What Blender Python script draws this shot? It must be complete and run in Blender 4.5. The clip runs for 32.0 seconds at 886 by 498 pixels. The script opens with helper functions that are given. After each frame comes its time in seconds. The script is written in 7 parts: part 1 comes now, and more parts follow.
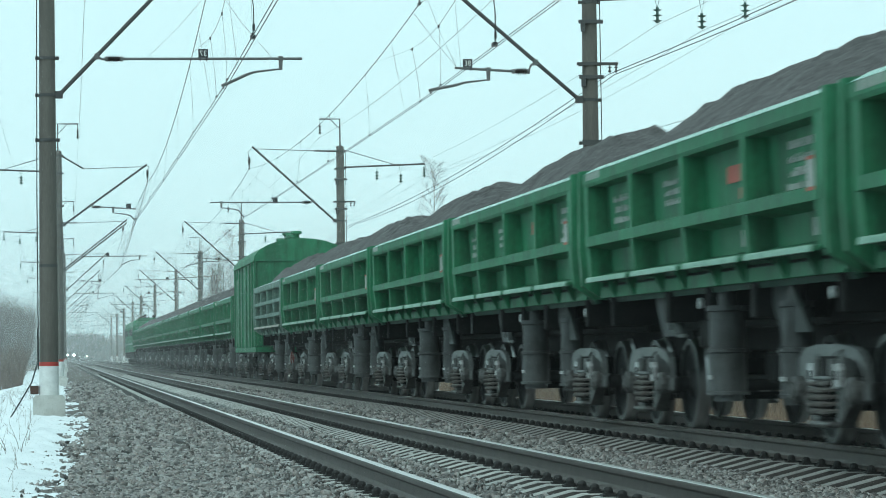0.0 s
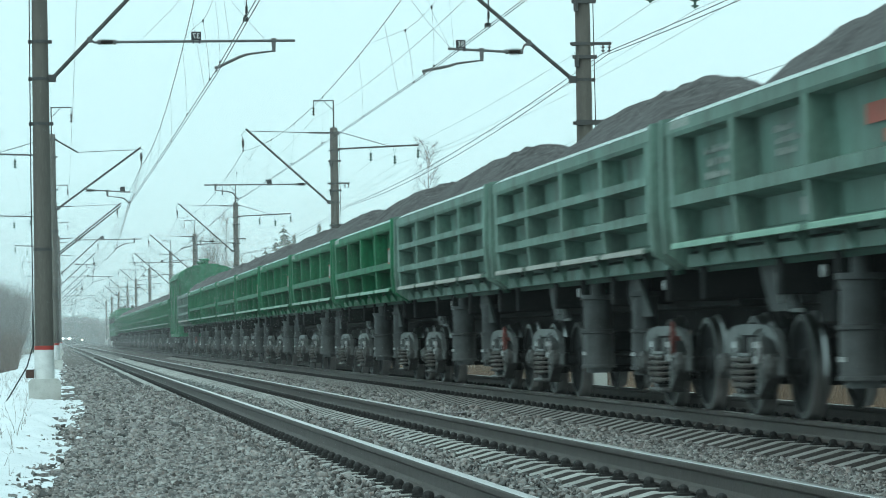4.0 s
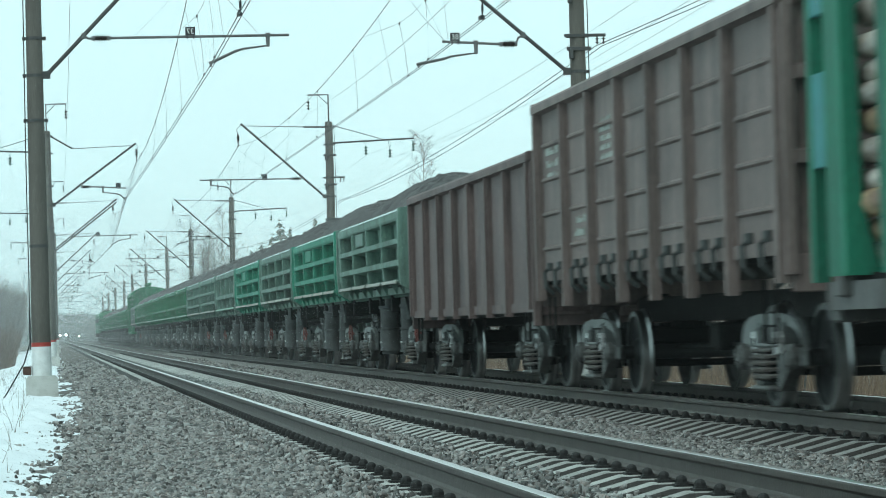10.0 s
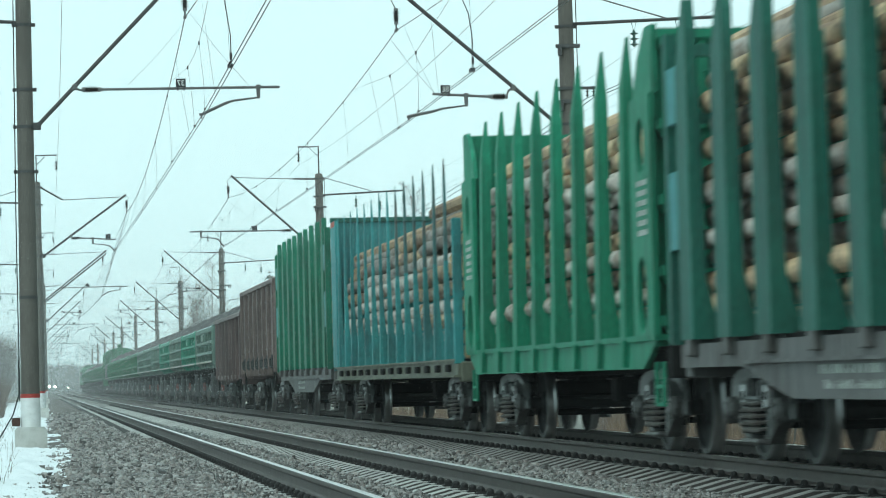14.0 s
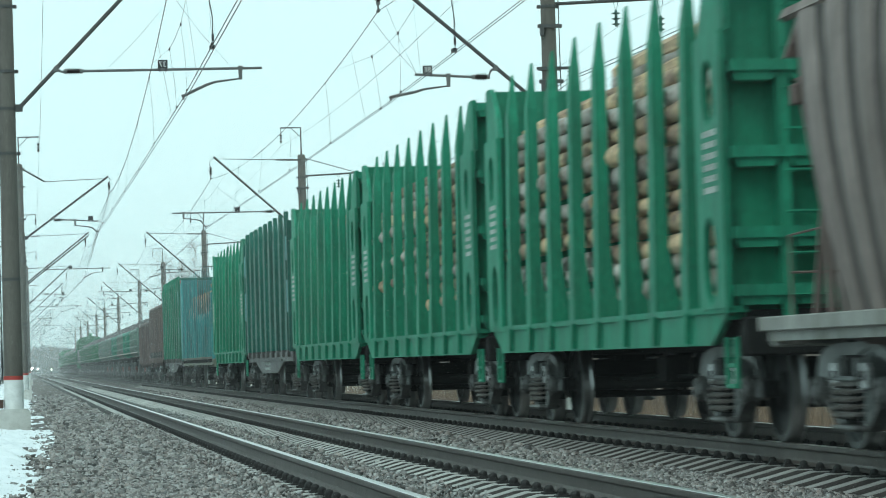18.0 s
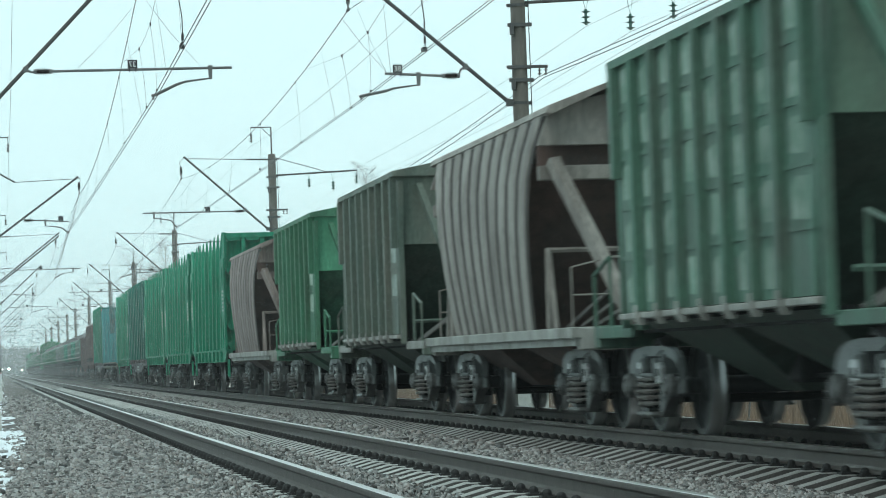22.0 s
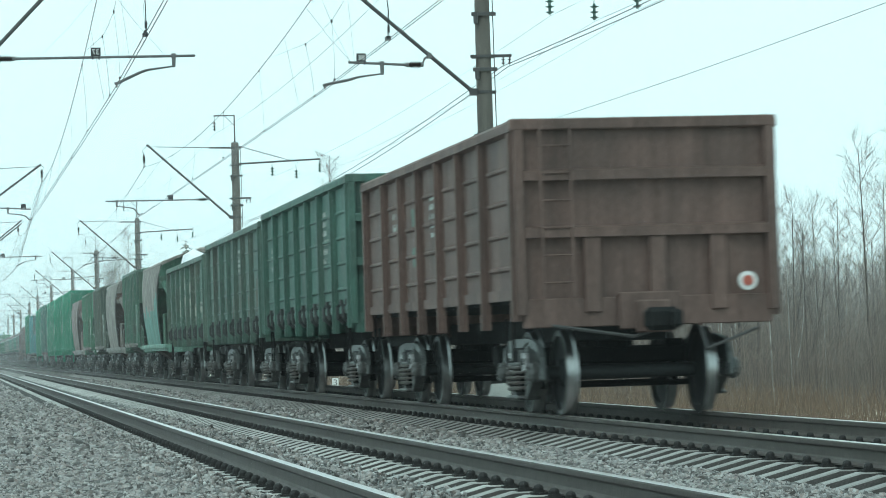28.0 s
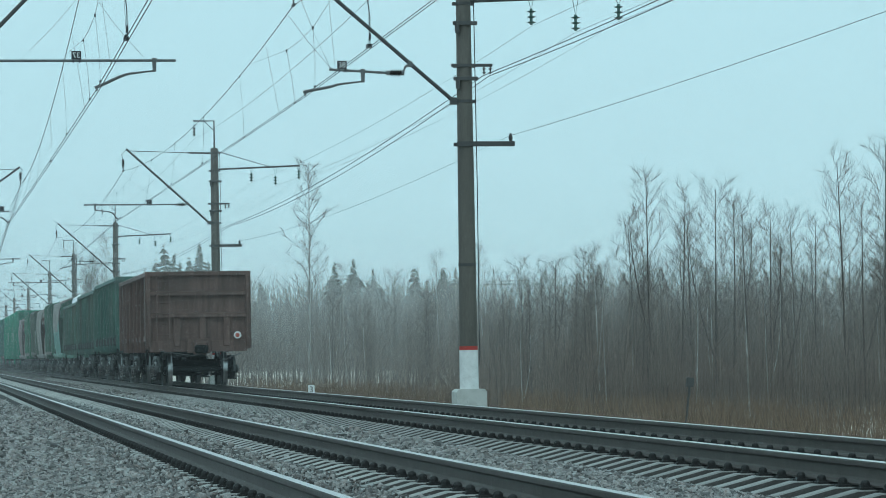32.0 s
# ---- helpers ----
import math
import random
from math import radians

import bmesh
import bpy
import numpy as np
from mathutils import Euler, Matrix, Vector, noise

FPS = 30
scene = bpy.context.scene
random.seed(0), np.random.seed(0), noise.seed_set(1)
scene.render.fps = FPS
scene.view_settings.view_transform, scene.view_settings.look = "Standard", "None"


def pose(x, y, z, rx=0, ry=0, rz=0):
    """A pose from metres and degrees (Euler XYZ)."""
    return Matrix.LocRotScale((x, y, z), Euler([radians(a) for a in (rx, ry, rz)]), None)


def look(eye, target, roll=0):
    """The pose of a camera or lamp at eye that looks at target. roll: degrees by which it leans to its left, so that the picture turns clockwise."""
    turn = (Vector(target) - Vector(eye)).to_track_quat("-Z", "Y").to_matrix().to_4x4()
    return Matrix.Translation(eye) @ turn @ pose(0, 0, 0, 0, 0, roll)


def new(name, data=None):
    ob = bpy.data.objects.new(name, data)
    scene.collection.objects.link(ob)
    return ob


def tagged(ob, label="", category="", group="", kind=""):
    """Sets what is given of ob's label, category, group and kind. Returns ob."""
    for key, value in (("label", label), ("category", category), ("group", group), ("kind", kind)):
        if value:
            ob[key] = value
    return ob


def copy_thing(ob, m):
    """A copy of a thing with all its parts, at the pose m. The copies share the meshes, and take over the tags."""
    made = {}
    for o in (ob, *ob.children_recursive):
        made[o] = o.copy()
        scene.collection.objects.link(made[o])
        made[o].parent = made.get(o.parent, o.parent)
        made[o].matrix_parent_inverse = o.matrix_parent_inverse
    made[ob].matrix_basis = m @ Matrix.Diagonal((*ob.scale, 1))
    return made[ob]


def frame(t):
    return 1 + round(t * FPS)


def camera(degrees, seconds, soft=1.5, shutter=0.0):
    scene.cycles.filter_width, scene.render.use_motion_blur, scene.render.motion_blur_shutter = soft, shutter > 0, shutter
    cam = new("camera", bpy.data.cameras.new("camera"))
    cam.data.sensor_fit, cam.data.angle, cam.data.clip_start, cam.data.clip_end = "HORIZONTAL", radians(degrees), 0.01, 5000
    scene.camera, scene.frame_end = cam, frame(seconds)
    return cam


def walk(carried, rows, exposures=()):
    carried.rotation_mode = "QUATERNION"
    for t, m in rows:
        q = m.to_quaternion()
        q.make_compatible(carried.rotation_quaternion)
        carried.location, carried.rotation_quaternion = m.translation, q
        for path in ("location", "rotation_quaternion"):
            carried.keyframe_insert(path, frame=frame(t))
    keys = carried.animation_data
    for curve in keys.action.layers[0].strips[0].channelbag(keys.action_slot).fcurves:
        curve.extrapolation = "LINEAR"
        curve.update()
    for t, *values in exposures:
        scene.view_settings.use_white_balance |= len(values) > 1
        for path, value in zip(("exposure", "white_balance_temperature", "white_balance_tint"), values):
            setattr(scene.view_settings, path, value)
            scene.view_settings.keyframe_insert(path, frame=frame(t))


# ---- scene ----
# A freight train passes on the far track of a double line in winter haze; the camera stands on a tripod
# beside the near track and pans a little. y runs along the track, z = 0 is the rail top.
EYE = (0.0, 0.0, 0.832)
NEAR, FAR = 3.18, 7.53          # centre lines of the two tracks
SPEED = 13.45                   # metres a second
cam = camera(16.7, 32.0, soft=0.95, shutter=0.55)
# seconds, yaw, pitch, roll
PATH = [
    (0, -7.249, 1.973, 0.620), (0.5, -7.209, 1.939, 0.661), (1, -7.141, 1.857, 0.703), (1.5, -6.986, 1.795, 0.867), (2, -7.090, 1.715, 0.945),
    (2.5, -7.232, 1.608, 1.067), (3, -7.249, 1.553, 1.247), (3.5, -7.232, 1.589, 1.081), (5.5, -7.572, 1.656, 1.097), (6, -7.556, 1.724, 1.133),
    (6.5, -7.547, 1.645, 1.308), (7, -7.602, 1.548, 1.407), (7.5, -7.648, 1.533, 1.284), (8, -7.491, 1.484, 1.294), (8.5, -7.461, 1.419, 1.276),
    (9, -7.379, 1.470, 1.274), (9.5, -7.419, 1.495, 1.463), (10, -7.400, 1.476, 1.563), (10.5, -7.430, 1.460, 1.722), (11, -7.484, 1.453, 1.813),
    (11.5, -7.482, 1.492, 1.749), (12, -7.509, 1.597, 1.581), (12.5, -7.486, 1.754, 1.500), (13, -7.517, 1.957, 1.402), (13.5, -7.561, 2.215, 1.534),
    (14, -7.597, 2.462, 1.420), (14.5, -7.586, 2.652, 1.202), (16.5, -7.746, 2.347, 1.856), (17, -7.802, 2.274, 1.675), (17.5, -7.821, 2.125, 1.586),
    (18, -7.915, 2.083, 1.643), (18.5, -8.049, 2.178, 1.663), (19, -8.190, 2.290, 1.558), (19.5, -8.268, 2.288, 1.542), (20, -8.362, 2.216, 1.716),
    (20.5, -8.350, 2.177, 1.661), (21, -8.354, 2.153, 1.685), (21.5, -8.375, 2.102, 1.720), (22, -8.461, 2.046, 1.896), (22.5, -8.436, 2.051, 1.985),
    (23, -8.394, 2.053, 1.920), (23.5, -8.397, 2.115, 1.796), (24, -8.474, 2.083, 2.001), (24.5, -8.566, 2.112, 1.995), (25, -8.548, 2.002, 1.839),
    (25.5, -8.696, 1.915, 1.672), (27.5, -9.068, 1.811, 1.643), (28, -9.168, 1.817, 1.731), (28.5, -9.224, 1.824, 1.636), (29, -9.297, 1.810, 1.554),
    (29.5, -9.299, 1.820, 1.571), (30, -9.340, 1.762, 1.677), (30.5, -9.449, 1.747, 1.564), (31, -9.521, 1.818, 1.413), (31.5, -9.570, 1.922, 1.102),
    (32, -9.613, 1.972, 0.900),
]
walk(cam, [(t, pose(*EYE, 90 + p, r, y)) for t, y, p, r in PATH],
     exposures=[(0, 0.05, 6230, 4), (7, 0.12, 6230, 4), (9, 0.12, 6300, 5), (12, 0.12, 6400, 5), (18, 0.14, 6430, 5), (20, 0.12, 6500, 9), (27, 0.18, 6480, 8), (28, 0.28, 6380, 5),
                (29, 0.06, 6250, 5), (30, -0.1, 5950, 3), (31, -0.18, 5850, 3), (32, -0.31, 5800, 3)])

# ---- sky and light ----
world = bpy.data.worlds.new("overcast")
scene.world = world
world.use_nodes = True
wt = world.node_tree
wt.nodes.clear()
sky = wt.nodes.new("ShaderNodeTexSky")
sky.sky_type = "NISHITA"
sky.sun_disc = False
sky.sun_elevation, sky.sun_rotation = radians(38), radians(200)
sky.air_density, sky.dust_density, sky.ozone_density = 1.0, 6.0, 1.0
clear = wt.nodes.new("ShaderNodeBackground")
clear.inputs["Strength"].default_value = 0.05
wt.links.new(sky.outputs[0], clear.inputs["Color"])
cloud = wt.nodes.new("ShaderNodeBackground")
cloud.inputs["Color"].default_value = (0.66, 0.92, 0.95, 1)
cloud.inputs["Strength"].default_value = 1.1
both = wt.nodes.new("ShaderNodeMixShader")
both.inputs[0].default_value = 0.94
wt.links.new(clear.outputs[0], both.inputs[1])
wt.links.new(cloud.outputs[0], both.inputs[2])
out = wt.nodes.new("ShaderNodeOutputWorld")
wt.links.new(both.outputs[0], out.inputs[0])
sun = new("sun", bpy.data.lights.new("sun", "SUN"))
sun.data.energy, sun.data.angle, sun.data.color = 0.6, radians(25), (1.0, 0.97, 0.92)
sun.matrix_basis = look((-30, -40, 60), (0, 0, 0))


# ---- materials ----
def mat(name, color, rough=0.7, metal=0.0, spots=None, amount=0.5, scale=3.0, grain=0.15, grain_scale=60.0,
        bump=0.15, bump_scale=40.0, per=0.0, coords="Object", stretch=(1, 1, 1), spec=0.4, streak=0.0):
    """A painted, worn or natural surface: a base colour, larger stains of a second colour, fine grain and fine relief."""
    m = bpy.data.materials.new(name)
    m.use_nodes = True
    nt = m.node_tree
    b = nt.nodes["Principled BSDF"]
    b.inputs["Roughness"].default_value = rough
    b.inputs["Metallic"].default_value = metal
    b.inputs["Specular IOR Level"].default_value = spec
    tc = nt.nodes.new("ShaderNodeTexCoord")
    mp = nt.nodes.new("ShaderNodeMapping")
    mp.inputs["Scale"].default_value = stretch
    nt.links.new(tc.outputs[coords], mp.inputs[0])
    big = nt.nodes.new("ShaderNodeTexNoise")
    big.inputs["Scale"].default_value, big.inputs["Detail"].default_value = scale, 5
    big.inputs["Roughness"].default_value = 0.65
    fine = nt.nodes.new("ShaderNodeTexNoise")
    fine.inputs["Scale"].default_value, fine.inputs["Detail"].default_value = grain_scale, 3
    for n in (big, fine):
        nt.links.new(mp.outputs[0], n.inputs["Vector"])
    ramp = nt.nodes.new("ShaderNodeMapRange")
    ramp.inputs[1].default_value, ramp.inputs[2].default_value = 0.42, 0.68
    ramp.inputs[4].default_value = amount
    nt.links.new(big.outputs[0], ramp.inputs[0])
    mix = nt.nodes.new("ShaderNodeMix")
    mix.data_type = "RGBA"
    mix.inputs[6].default_value = (*color, 1)
    mix.inputs[7].default_value = (*(spots or tuple(c * 0.55 for c in color)), 1)
    nt.links.new(ramp.outputs[0], mix.inputs[0])
    gr = nt.nodes.new("ShaderNodeMapRange")
    gr.inputs[1].default_value, gr.inputs[2].default_value = 0.25, 0.75
    gr.inputs[3].default_value, gr.inputs[4].default_value = 1 - grain, 1 + grain
    nt.links.new(fine.outputs[0], gr.inputs[0])
    hsv = nt.nodes.new("ShaderNodeHueSaturation")
    nt.links.new(mix.outputs[2], hsv.inputs["Color"])
    value = gr.outputs[0]
    if per:
        info = nt.nodes.new("ShaderNodeNewGeometry" if per < 0 else "ShaderNodeObjectInfo")
        rnd = nt.nodes.new("ShaderNodeMapRange")
        rnd.inputs[3].default_value, rnd.inputs[4].default_value = 1 - abs(per), 1 + abs(per)
        nt.links.new(info.outputs["Random Per Island" if per < 0 else "Random"], rnd.inputs[0])
        mul = nt.nodes.new("ShaderNodeMath")
        mul.operation = "MULTIPLY"
        nt.links.new(value, mul.inputs[0])
        nt.links.new(rnd.outputs[0], mul.inputs[1])
        value = mul.outputs[0]
    if streak:
        tall = nt.nodes.new("ShaderNodeMapping")
        tall.inputs["Scale"].default_value = (2.2, 2.2, 0.16)
        nt.links.new(tc.outputs[coords], tall.inputs[0])
        run = nt.nodes.new("ShaderNodeTexNoise")
        run.inputs["Scale"].default_value, run.inputs["Detail"].default_value = 2.6, 6
        run.inputs["Roughness"].default_value = 0.7
        nt.links.new(tall.outputs[0], run.inputs["Vector"])
        rr = nt.nodes.new("ShaderNodeMapRange")
        rr.inputs[1].default_value, rr.inputs[2].default_value = 0.3, 0.7
        rr.inputs[3].default_value, rr.inputs[4].default_value = 1 - streak, 1 + streak * 0.7
        nt.links.new(run.outputs[0], rr.inputs[0])
        m2 = nt.nodes.new("ShaderNodeMath")
        m2.operation = "MULTIPLY"
        nt.links.new(value, m2.inputs[0])
        nt.links.new(rr.outputs[0], m2.inputs[1])
        value = m2.outputs[0]
    nt.links.new(value, hsv.inputs["Value"])
    nt.links.new(hsv.outputs[0], b.inputs["Base Color"])
    if bump:
        bn = nt.nodes.new("ShaderNodeTexNoise")
        bn.inputs["Scale"].default_value, bn.inputs["Detail"].default_value = bump_scale, 4
        nt.links.new(mp.outputs[0], bn.inputs["Vector"])
        bp = nt.nodes.new("ShaderNodeBump")
        bp.inputs["Strength"].default_value, bp.inputs["Distance"].default_value = bump, 0.02
        nt.links.new(bn.outputs[0], bp.inputs["Height"])
        nt.links.new(bp.outputs[0], b.inputs["Normal"])
    return m


def glow(name, color, strength):
    m = bpy.data.materials.new(name)
    m.use_nodes = True
    b = m.node_tree.nodes["Principled BSDF"]
    b.inputs["Emission Color"].default_value = (*color, 1)
    b.inputs["Emission Strength"].default_value = strength
    return m


BALLAST = mat("ballast", (0.15, 0.13, 0.12), 0.95, spots=(0.07, 0.058, 0.052), amount=0.7, scale=9, grain=0.5, grain_scale=55, bump=1.0, bump_scale=38)
STONE = mat("ballast_stone", (0.262, 0.256, 0.246), 0.55, spots=(0.150, 0.105, 0.088), amount=0.8, scale=13, grain=0.25, grain_scale=90, bump=0.3, per=-0.8)
# brake dust, and the shade in the gaps below the train, in one colour
SHADED_OILSTONE = mat("oily_shaded_stone", (0.045, 0.044, 0.042), 0.8, spots=(0.035, 0.03, 0.028), amount=0.8, scale=13, grain=0.25, bump=0.3, per=-0.6)
# darker concrete for the far track: the train's shade is put into the colour
SHADECRETE = mat("train_shaded_concrete", (0.30, 0.296, 0.282), 0.75, spots=(0.22, 0.205, 0.19), amount=0.7, scale=5, grain=0.2, grain_scale=120, per=0.15)
# shade between neighbouring sleepers, painted on their flanks
FLANK = mat("shaded_sleeper_flank", (0.075, 0.07, 0.066), 0.9, spots=(0.05, 0.045, 0.042), amount=0.6, scale=9, grain=0.3)
DUST = mat("ballast_dusty", (0.10, 0.10, 0.095), 0.9, spots=(0.06, 0.06, 0.055), amount=0.6, scale=5, grain=0.4, grain_scale=60, bump=0.8)
DUSTONE = mat("dusty_stone", (0.185, 0.192, 0.187), 0.6, spots=(0.09, 0.088, 0.082), amount=0.8, scale=12, grain=0.25, per=-0.65)
# brake-dust stain darkened further for the shade between sleepers
STAINED_SHADED = mat("brake_dust_and_shade_ballast", (0.045, 0.043, 0.041), 0.9, spots=(0.05, 0.043, 0.038), amount=0.7, scale=6, grain=0.5, grain_scale=55, bump=1.0, bump_scale=38)
CONCRETE = mat("sleeper_concrete", (0.40, 0.396, 0.376), 0.8, spots=(0.27, 0.26, 0.24), amount=0.7, scale=7, grain=0.2, grain_scale=120, per=0.18)
RAILSIDE = mat("rail_rust", (0.078, 0.066, 0.059), 0.65, metal=0.1, spots=(0.04, 0.034, 0.03), amount=0.5, scale=4, grain=0.2)
RAILTOP = mat("rail_polished", (0.60, 0.545, 0.53), 0.28, metal=0.9, spots=(0.38, 0.35, 0.34), amount=0.3, scale=3, grain=0.05, bump=0.02, stretch=(1, 0.05, 1))
BOLT = mat("rusty_fastener", (0.035, 0.034, 0.033), 0.75, metal=0.3, grain=0.2)
SNOW = mat("old_snow", (0.82, 0.84, 0.86), 0.6, spots=(0.62, 0.66, 0.69), amount=0.5, scale=1.2, grain=0.06, bump=0.5, bump_scale=6)
EARTH = mat("damp_earth", (0.09, 0.07, 0.055), 0.95, spots=(0.20, 0.17, 0.12), amount=0.8, scale=0.8, grain=0.35, bump=0.6, bump_scale=9)
FIELD = mat("dry_grass_field", (0.66, 0.58, 0.50), 0.95, spots=(0.46, 0.37, 0.28), amount=0.7, scale=0.35, grain=0.35, grain_scale=14, bump=0.8, bump_scale=8)
STRAW = mat("dry_grass", (0.165, 0.112, 0.076), 0.9, spots=(0.10, 0.068, 0.05), amount=0.6, scale=0.6, bump=0, per=-0.4)
POLE = mat("spun_concrete", (0.115, 0.105, 0.092), 0.85, spots=(0.07, 0.064, 0.056), amount=0.6, scale=3, grain=0.15, stretch=(1, 1, 0.15))
PLINTH = mat("pale_concrete", (0.55, 0.55, 0.52), 0.85, spots=(0.35, 0.34, 0.31), amount=0.6, scale=5, grain=0.12)
WHITE = mat("white_paint", (0.74, 0.75, 0.74), 0.7, spots=(0.5, 0.5, 0.48), amount=0.5, scale=6, grain=0.08)
RED = mat("red_paint", (0.42, 0.05, 0.04), 0.7, spots=(0.25, 0.05, 0.04), amount=0.5, grain=0.1)
RUSTBOX = mat("rust_brown_steel", (0.10, 0.055, 0.042), 0.75, spots=(0.06, 0.036, 0.03), amount=0.6, scale=8, grain=0.2)
STEEL = mat("dark_steel", (0.085, 0.085, 0.084), 0.6, metal=0.4, grain=0.15)
ARM = mat("grey_arm_steel", (0.15, 0.155, 0.155), 0.6, metal=0.2, spots=(0.09, 0.085, 0.08), amount=0.6, scale=8, grain=0.15)
GALV = mat("galvanised_steel", (0.09, 0.095, 0.10), 0.55, metal=0.5, grain=0.15)
WIRE = mat("wire_metal", (0.035, 0.04, 0.042), 0.5, metal=0.5, grain=0.05, bump=0)
GLASSY = mat("green_glass_insulator", (0.05, 0.12, 0.10), 0.15, grain=0.05, bump=0, spec=0.6)
CERAMIC = mat("brown_porcelain", (0.035, 0.026, 0.022), 0.25, grain=0.05, bump=0, spec=0.6)
PLATE = mat("number_plate_black", (0.03, 0.03, 0.035), 0.6, grain=0.05, bump=0)
BARK = mat("grey_bark", (0.085, 0.072, 0.065), 0.9, spots=(0.05, 0.042, 0.038), amount=0.6, scale=4, grain=0.2, bump=0.3)
BIRCH = mat("birch_bark", (0.48, 0.47, 0.45), 0.8, spots=(0.07, 0.06, 0.055), amount=0.9, scale=5, grain=0.1, bump=0.2, stretch=(1, 1, 0.5))
TWIG = mat("bare_twigs", (0.150, 0.128, 0.118), 0.9, spots=(0.15, 0.11, 0.09), amount=0.6, scale=0.7, grain=0.1, bump=0)
SHRUB = mat("bare_shrub_twigs", (0.150, 0.122, 0.107), 0.9, spots=(0.18, 0.125, 0.10), amount=0.6, scale=0.7, grain=0.1, bump=0, per=-0.5)
NEEDLE = mat("spruce_needles", (0.03, 0.05, 0.032), 0.9, spots=(0.05, 0.065, 0.04), amount=0.6, scale=2, grain=0.2, bump=0)


# ---- mesh building ----
class Shape:
    """Vertices and faces of one mesh, with a material slot for each face."""

    def __init__(self):
        self.v, self.f, self.m = [], [], []

    def face(self, pts, slot=0):
        n = len(self.v)
        self.v += [tuple(p) for p in pts]
        self.f.append(tuple(range(n, n + len(pts))))
        self.m.append(slot)

    def add(self, verts, faces, slot=0):
        n = len(self.v)
        self.v += [tuple(p) for p in verts]
        self.f += [tuple(n + i for i in f) for f in faces]
        self.m += [slot] * len(faces)
        return self

    def box(self, x0, x1, y0, y1, z0, z1, slot=0, c=0.0):
        """A box, its edges chamfered by c."""
        if c <= 0:
            v = [(x, y, z) for x in (x0, x1) for y in (y0, y1) for z in (z0, z1)]
            return self.add(v, [(0, 1, 3, 2), (4, 6, 7, 5), (0, 4, 5, 1), (2, 3, 7, 6), (0, 2, 6, 4), (1, 5, 7, 3)], slot)
        lo, hi = (x0, y0, z0), (x1, y1, z1)
        v, idx = [], {}
        for a in (0, 1):
            for b in (0, 1):
                for d in (0, 1):
                    k = (a, b, d)
                    full = [hi[i] if k[i] else lo[i] for i in range(3)]
                    inn = [full[i] - c if k[i] else full[i] + c for i in range(3)]
                    for ax in range(3):
                        p = list(inn)
                        p[ax] = full[ax]
                        idx[k, ax] = len(v)
                        v.append(p)
        faces = []
        for ax in range(3):
            o = [i for i in range(3) if i != ax]
            for s in (0, 1):
                q = []
                for a, b in ((0, 0), (1, 0), (1, 1), (0, 1)):
                    k = [0, 0, 0]
                    k[ax], k[o[0]], k[o[1]] = s, a, b
                    q.append(idx[tuple(k), ax])
                faces.append(tuple(q))
            for a in (0, 1):
                for b in (0, 1):
                    k0, k1 = [0, 0, 0], [0, 0, 0]
                    k0[o[0]], k0[o[1]], k0[ax] = a, b, 0
                    k1[o[0]], k1[o[1]], k1[ax] = a, b, 1
                    faces.append((idx[tuple(k0), o[0]], idx[tuple(k1), o[0]], idx[tuple(k1), o[1]], idx[tuple(k0), o[1]]))
        for a in (0, 1):
            for b in (0, 1):
                for d in (0, 1):
                    faces.append(tuple(idx[(a, b, d), i] for i in range(3)))
        return self.add(v, faces, slot)

    def prism(self, pts, a0, a1, axis="x", slot=0):
        """A polygon drawn in the plane across the axis, drawn out from a0 to a1. axis x: (y, z), y: (x, z), z: (x, y)."""
        put = {"x": lambda a, p: (a, p[0], p[1]), "y": lambda a, p: (p[0], a, p[1]), "z": lambda a, p: (p[0], p[1], a)}[axis]
        n = len(pts)
        v = [put(a0, p) for p in pts] + [put(a1, p) for p in pts]
        f = [tuple(range(n)), tuple(range(2 * n - 1, n - 1, -1))] + [(i, (i + 1) % n, n + (i + 1) % n, n + i) for i in range(n)]
        return self.add(v, f, slot)

    def tube(self, pts, r, n=6, slot=0, caps=True):
        """A round bar along a line of points; r is one radius or one for each point."""
        pts = [Vector(p) for p in pts]
        rs = r if isinstance(r, (list, tuple)) else [r] * len(pts)
        v, f = [], []
        ref = Vector((0.31, 0.17, 0.93))
        for i, p in enumerate(pts):
            d = (pts[min(i + 1, len(pts) - 1)] - pts[max(i - 1, 0)]).normalized()
            if abs(d.dot(ref)) > 0.97:
                ref = Vector((0.9, 0.4, 0.1))
            u = d.cross(ref).normalized()
            w = d.cross(u)
            for k in range(n):
                a = 2 * math.pi * k / n
                v.append(p + (u * math.cos(a) + w * math.sin(a)) * rs[i])
        for i in range(len(pts) - 1):
            for k in range(n):
                f.append((i * n + k, i * n + (k + 1) % n, (i + 1) * n + (k + 1) % n, (i + 1) * n + k))
        if caps:
            f += [tuple(range(n - 1, -1, -1)), tuple(range((len(pts) - 1) * n, len(pts) * n))]
        return self.add(v, f, slot)

    def lathe(self, prof, centre=(0, 0, 0), axis="z", n=16, slot=0):
        """A round body: prof is a list of (radius, place along the axis)."""
        v, f = [], []
        for r, a in prof:
            for k in range(n):
                c, s = r * math.cos(2 * math.pi * k / n), r * math.sin(2 * math.pi * k / n)
                p = {"z": (c, s, a), "y": (c, a, s), "x": (a, c, s)}[axis]
                v.append(tuple(p[i] + centre[i] for i in range(3)))
        for i in range(len(prof) - 1):
            for k in range(n):
                f.append((i * n + k, i * n + (k + 1) % n, (i + 1) * n + (k + 1) % n, (i + 1) * n + k))
        f += [tuple(range(n - 1, -1, -1)), tuple(range((len(prof) - 1) * n, len(prof) * n))]
        return self.add(v, f, slot)

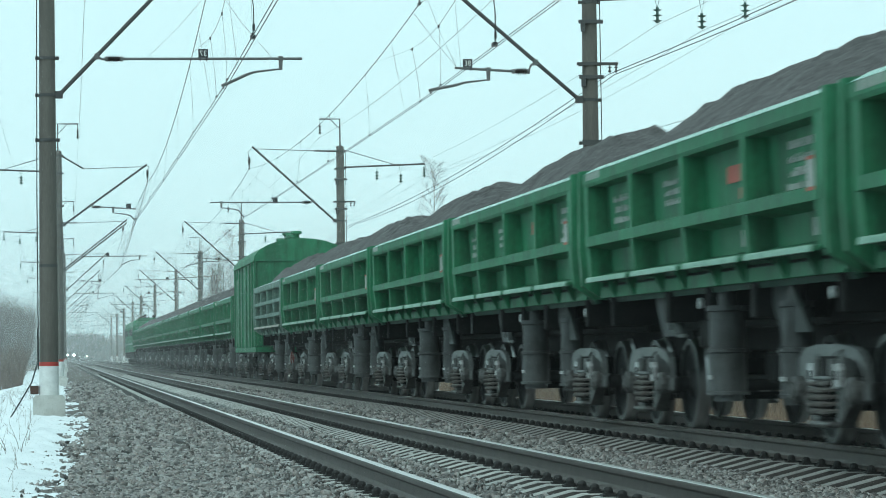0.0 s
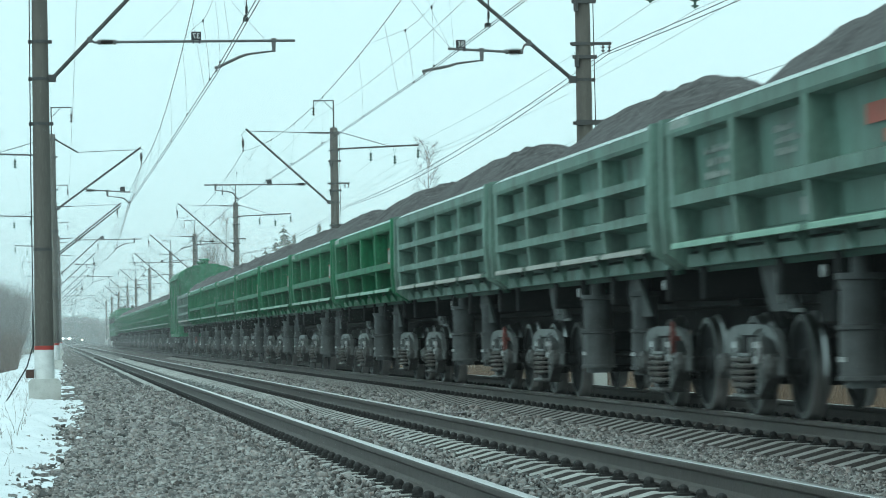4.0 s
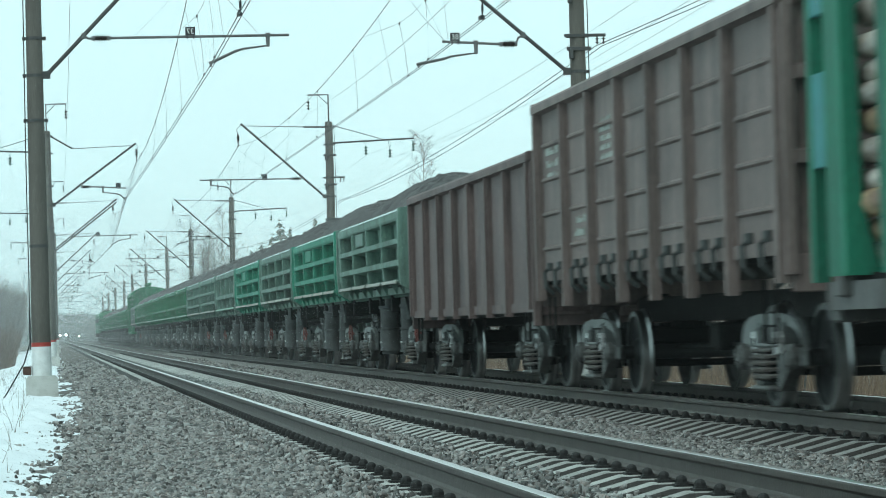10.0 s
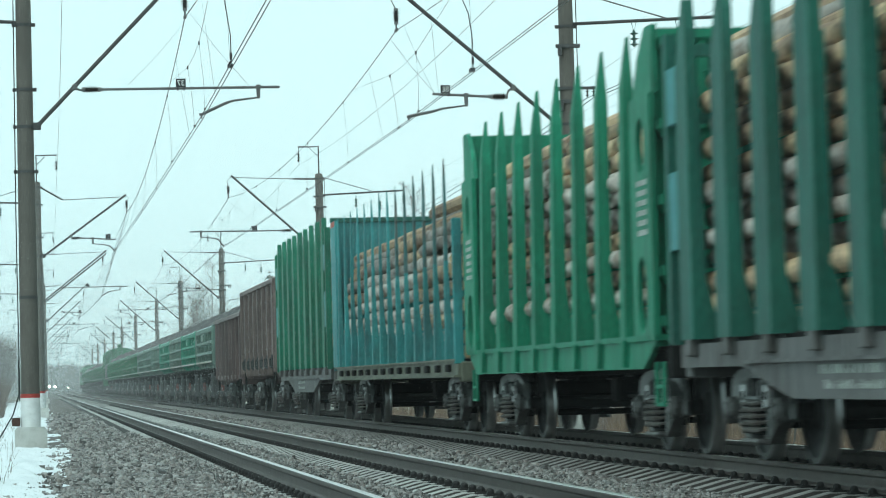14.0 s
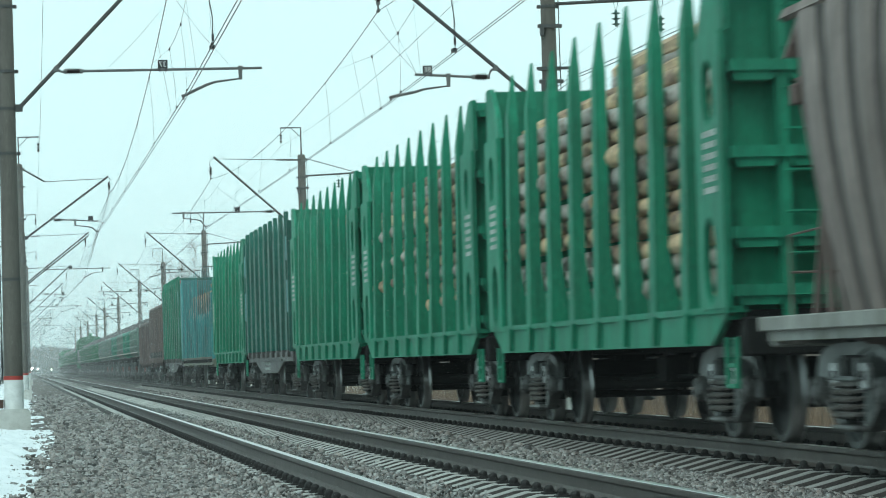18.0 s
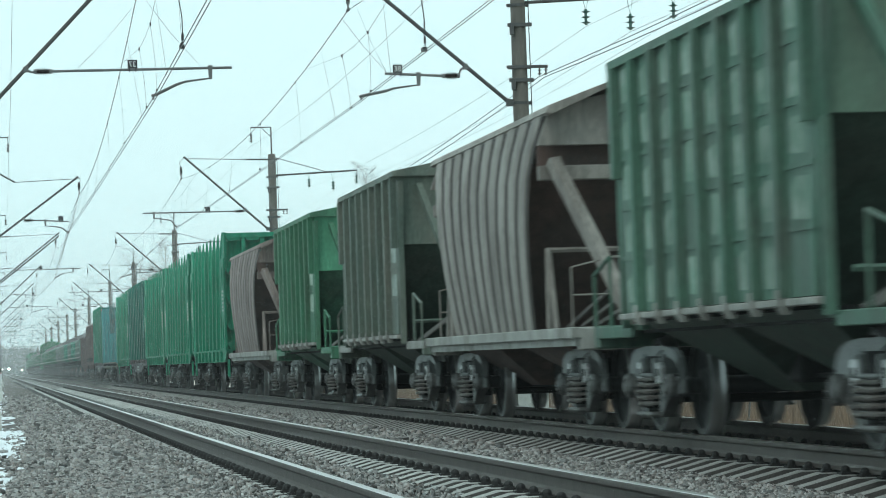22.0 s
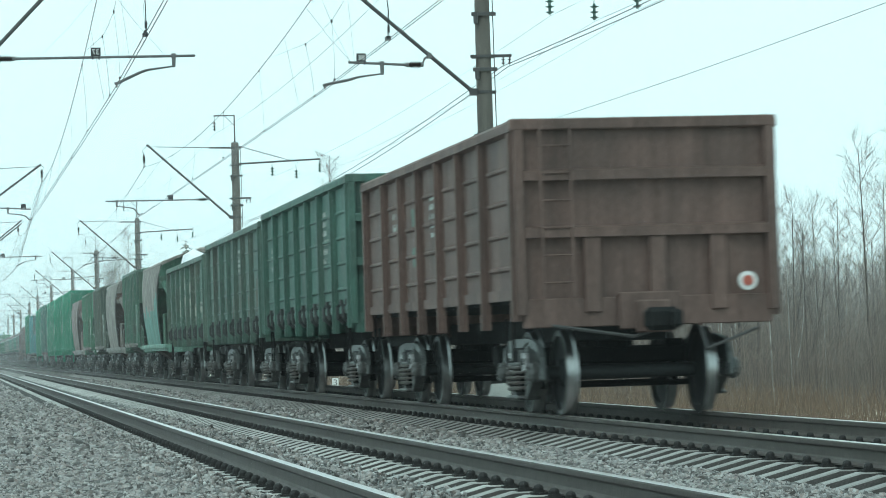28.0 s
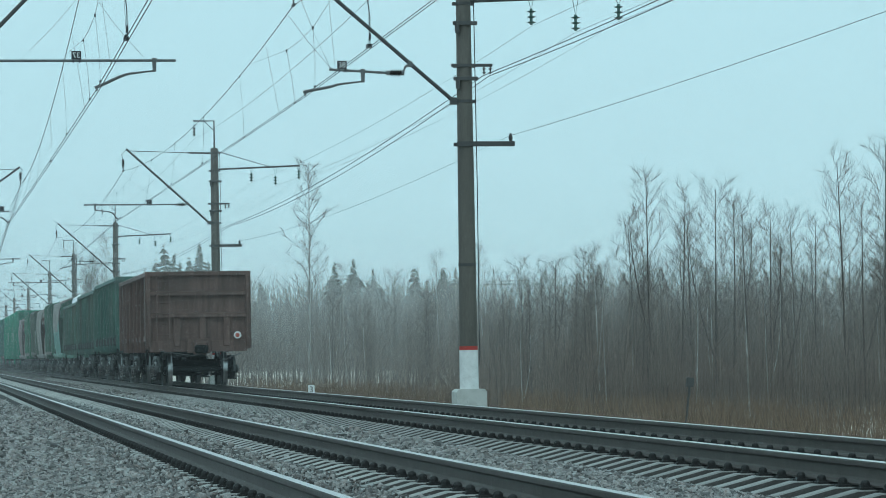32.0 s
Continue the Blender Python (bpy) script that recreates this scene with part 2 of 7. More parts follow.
    def mesh(self, name, mats, smooth=False, weld=False):
        me = bpy.data.meshes.new(name)
        me.from_pydata(self.v, [], self.f)
        for m in mats if isinstance(mats, (list, tuple)) else [mats]:
            me.materials.append(m)
        if any(self.m):
            me.polygons.foreach_set("material_index", self.m)
        bm = bmesh.new()
        bm.from_mesh(me)
        if weld:
            bmesh.ops.remove_doubles(bm, verts=bm.verts, dist=0.002)
        bmesh.ops.recalc_face_normals(bm, faces=bm.faces)
        bm.to_mesh(me)
        bm.free()
        if smooth:
            me.polygons.foreach_set("use_smooth", [True] * len(me.polygons))
            me.set_sharp_from_angle(angle=radians(40))
        me.update()
        return me


def part(name, shape, mats, parent, label="", smooth=False, at=None):
    """One mesh object under a thing or part. shape: a Shape, or a mesh that alike parts share."""
    me = shape.mesh(name, mats, smooth) if isinstance(shape, Shape) else shape
    ob = new(name, me)
    ob.parent = parent
    if at:
        ob.location = at
    return tagged(ob, label) if label else ob


def thing(name, label, category, group="", kind="", m=None, shape=None, mats=None, smooth=False):
    ob = new(name, shape.mesh(name, mats, smooth) if shape else None)
    if m is not None:
        ob.matrix_basis = m
    return tagged(ob, label, category, group, kind)


def sheet(name, xs, ys, height, mats, slot=None, smooth=True):
    """A ground sheet over a grid, its height from a function of x and y."""
    me = bpy.data.meshes.new(name)
    nx = len(xs)
    v = [(x, y, height(x, y)) for y in ys for x in xs]
    f = [(j * nx + i, j * nx + i + 1, (j + 1) * nx + i + 1, (j + 1) * nx + i) for j in range(len(ys) - 1) for i in range(nx - 1)]
    me.from_pydata(v, [], f)
    for m in mats:
        me.materials.append(m)
    if slot:
        me.polygons.foreach_set("material_index", [slot((xs[i] + xs[i + 1]) / 2, (ys[j] + ys[j + 1]) / 2) for j in range(len(ys) - 1) for i in range(nx - 1)])
    me.polygons.foreach_set("use_smooth", [smooth] * len(f))
    return new(name, me)


# ---- ground ----
PROFILE = [(-700, -1.8), (-30, -1.6), (-7, -1.3), (-3, -0.85), (-1.2, -0.42), (-0.6, -0.34), (0.2, -0.32), (1.6, -0.235), (1.85, -0.214), (2.1, -0.226), (2.25, -0.240),
           (2.45, -0.278), (2.7, -0.262), (3.2, -0.256), (3.6, -0.272), (3.92, -0.288), (4.1, -0.25), (4.25, -0.214), (4.55, -0.214), (4.9, -0.252), (5.85, -0.262), (6.05, -0.285), (6.2, -0.305),
           (6.4, -0.330), (8.66, -0.330), (8.95, -0.262), (9.8, -0.27), (11.4, -0.30), (14, -1.1), (18, -1.5), (60, -1.6), (900, -1.6)]
PX, PZ = [p[0] for p in PROFILE], [p[1] for p in PROFILE]


def ground_z(x, y):
    z = float(np.interp(x, PX, PZ))
    if 1.75 < x < 4.65 or 6.05 < x < 9.05:
        return z
    out_ = 1.0 if x < -1.5 or x > 12.5 else 0.06
    return z + out_ * 0.22 * noise.noise((x * 0.21, y * 0.13, 3.1)) + 0.012 * noise.noise((x * 2.1, y * 1.7, 0.4))


xs = sorted(set([-700, -300, -120, -60, -30, -18, -12, -9] + [round(-7 + 0.3 * i, 2) for i in range(70)] + [round(1.5 + 0.1 * i, 2) for i in range(79)] + [16, 18, 21, 25, 30, 37, 45, 60, 90, 150, 300, 900]))
ys = [-80, -30, 0] + [8 + 0.6 * i for i in range(120)] + [80 + 4 * i for i in range(60)] + [330, 380, 450, 600, 900, 1500, 3000]


def ground_slot(x, y):
    if (0.6 < abs(x - FAR) < 1.5 or 0.6 < abs(x - NEAR) < 1.35) and y < 300:
        return 4
    if 2.5 < x < 3.85 and y < 400:
        return 1
    if -0.3 < x < 11.2:
        return 0
    return 2 if x > 0 else 3


tagged(sheet("ground", xs, ys, ground_z, [BALLAST, DUST, FIELD, EARTH, STAINED_SHADED], ground_slot), "grey crushed-stone trackbed with dry grass verges", "ground", kind="structure")


def snow_z(x, y):
    edge = np.interp(y, [18, 24, 30, 38, 45, 55, 57.5, 62, 75, 120], [-0.35, -0.12, 0.08, 0.2, 0.32, 0.45, 0.15, 0.12, 0.25, 0.45])
    n = 0.6 * noise.noise((x * 3.0, y * 0.7, 7.7)) + 0.6 * noise.noise((x * 6.5, y * 2.2, 1.7)) + 0.3 * noise.noise((x * 0.5, y * 0.23, 4.0))
    depth = (edge - x) * 0.11 + (0.085 if x > -0.9 else 0.10) * n
    return ground_z(x, y) + max(-0.03, min(0.09 + 0.03 * n, depth))


tagged(sheet("snow", [-60, -30, -18, -12, -9, -7, -6, -5, -4.2, -3.6] + [round(-3 + 0.05 * i, 3) for i in range(72)],
             [14 + 0.22 * i for i in range(240)] + [67 + 1.0 * i for i in range(60)] + [130 + 6 * i for i in range(40)], snow_z, [SNOW]),
       "old melting snow along the edge of the trackbed", "snow", kind="stuff")


def stones(name, label, material, zones, seed, lift=0.0):
    """Loose crushed stone: many small angular pieces in one mesh. Zones: x0, x1, y0, y1, stones a square metre, radius."""
    rng = np.random.default_rng(seed)
    cube = np.array([(x, y, z) for x in (-1, 1) for y in (-1, 1) for z in (-1, 1)]) * 0.62
    quads = ((0, 1, 3, 2), (4, 6, 7, 5), (0, 4, 5, 1), (2, 3, 7, 6), (0, 2, 6, 4), (1, 5, 7, 3))
    tri = np.array([t for a, b, c, d in quads for t in ((a, b, c), (a, c, d))])
    vs, fs, n0 = [], [], 0
    for x0, x1, y0, y1, per_m, rad in zones:
        n = int((x1 - x0) * (y1 - y0) * per_m)
        x, y = rng.uniform(x0, x1, n), rng.uniform(y0, y1, n)
        z = np.interp(x, PX, PZ) + rng.uniform(-0.012, 0.014, n) + lift
        shape = cube[None] * rng.uniform(0.4, 1.45, (n, 8, 1)) * rng.uniform(0.5, 1.5, (n, 1, 3))
        a, b = rng.uniform(0, 6.28, n), rng.uniform(-1.2, 1.2, n)
        ca, sa, cb, sb = np.cos(a), np.sin(a), np.cos(b), np.sin(b)
        zero, one = np.zeros(n), np.ones(n)
        ra = np.stack([np.stack([ca, -sa, zero], 1), np.stack([sa, ca, zero], 1), np.stack([zero, zero, one], 1)], 1)
        rb = np.stack([np.stack([one, zero, zero], 1), np.stack([zero, cb, -sb], 1), np.stack([zero, sb, cb], 1)], 1)
        p = np.einsum("nij,njk,nvk->nvi", ra, rb, shape) * (rad * (0.55 + 0.95 * rng.uniform(0, 1, n) ** 2))[:, None, None]
        p += np.stack([x, y, z], 1)[:, None]
        vs.append(p.reshape(-1, 3))
        fs.append((tri[None] + (n0 + 8 * np.arange(n))[:, None, None]).reshape(-1, 3))
        n0 += 8 * n
    v, f = np.concatenate(vs), np.concatenate(fs)
    me = bpy.data.meshes.new(name)
    me.vertices.add(len(v))
    me.vertices.foreach_set("co", v.ravel())
    me.loops.add(f.size)
    me.loops.foreach_set("vertex_index", f.ravel().astype(np.int32))
    me.polygons.add(len(f))
    me.polygons.foreach_set("loop_start", np.arange(0, f.size, 3, dtype=np.int32))
    me.update(calc_edges=True)
    me.materials.append(material)
    return tagged(new(name, me), label, "gravel", kind="stuff")


stones("ballast_stones", "loose grey-brown crushed stone of the trackbed", STONE,
       [(0.0, 1.8, 16, 26, 1900, 0.020), (0.1, 1.8, 26, 34, 1150, 0.023), (0.35, 1.8, 34, 48, 330, 0.034), (0.5, 1.8, 48, 75, 170, 0.038), (-0.4, 0.4, 18, 60, 75, 0.026),
        (4.45, 6.05, 16, 32, 1500, 0.021), (4.55, 6.05, 32, 34, 700, 0.028), (4.55, 6.0, 34, 75, 200, 0.038), (8.9, 10.4, 18, 60, 60, 0.03),
        (0.2, 1.8, 75, 130, 40, 0.045), (4.5, 6.2, 75, 130, 40, 0.045)], 5)
stones("crib_stones", "crushed stone among the ends of the sleepers", STONE,
       [(1.72, 2.24, 16, 34, 420, 0.024), (1.72, 2.26, 34, 70, 160, 0.03), (4.12, 4.6, 16, 34, 420, 0.024), (4.12, 4.6, 34, 70, 160, 0.03)], 8, -0.028)
stones("oily_stones", "dark far-track stone, brake dust and shade in its colour", SHADED_OILSTONE,
       [(6.14, 6.6, 16, 60, 230, 0.020), (6.75, 8.3, 16, 60, 130, 0.024)], 9, -0.02)
stones("dusty_stones", "dusty crushed stone between the near rails", DUSTONE,
       [(2.42, 3.94, 16, 34, 620, 0.025), (2.42, 3.94, 34, 80, 130, 0.033)], 6, -0.026)
stones("stray_stones", "single crushed stones lying on the sleepers", STONE,
       [(1.72, 2.24, 16, 60, 210, 0.022), (2.42, 3.94, 16, 60, 60, 0.024), (2.75, 3.5, 16, 60, 120, 0.024), (4.12, 4.7, 16, 60, 60, 0.024)], 12, 0.012)


# ---- tracks ----
PITCH = 0.543


def sleeper_mesh():
    """A concrete sleeper with a pale chamfered top, flanks coloured dark for shade, base plates, clips and nuts."""
    s = Shape()
    half = [(1.35, -0.290), (0.99, -0.199), (0.60, -0.199), (0.36, -0.262)]      # the top falls from the rail seats to the ends and the middle
    prof = [(-x, z) for x, z in half] + half[::-1]
    v, f, shaded = [], [], []
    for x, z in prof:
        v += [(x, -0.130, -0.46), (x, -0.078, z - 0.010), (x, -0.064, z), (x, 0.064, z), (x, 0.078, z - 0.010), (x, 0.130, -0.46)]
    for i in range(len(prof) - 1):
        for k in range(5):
            (shaded if k in (0, 4) else f).append((i * 6 + k, i * 6 + k + 1, i * 6 + k + 7, i * 6 + k + 6))
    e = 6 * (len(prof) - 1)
    shaded += [(0, 1, 2, 3, 4, 5), tuple(e + k for k in (5, 4, 3, 2, 1, 0))]
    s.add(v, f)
    s.add(v, shaded, 2)
    for rx in (-0.7975, 0.7975):
        s.box(rx - 0.165, rx + 0.165, -0.06, 0.06, -0.2, -0.183, 1)
        for sx in (-1, 1):
            cx = rx + sx * 0.115
            s.box(cx - 0.035, cx + 0.035, -0.035, 0.035, -0.183, -0.172, 1)
            s.lathe([(0.036, -0.173), (0.036, -0.152), (0.028, -0.138), (0.012, -0.129), (0.0, -0.128)], (cx, 0, 0), n=8, slot=1)
    return s


def rail_shape():
    half = [(0.075, -0.18), (0.075, -0.168), (0.02, -0.152), (0.011, -0.13), (0.011, -0.06), (0.036, -0.042), (0.0375, -0.014), (0.034, -0.004), (0.025, 0.0)]
    prof = half + [(-x, z) for x, z in reversed(half)]
    s = Shape()
    n = len(prof)
    y = [-70, 4, 120, 400, 1200]
    v = [(x, yy, z) for yy in y for x, z in prof]
    for j in range(len(y) - 1):
        for i in range(n):
            k = (i + 1) % n
            s.f.append((j * n + i, j * n + k, (j + 1) * n + k, (j + 1) * n + i))
            s.m.append(1 if i in (7, 8, 9) else 0)
    s.v = v
    return s


RAIL = rail_shape().mesh("rail", [RAILSIDE, RAILTOP], smooth=False)
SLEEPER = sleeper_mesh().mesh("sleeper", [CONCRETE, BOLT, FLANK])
# same sleeper in the concrete that carries the train's shade
SHADED_SLEEPER = sleeper_mesh().mesh("train_shaded_sleeper", [SHADECRETE, BOLT, FLANK])
TRACKS = []
for where, cx in (("near", NEAR), ("far", FAR)):
    tr = thing("railway_track", "steel rails bolted to concrete sleepers in crushed stone", "railway track", kind="structure", m=pose(cx, 0, 0))
    TRACKS.append(tr)
    for sx in (-0.7975, 0.7975):
        part("rail", RAIL, None, tr, at=(sx, 0, 0))


# ---- overhead line ----
def insulator(s, p0, p1, discs, r, slot):
    """A string of discs between two points."""
    p0, p1 = Vector(p0), Vector(p1)
    s.tube([p0, p1], r * 0.3, 6, slot)
    for i in range(discs):
        a = p0.lerp(p1, (i + 0.35) / discs)
        b = p0.lerp(p1, (i + 0.75) / discs)
        s.tube([a, a.lerp(b, 0.45), b], [r * 0.35, r, r * 0.45], 10, slot)


def text_mesh(words, size, flip=False):
    cu = bpy.data.curves.new("writing", "FONT")
    cu.body, cu.size, cu.extrude = words, size, 0.002
    cu.align_x, cu.align_y = "CENTER", "CENTER"
    ob = new("writing", cu)
    me = bpy.data.meshes.new_from_object(ob.evaluated_get(bpy.context.evaluated_depsgraph_get()))
    bpy.data.objects.remove(ob)
    me.transform(Matrix.Rotation(radians(90), 4, "X"))
    if flip:
        me.transform(Matrix.Diagonal((-1, 1, 1, 1)))
    return me


RIGHT_POLES = [0.5, 59.9, 114.3, 177.0, 229.3, 276.5, 338.0, 395.0, 440.0, 500.0, 560.0, 620.0]
LEFT_POLES = [-1.0, 58.8, 116.6, 175.0, 230.0, 277.0, 338.0, 395.0, 440.0, 500.0, 560.0, 620.0]
LEFT_X = [-0.19, -0.19, 0.01, 0.14, 0.40] + [0.45] * 7
FEEDERS = [(1.4, 7.43), (2.32, 7.31), (3.22, 7.53)]
# where contact wires and carrying cable hang at each pole: the wires zigzag from side to side
SUPPORT = {1: [(7.0, 7.22, 7.9), (7.43, 7.22, 7.84)] + [(6.97, 7.21, 7.90), (7.45, 7.25, 7.9)] * 5,
           -1: [(3.0, 3.3, 7.8), (3.22, 2.94, 8.01), (2.93, 3.43, 7.56), (3.60, 3.72, 7.9)] + [(2.98, 3.40, 7.7), (3.55, 3.65, 7.9)] * 4}


def arm_insulator(s, p0, p1, r):
    """A ribbed post insulator with metal caps between two points."""
    p0, p1 = Vector(p0), Vector(p1)
    s.tube([p0, p0.lerp(p1, 0.16)], r * 0.62, 8, 1)
    s.tube([p0.lerp(p1, 0.84), p1], r * 0.62, 8, 1)
    s.tube([p0, p1], r * 0.5, 8)
    for i in range(6):
        a = p0.lerp(p1, 0.2 + 0.1 * i)
        b = p0.lerp(p1, 0.25 + 0.1 * i)
        s.tube([a, a.lerp(b, 0.4), b], [r * 0.55, r, r * 0.55], 10)


def catenary_pole(y, side, i, number=""):
    """side +1: right of the far track, arms to the left; -1: left of the near track."""
    d = -side                      # the way towards its track
    px = 10.67 if side > 0 else LEFT_X[i]
    long_arm = i % 2 == (0 if side > 0 else 1)
    contact, mx, mz = SUPPORT[side][i]
    reach, tip_z = {(1, 1): (3.5, 8.74), (-1, 1): (2.95, 8.74), (-1, 2): (3.40, 8.21), (-1, 3): (3.80, 8.71)}.get((side, i), (3.34, 8.73))
    t = thing("catenary_pole", "concrete overhead-line pole with a white foot, red band and steel arms", "catenary pole", "overhead line poles", m=pose(px, y, 0))
    band = 0.92 if side > 0 else 0.70
    part("shaft", Shape().lathe([(0.185, 0.0), (0.182, band), (0.145, 8.72), (0.13, 8.75)], n=20), POLE, t, smooth=True)
    part("red_band", Shape().lathe([(0.188, band - 0.04), (0.188, band + 0.04)], n=20), RED, t, "red painted band", smooth=True)
    part("white_foot", Shape().lathe([(0.194, 0.02), (0.189, band - 0.04)], n=20), WHITE, t, "white painted foot of the pole", smooth=True)
    part("plinth", Shape().prism([(-0.31, -0.9), (0.31, -0.9), (0.31, 0.04), (0.26, 0.10), (-0.26, 0.10), (-0.31, 0.04)], -0.3, 0.3, "y"), PLINTH, t, "pale concrete plinth", smooth=False)
    for z in (2.6, 5.03, 5.9, 6.62, 7.88, 8.55):
        rad = (0.197 if z < 0.7 else 0.189) - z * 0.0042
        ring = Shape().lathe([(rad - 0.01, z - 0.03), (rad + 0.008, z - 0.03), (rad + 0.008, z + 0.03), (rad - 0.01, z + 0.03)], n=14)
        if z > 5:
            for sx in (-1, 1):
                ring.box(sx * (rad + 0.035) - 0.035, sx * (rad + 0.035) + 0.035, -0.03, 0.03, z - 0.035, z + 0.035, c=0.008)
        part("clamp_ring", ring, STEEL, t)
    if side > 0 and i > 0:
        for z in (6.35, 7.47):
            s = Shape()
            s.box(-0.25, 0.25, -0.19, -0.15, z - 0.04, z + 0.04, c=0.01)
            s.box(-0.20, -0.12, -0.2, -0.1, z - 0.2, z + 0.04, c=0.01)
            part("cable_cleat", s, STEEL, t)
    # the slanting bracket with its tie and the hanging insulator of the carrying cable
    s = Shape()
    s.box(d * 0.13, d * 0.30, -0.06, 0.06, 5.84, 5.98)
    s.tube([(d * 0.24, 0, 5.92), (d * reach, 0, tip_z)], 0.042, 8)
    if (side, i) == (-1, 3):
        s.tube([(d * 0.24, 0.5, 5.80), (d * reach, 0.5, tip_z - 0.16)], 0.042, 8)
    s.tube([(d * 0.14, 0, 8.55), (d * 0.98, 0, tip_z - 0.16)], 0.035, 6)
    s.tube([(d * 0.98, 0, tip_z - 0.16), (d * (reach - 0.12), 0, tip_z - 0.08)], 0.013, 4)
    part("bracket", s, STEEL, t)
    mr = abs(mx - px)
    s = Shape()
    s.tube([(d * (reach - 0.03), 0, tip_z - 0.03), (d * (mr * 0.6 + reach * 0.4 + 0.1), 0, (tip_z + mz + 0.42) / 2), (d * mr, 0, mz + 0.42)], 0.013, 4, 1)
    arm_insulator(s, (d * mr, 0, mz + 0.44), (d * mr, 0, mz + 0.12), 0.075)
    s.tube([(d * mr, 0, mz + 0.12), (d * mr, 0, mz - 0.02)], 0.02, 5, 1)
    s.box(d * mr - 0.03, d * mr + 0.03, -0.12, 0.12, mz - 0.03, mz + 0.03, 1, c=0.01)
    part("messenger_insulator", s, [CERAMIC, ARM], t)
    # the level arm that holds the contact wires to the side
    tip = abs(contact - px)
    if long_arm:
        a0, end, z0, z1 = 1.45, 4.95, 6.61, 6.62
        drop = end - 0.42
    elif side > 0:
        a0, end, z0, z1 = 1.57, 2.75, 6.48, 6.55
        drop = 2.07
    else:
        a0, end, z0, z1 = 1.62, 2.98, 6.58, 6.50
        drop = 2.10
    root = 0.24 + (reach - 0.24) * (6.67 - 5.92) / (tip_z - 5.92)
    s = Shape()
    s.box(d * root - 0.05, d * root + 0.05, -0.05, 0.05, 6.60, 6.72, c=0.012)
    s.tube([(d * root, 0, 6.66), (d * (root + 0.10), 0, 6.60), (d * (a0 - 0.32), 0, z0)], 0.024, 6)
    s.tube([(d * a0, 0, z0), (d * end, 0, z1)], 0.027, 8)
    zd = z0 + (z1 - z0) * (drop - a0) / (end - a0)
    s.prism([(d * drop - 0.045, zd + 0.05), (d * drop + 0.045, zd + 0.05), (d * drop + 0.03, zd - 0.22), (d * drop - 0.03, zd - 0.22)], -0.03, 0.03, "y")
    way_ = -1 if tip < drop else 1
    s.tube([(d * drop, 0, zd - 0.20), (d * (drop + way_ * 0.5), 0, zd - 0.26), (d * (drop + way_ * 0.66), 0, zd - 0.31), (d * (tip - way_ * 0.03), 0, 6.11), (d * (tip + way_ * 0.04), 0, 6.09)], [0.016, 0.024, 0.03, 0.032, 0.03], 6)
    s.tube([(d * tip, 0, 6.12), (d * tip, 0, 6.02)], 0.02, 5)
    part("steady_arm", s, ARM, t)
    s = Shape()
    arm_insulator(s, (d * (a0 - 0.34), 0, z0), (d * (a0 + 0.02), 0, z0), 0.085)
    part("arm_insulator", s, [CERAMIC, ARM], t)
    # thin ties from the carrying cable down to the arm
    s = Shape()
    for q, oy in ((a0 + 0.5, 1.2), (end - 0.6, -1.2)) if long_arm else ((end - 0.03, 1.2), (end - 0.03, -1.2)):
        s.tube([(d * mr, oy, mz - 0.02), (d * (q * 0.5 + mr * 0.5), oy * 0.45, (mz + z1) / 2 - 0.05), (d * q, 0, z1 + 0.03)], 0.0035, 4)
    part("arm_tie", s, WIRE, t)
    px_ = (3.02 if i == 1 else 2.69) if side < 0 else 2.49
    zp = z0 + (z1 - z0) * (px_ - a0) / (end - a0)
    s = Shape().box(d * px_ - 0.095, d * px_ + 0.095, -0.012, 0.012, zp + 0.01, zp + 0.19, c=0.004)
    for sx in (-0.06, 0.06):
        s.box(d * px_ + sx - 0.012, d * px_ + sx + 0.012, -0.03, 0.012, zp - 0.05, zp + 0.02)
    plate = part("number_plate", s, PLATE, t, "small black enamel plate")
    if number:
        tm = text_mesh(number, 0.15, flip=side < 0)
        tm.materials.append(WHITE)
        w = new("writing", tm)
        w.parent, w.location = plate, (d * px_, -0.016, zp + 0.10)
    # the top mast with the hook and its small insulator
    s = Shape()
    s.tube([(0, 0, 8.7), (0, 0, 9.78), (d * 0.78, 0, 9.78)], 0.03, 6)
    s.tube([(0, 0, 9.4), (d * 0.36, 0, 9.76)], 0.015, 4)
    part("top_mast", s, STEEL, t)
    s = Shape()
    s.tube([(d * 0.76, 0, 9.77), (d * 0.76, 0, 9.55)], 0.012, 4)
    insulator(s, (d * 0.76, 0, 9.55), (d * 0.76, 0, 9.2), 3, 0.08, 0)
    part("top_insulator", s, CERAMIC, t)
    # feeder arm away from the track
    s = Shape()
    s.tube([(0, 0, 7.93), (-d * 3.25, 0, 8.06)], 0.035, 6)
    s.tube([(-d * 0.1, 0, 8.62), (-d * 2.1, 0, 8.03)], 0.014, 4)
    part("feeder_arm", s, STEEL, t)
    for fx, fz in FEEDERS:
        s = Shape()
        s.tube([(-d * fx - 0.06, 0, 8.0), (-d * fx, 0, fz + 0.34), (-d * fx + 0.06, 0, 8.0)], 0.01, 4)
        insulator(s, (-d * fx, 0, fz + 0.36), (-d * fx, 0, fz + 0.03), 3, 0.10, 0)
        part("feeder_insulator", s, GLASSY, t, "green glass insulator string")
    if side > 0:
        s = Shape()
        s.box(-0.29, 0.55, -0.17, -0.13, 6.59, 6.65)
        for fx in (0.38, 0.51):
            insulator(s, (fx, -0.15, 6.59), (fx, -0.15, 6.44), 2, 0.05, 0)
        part("cable_bracket", s, STEEL, t)
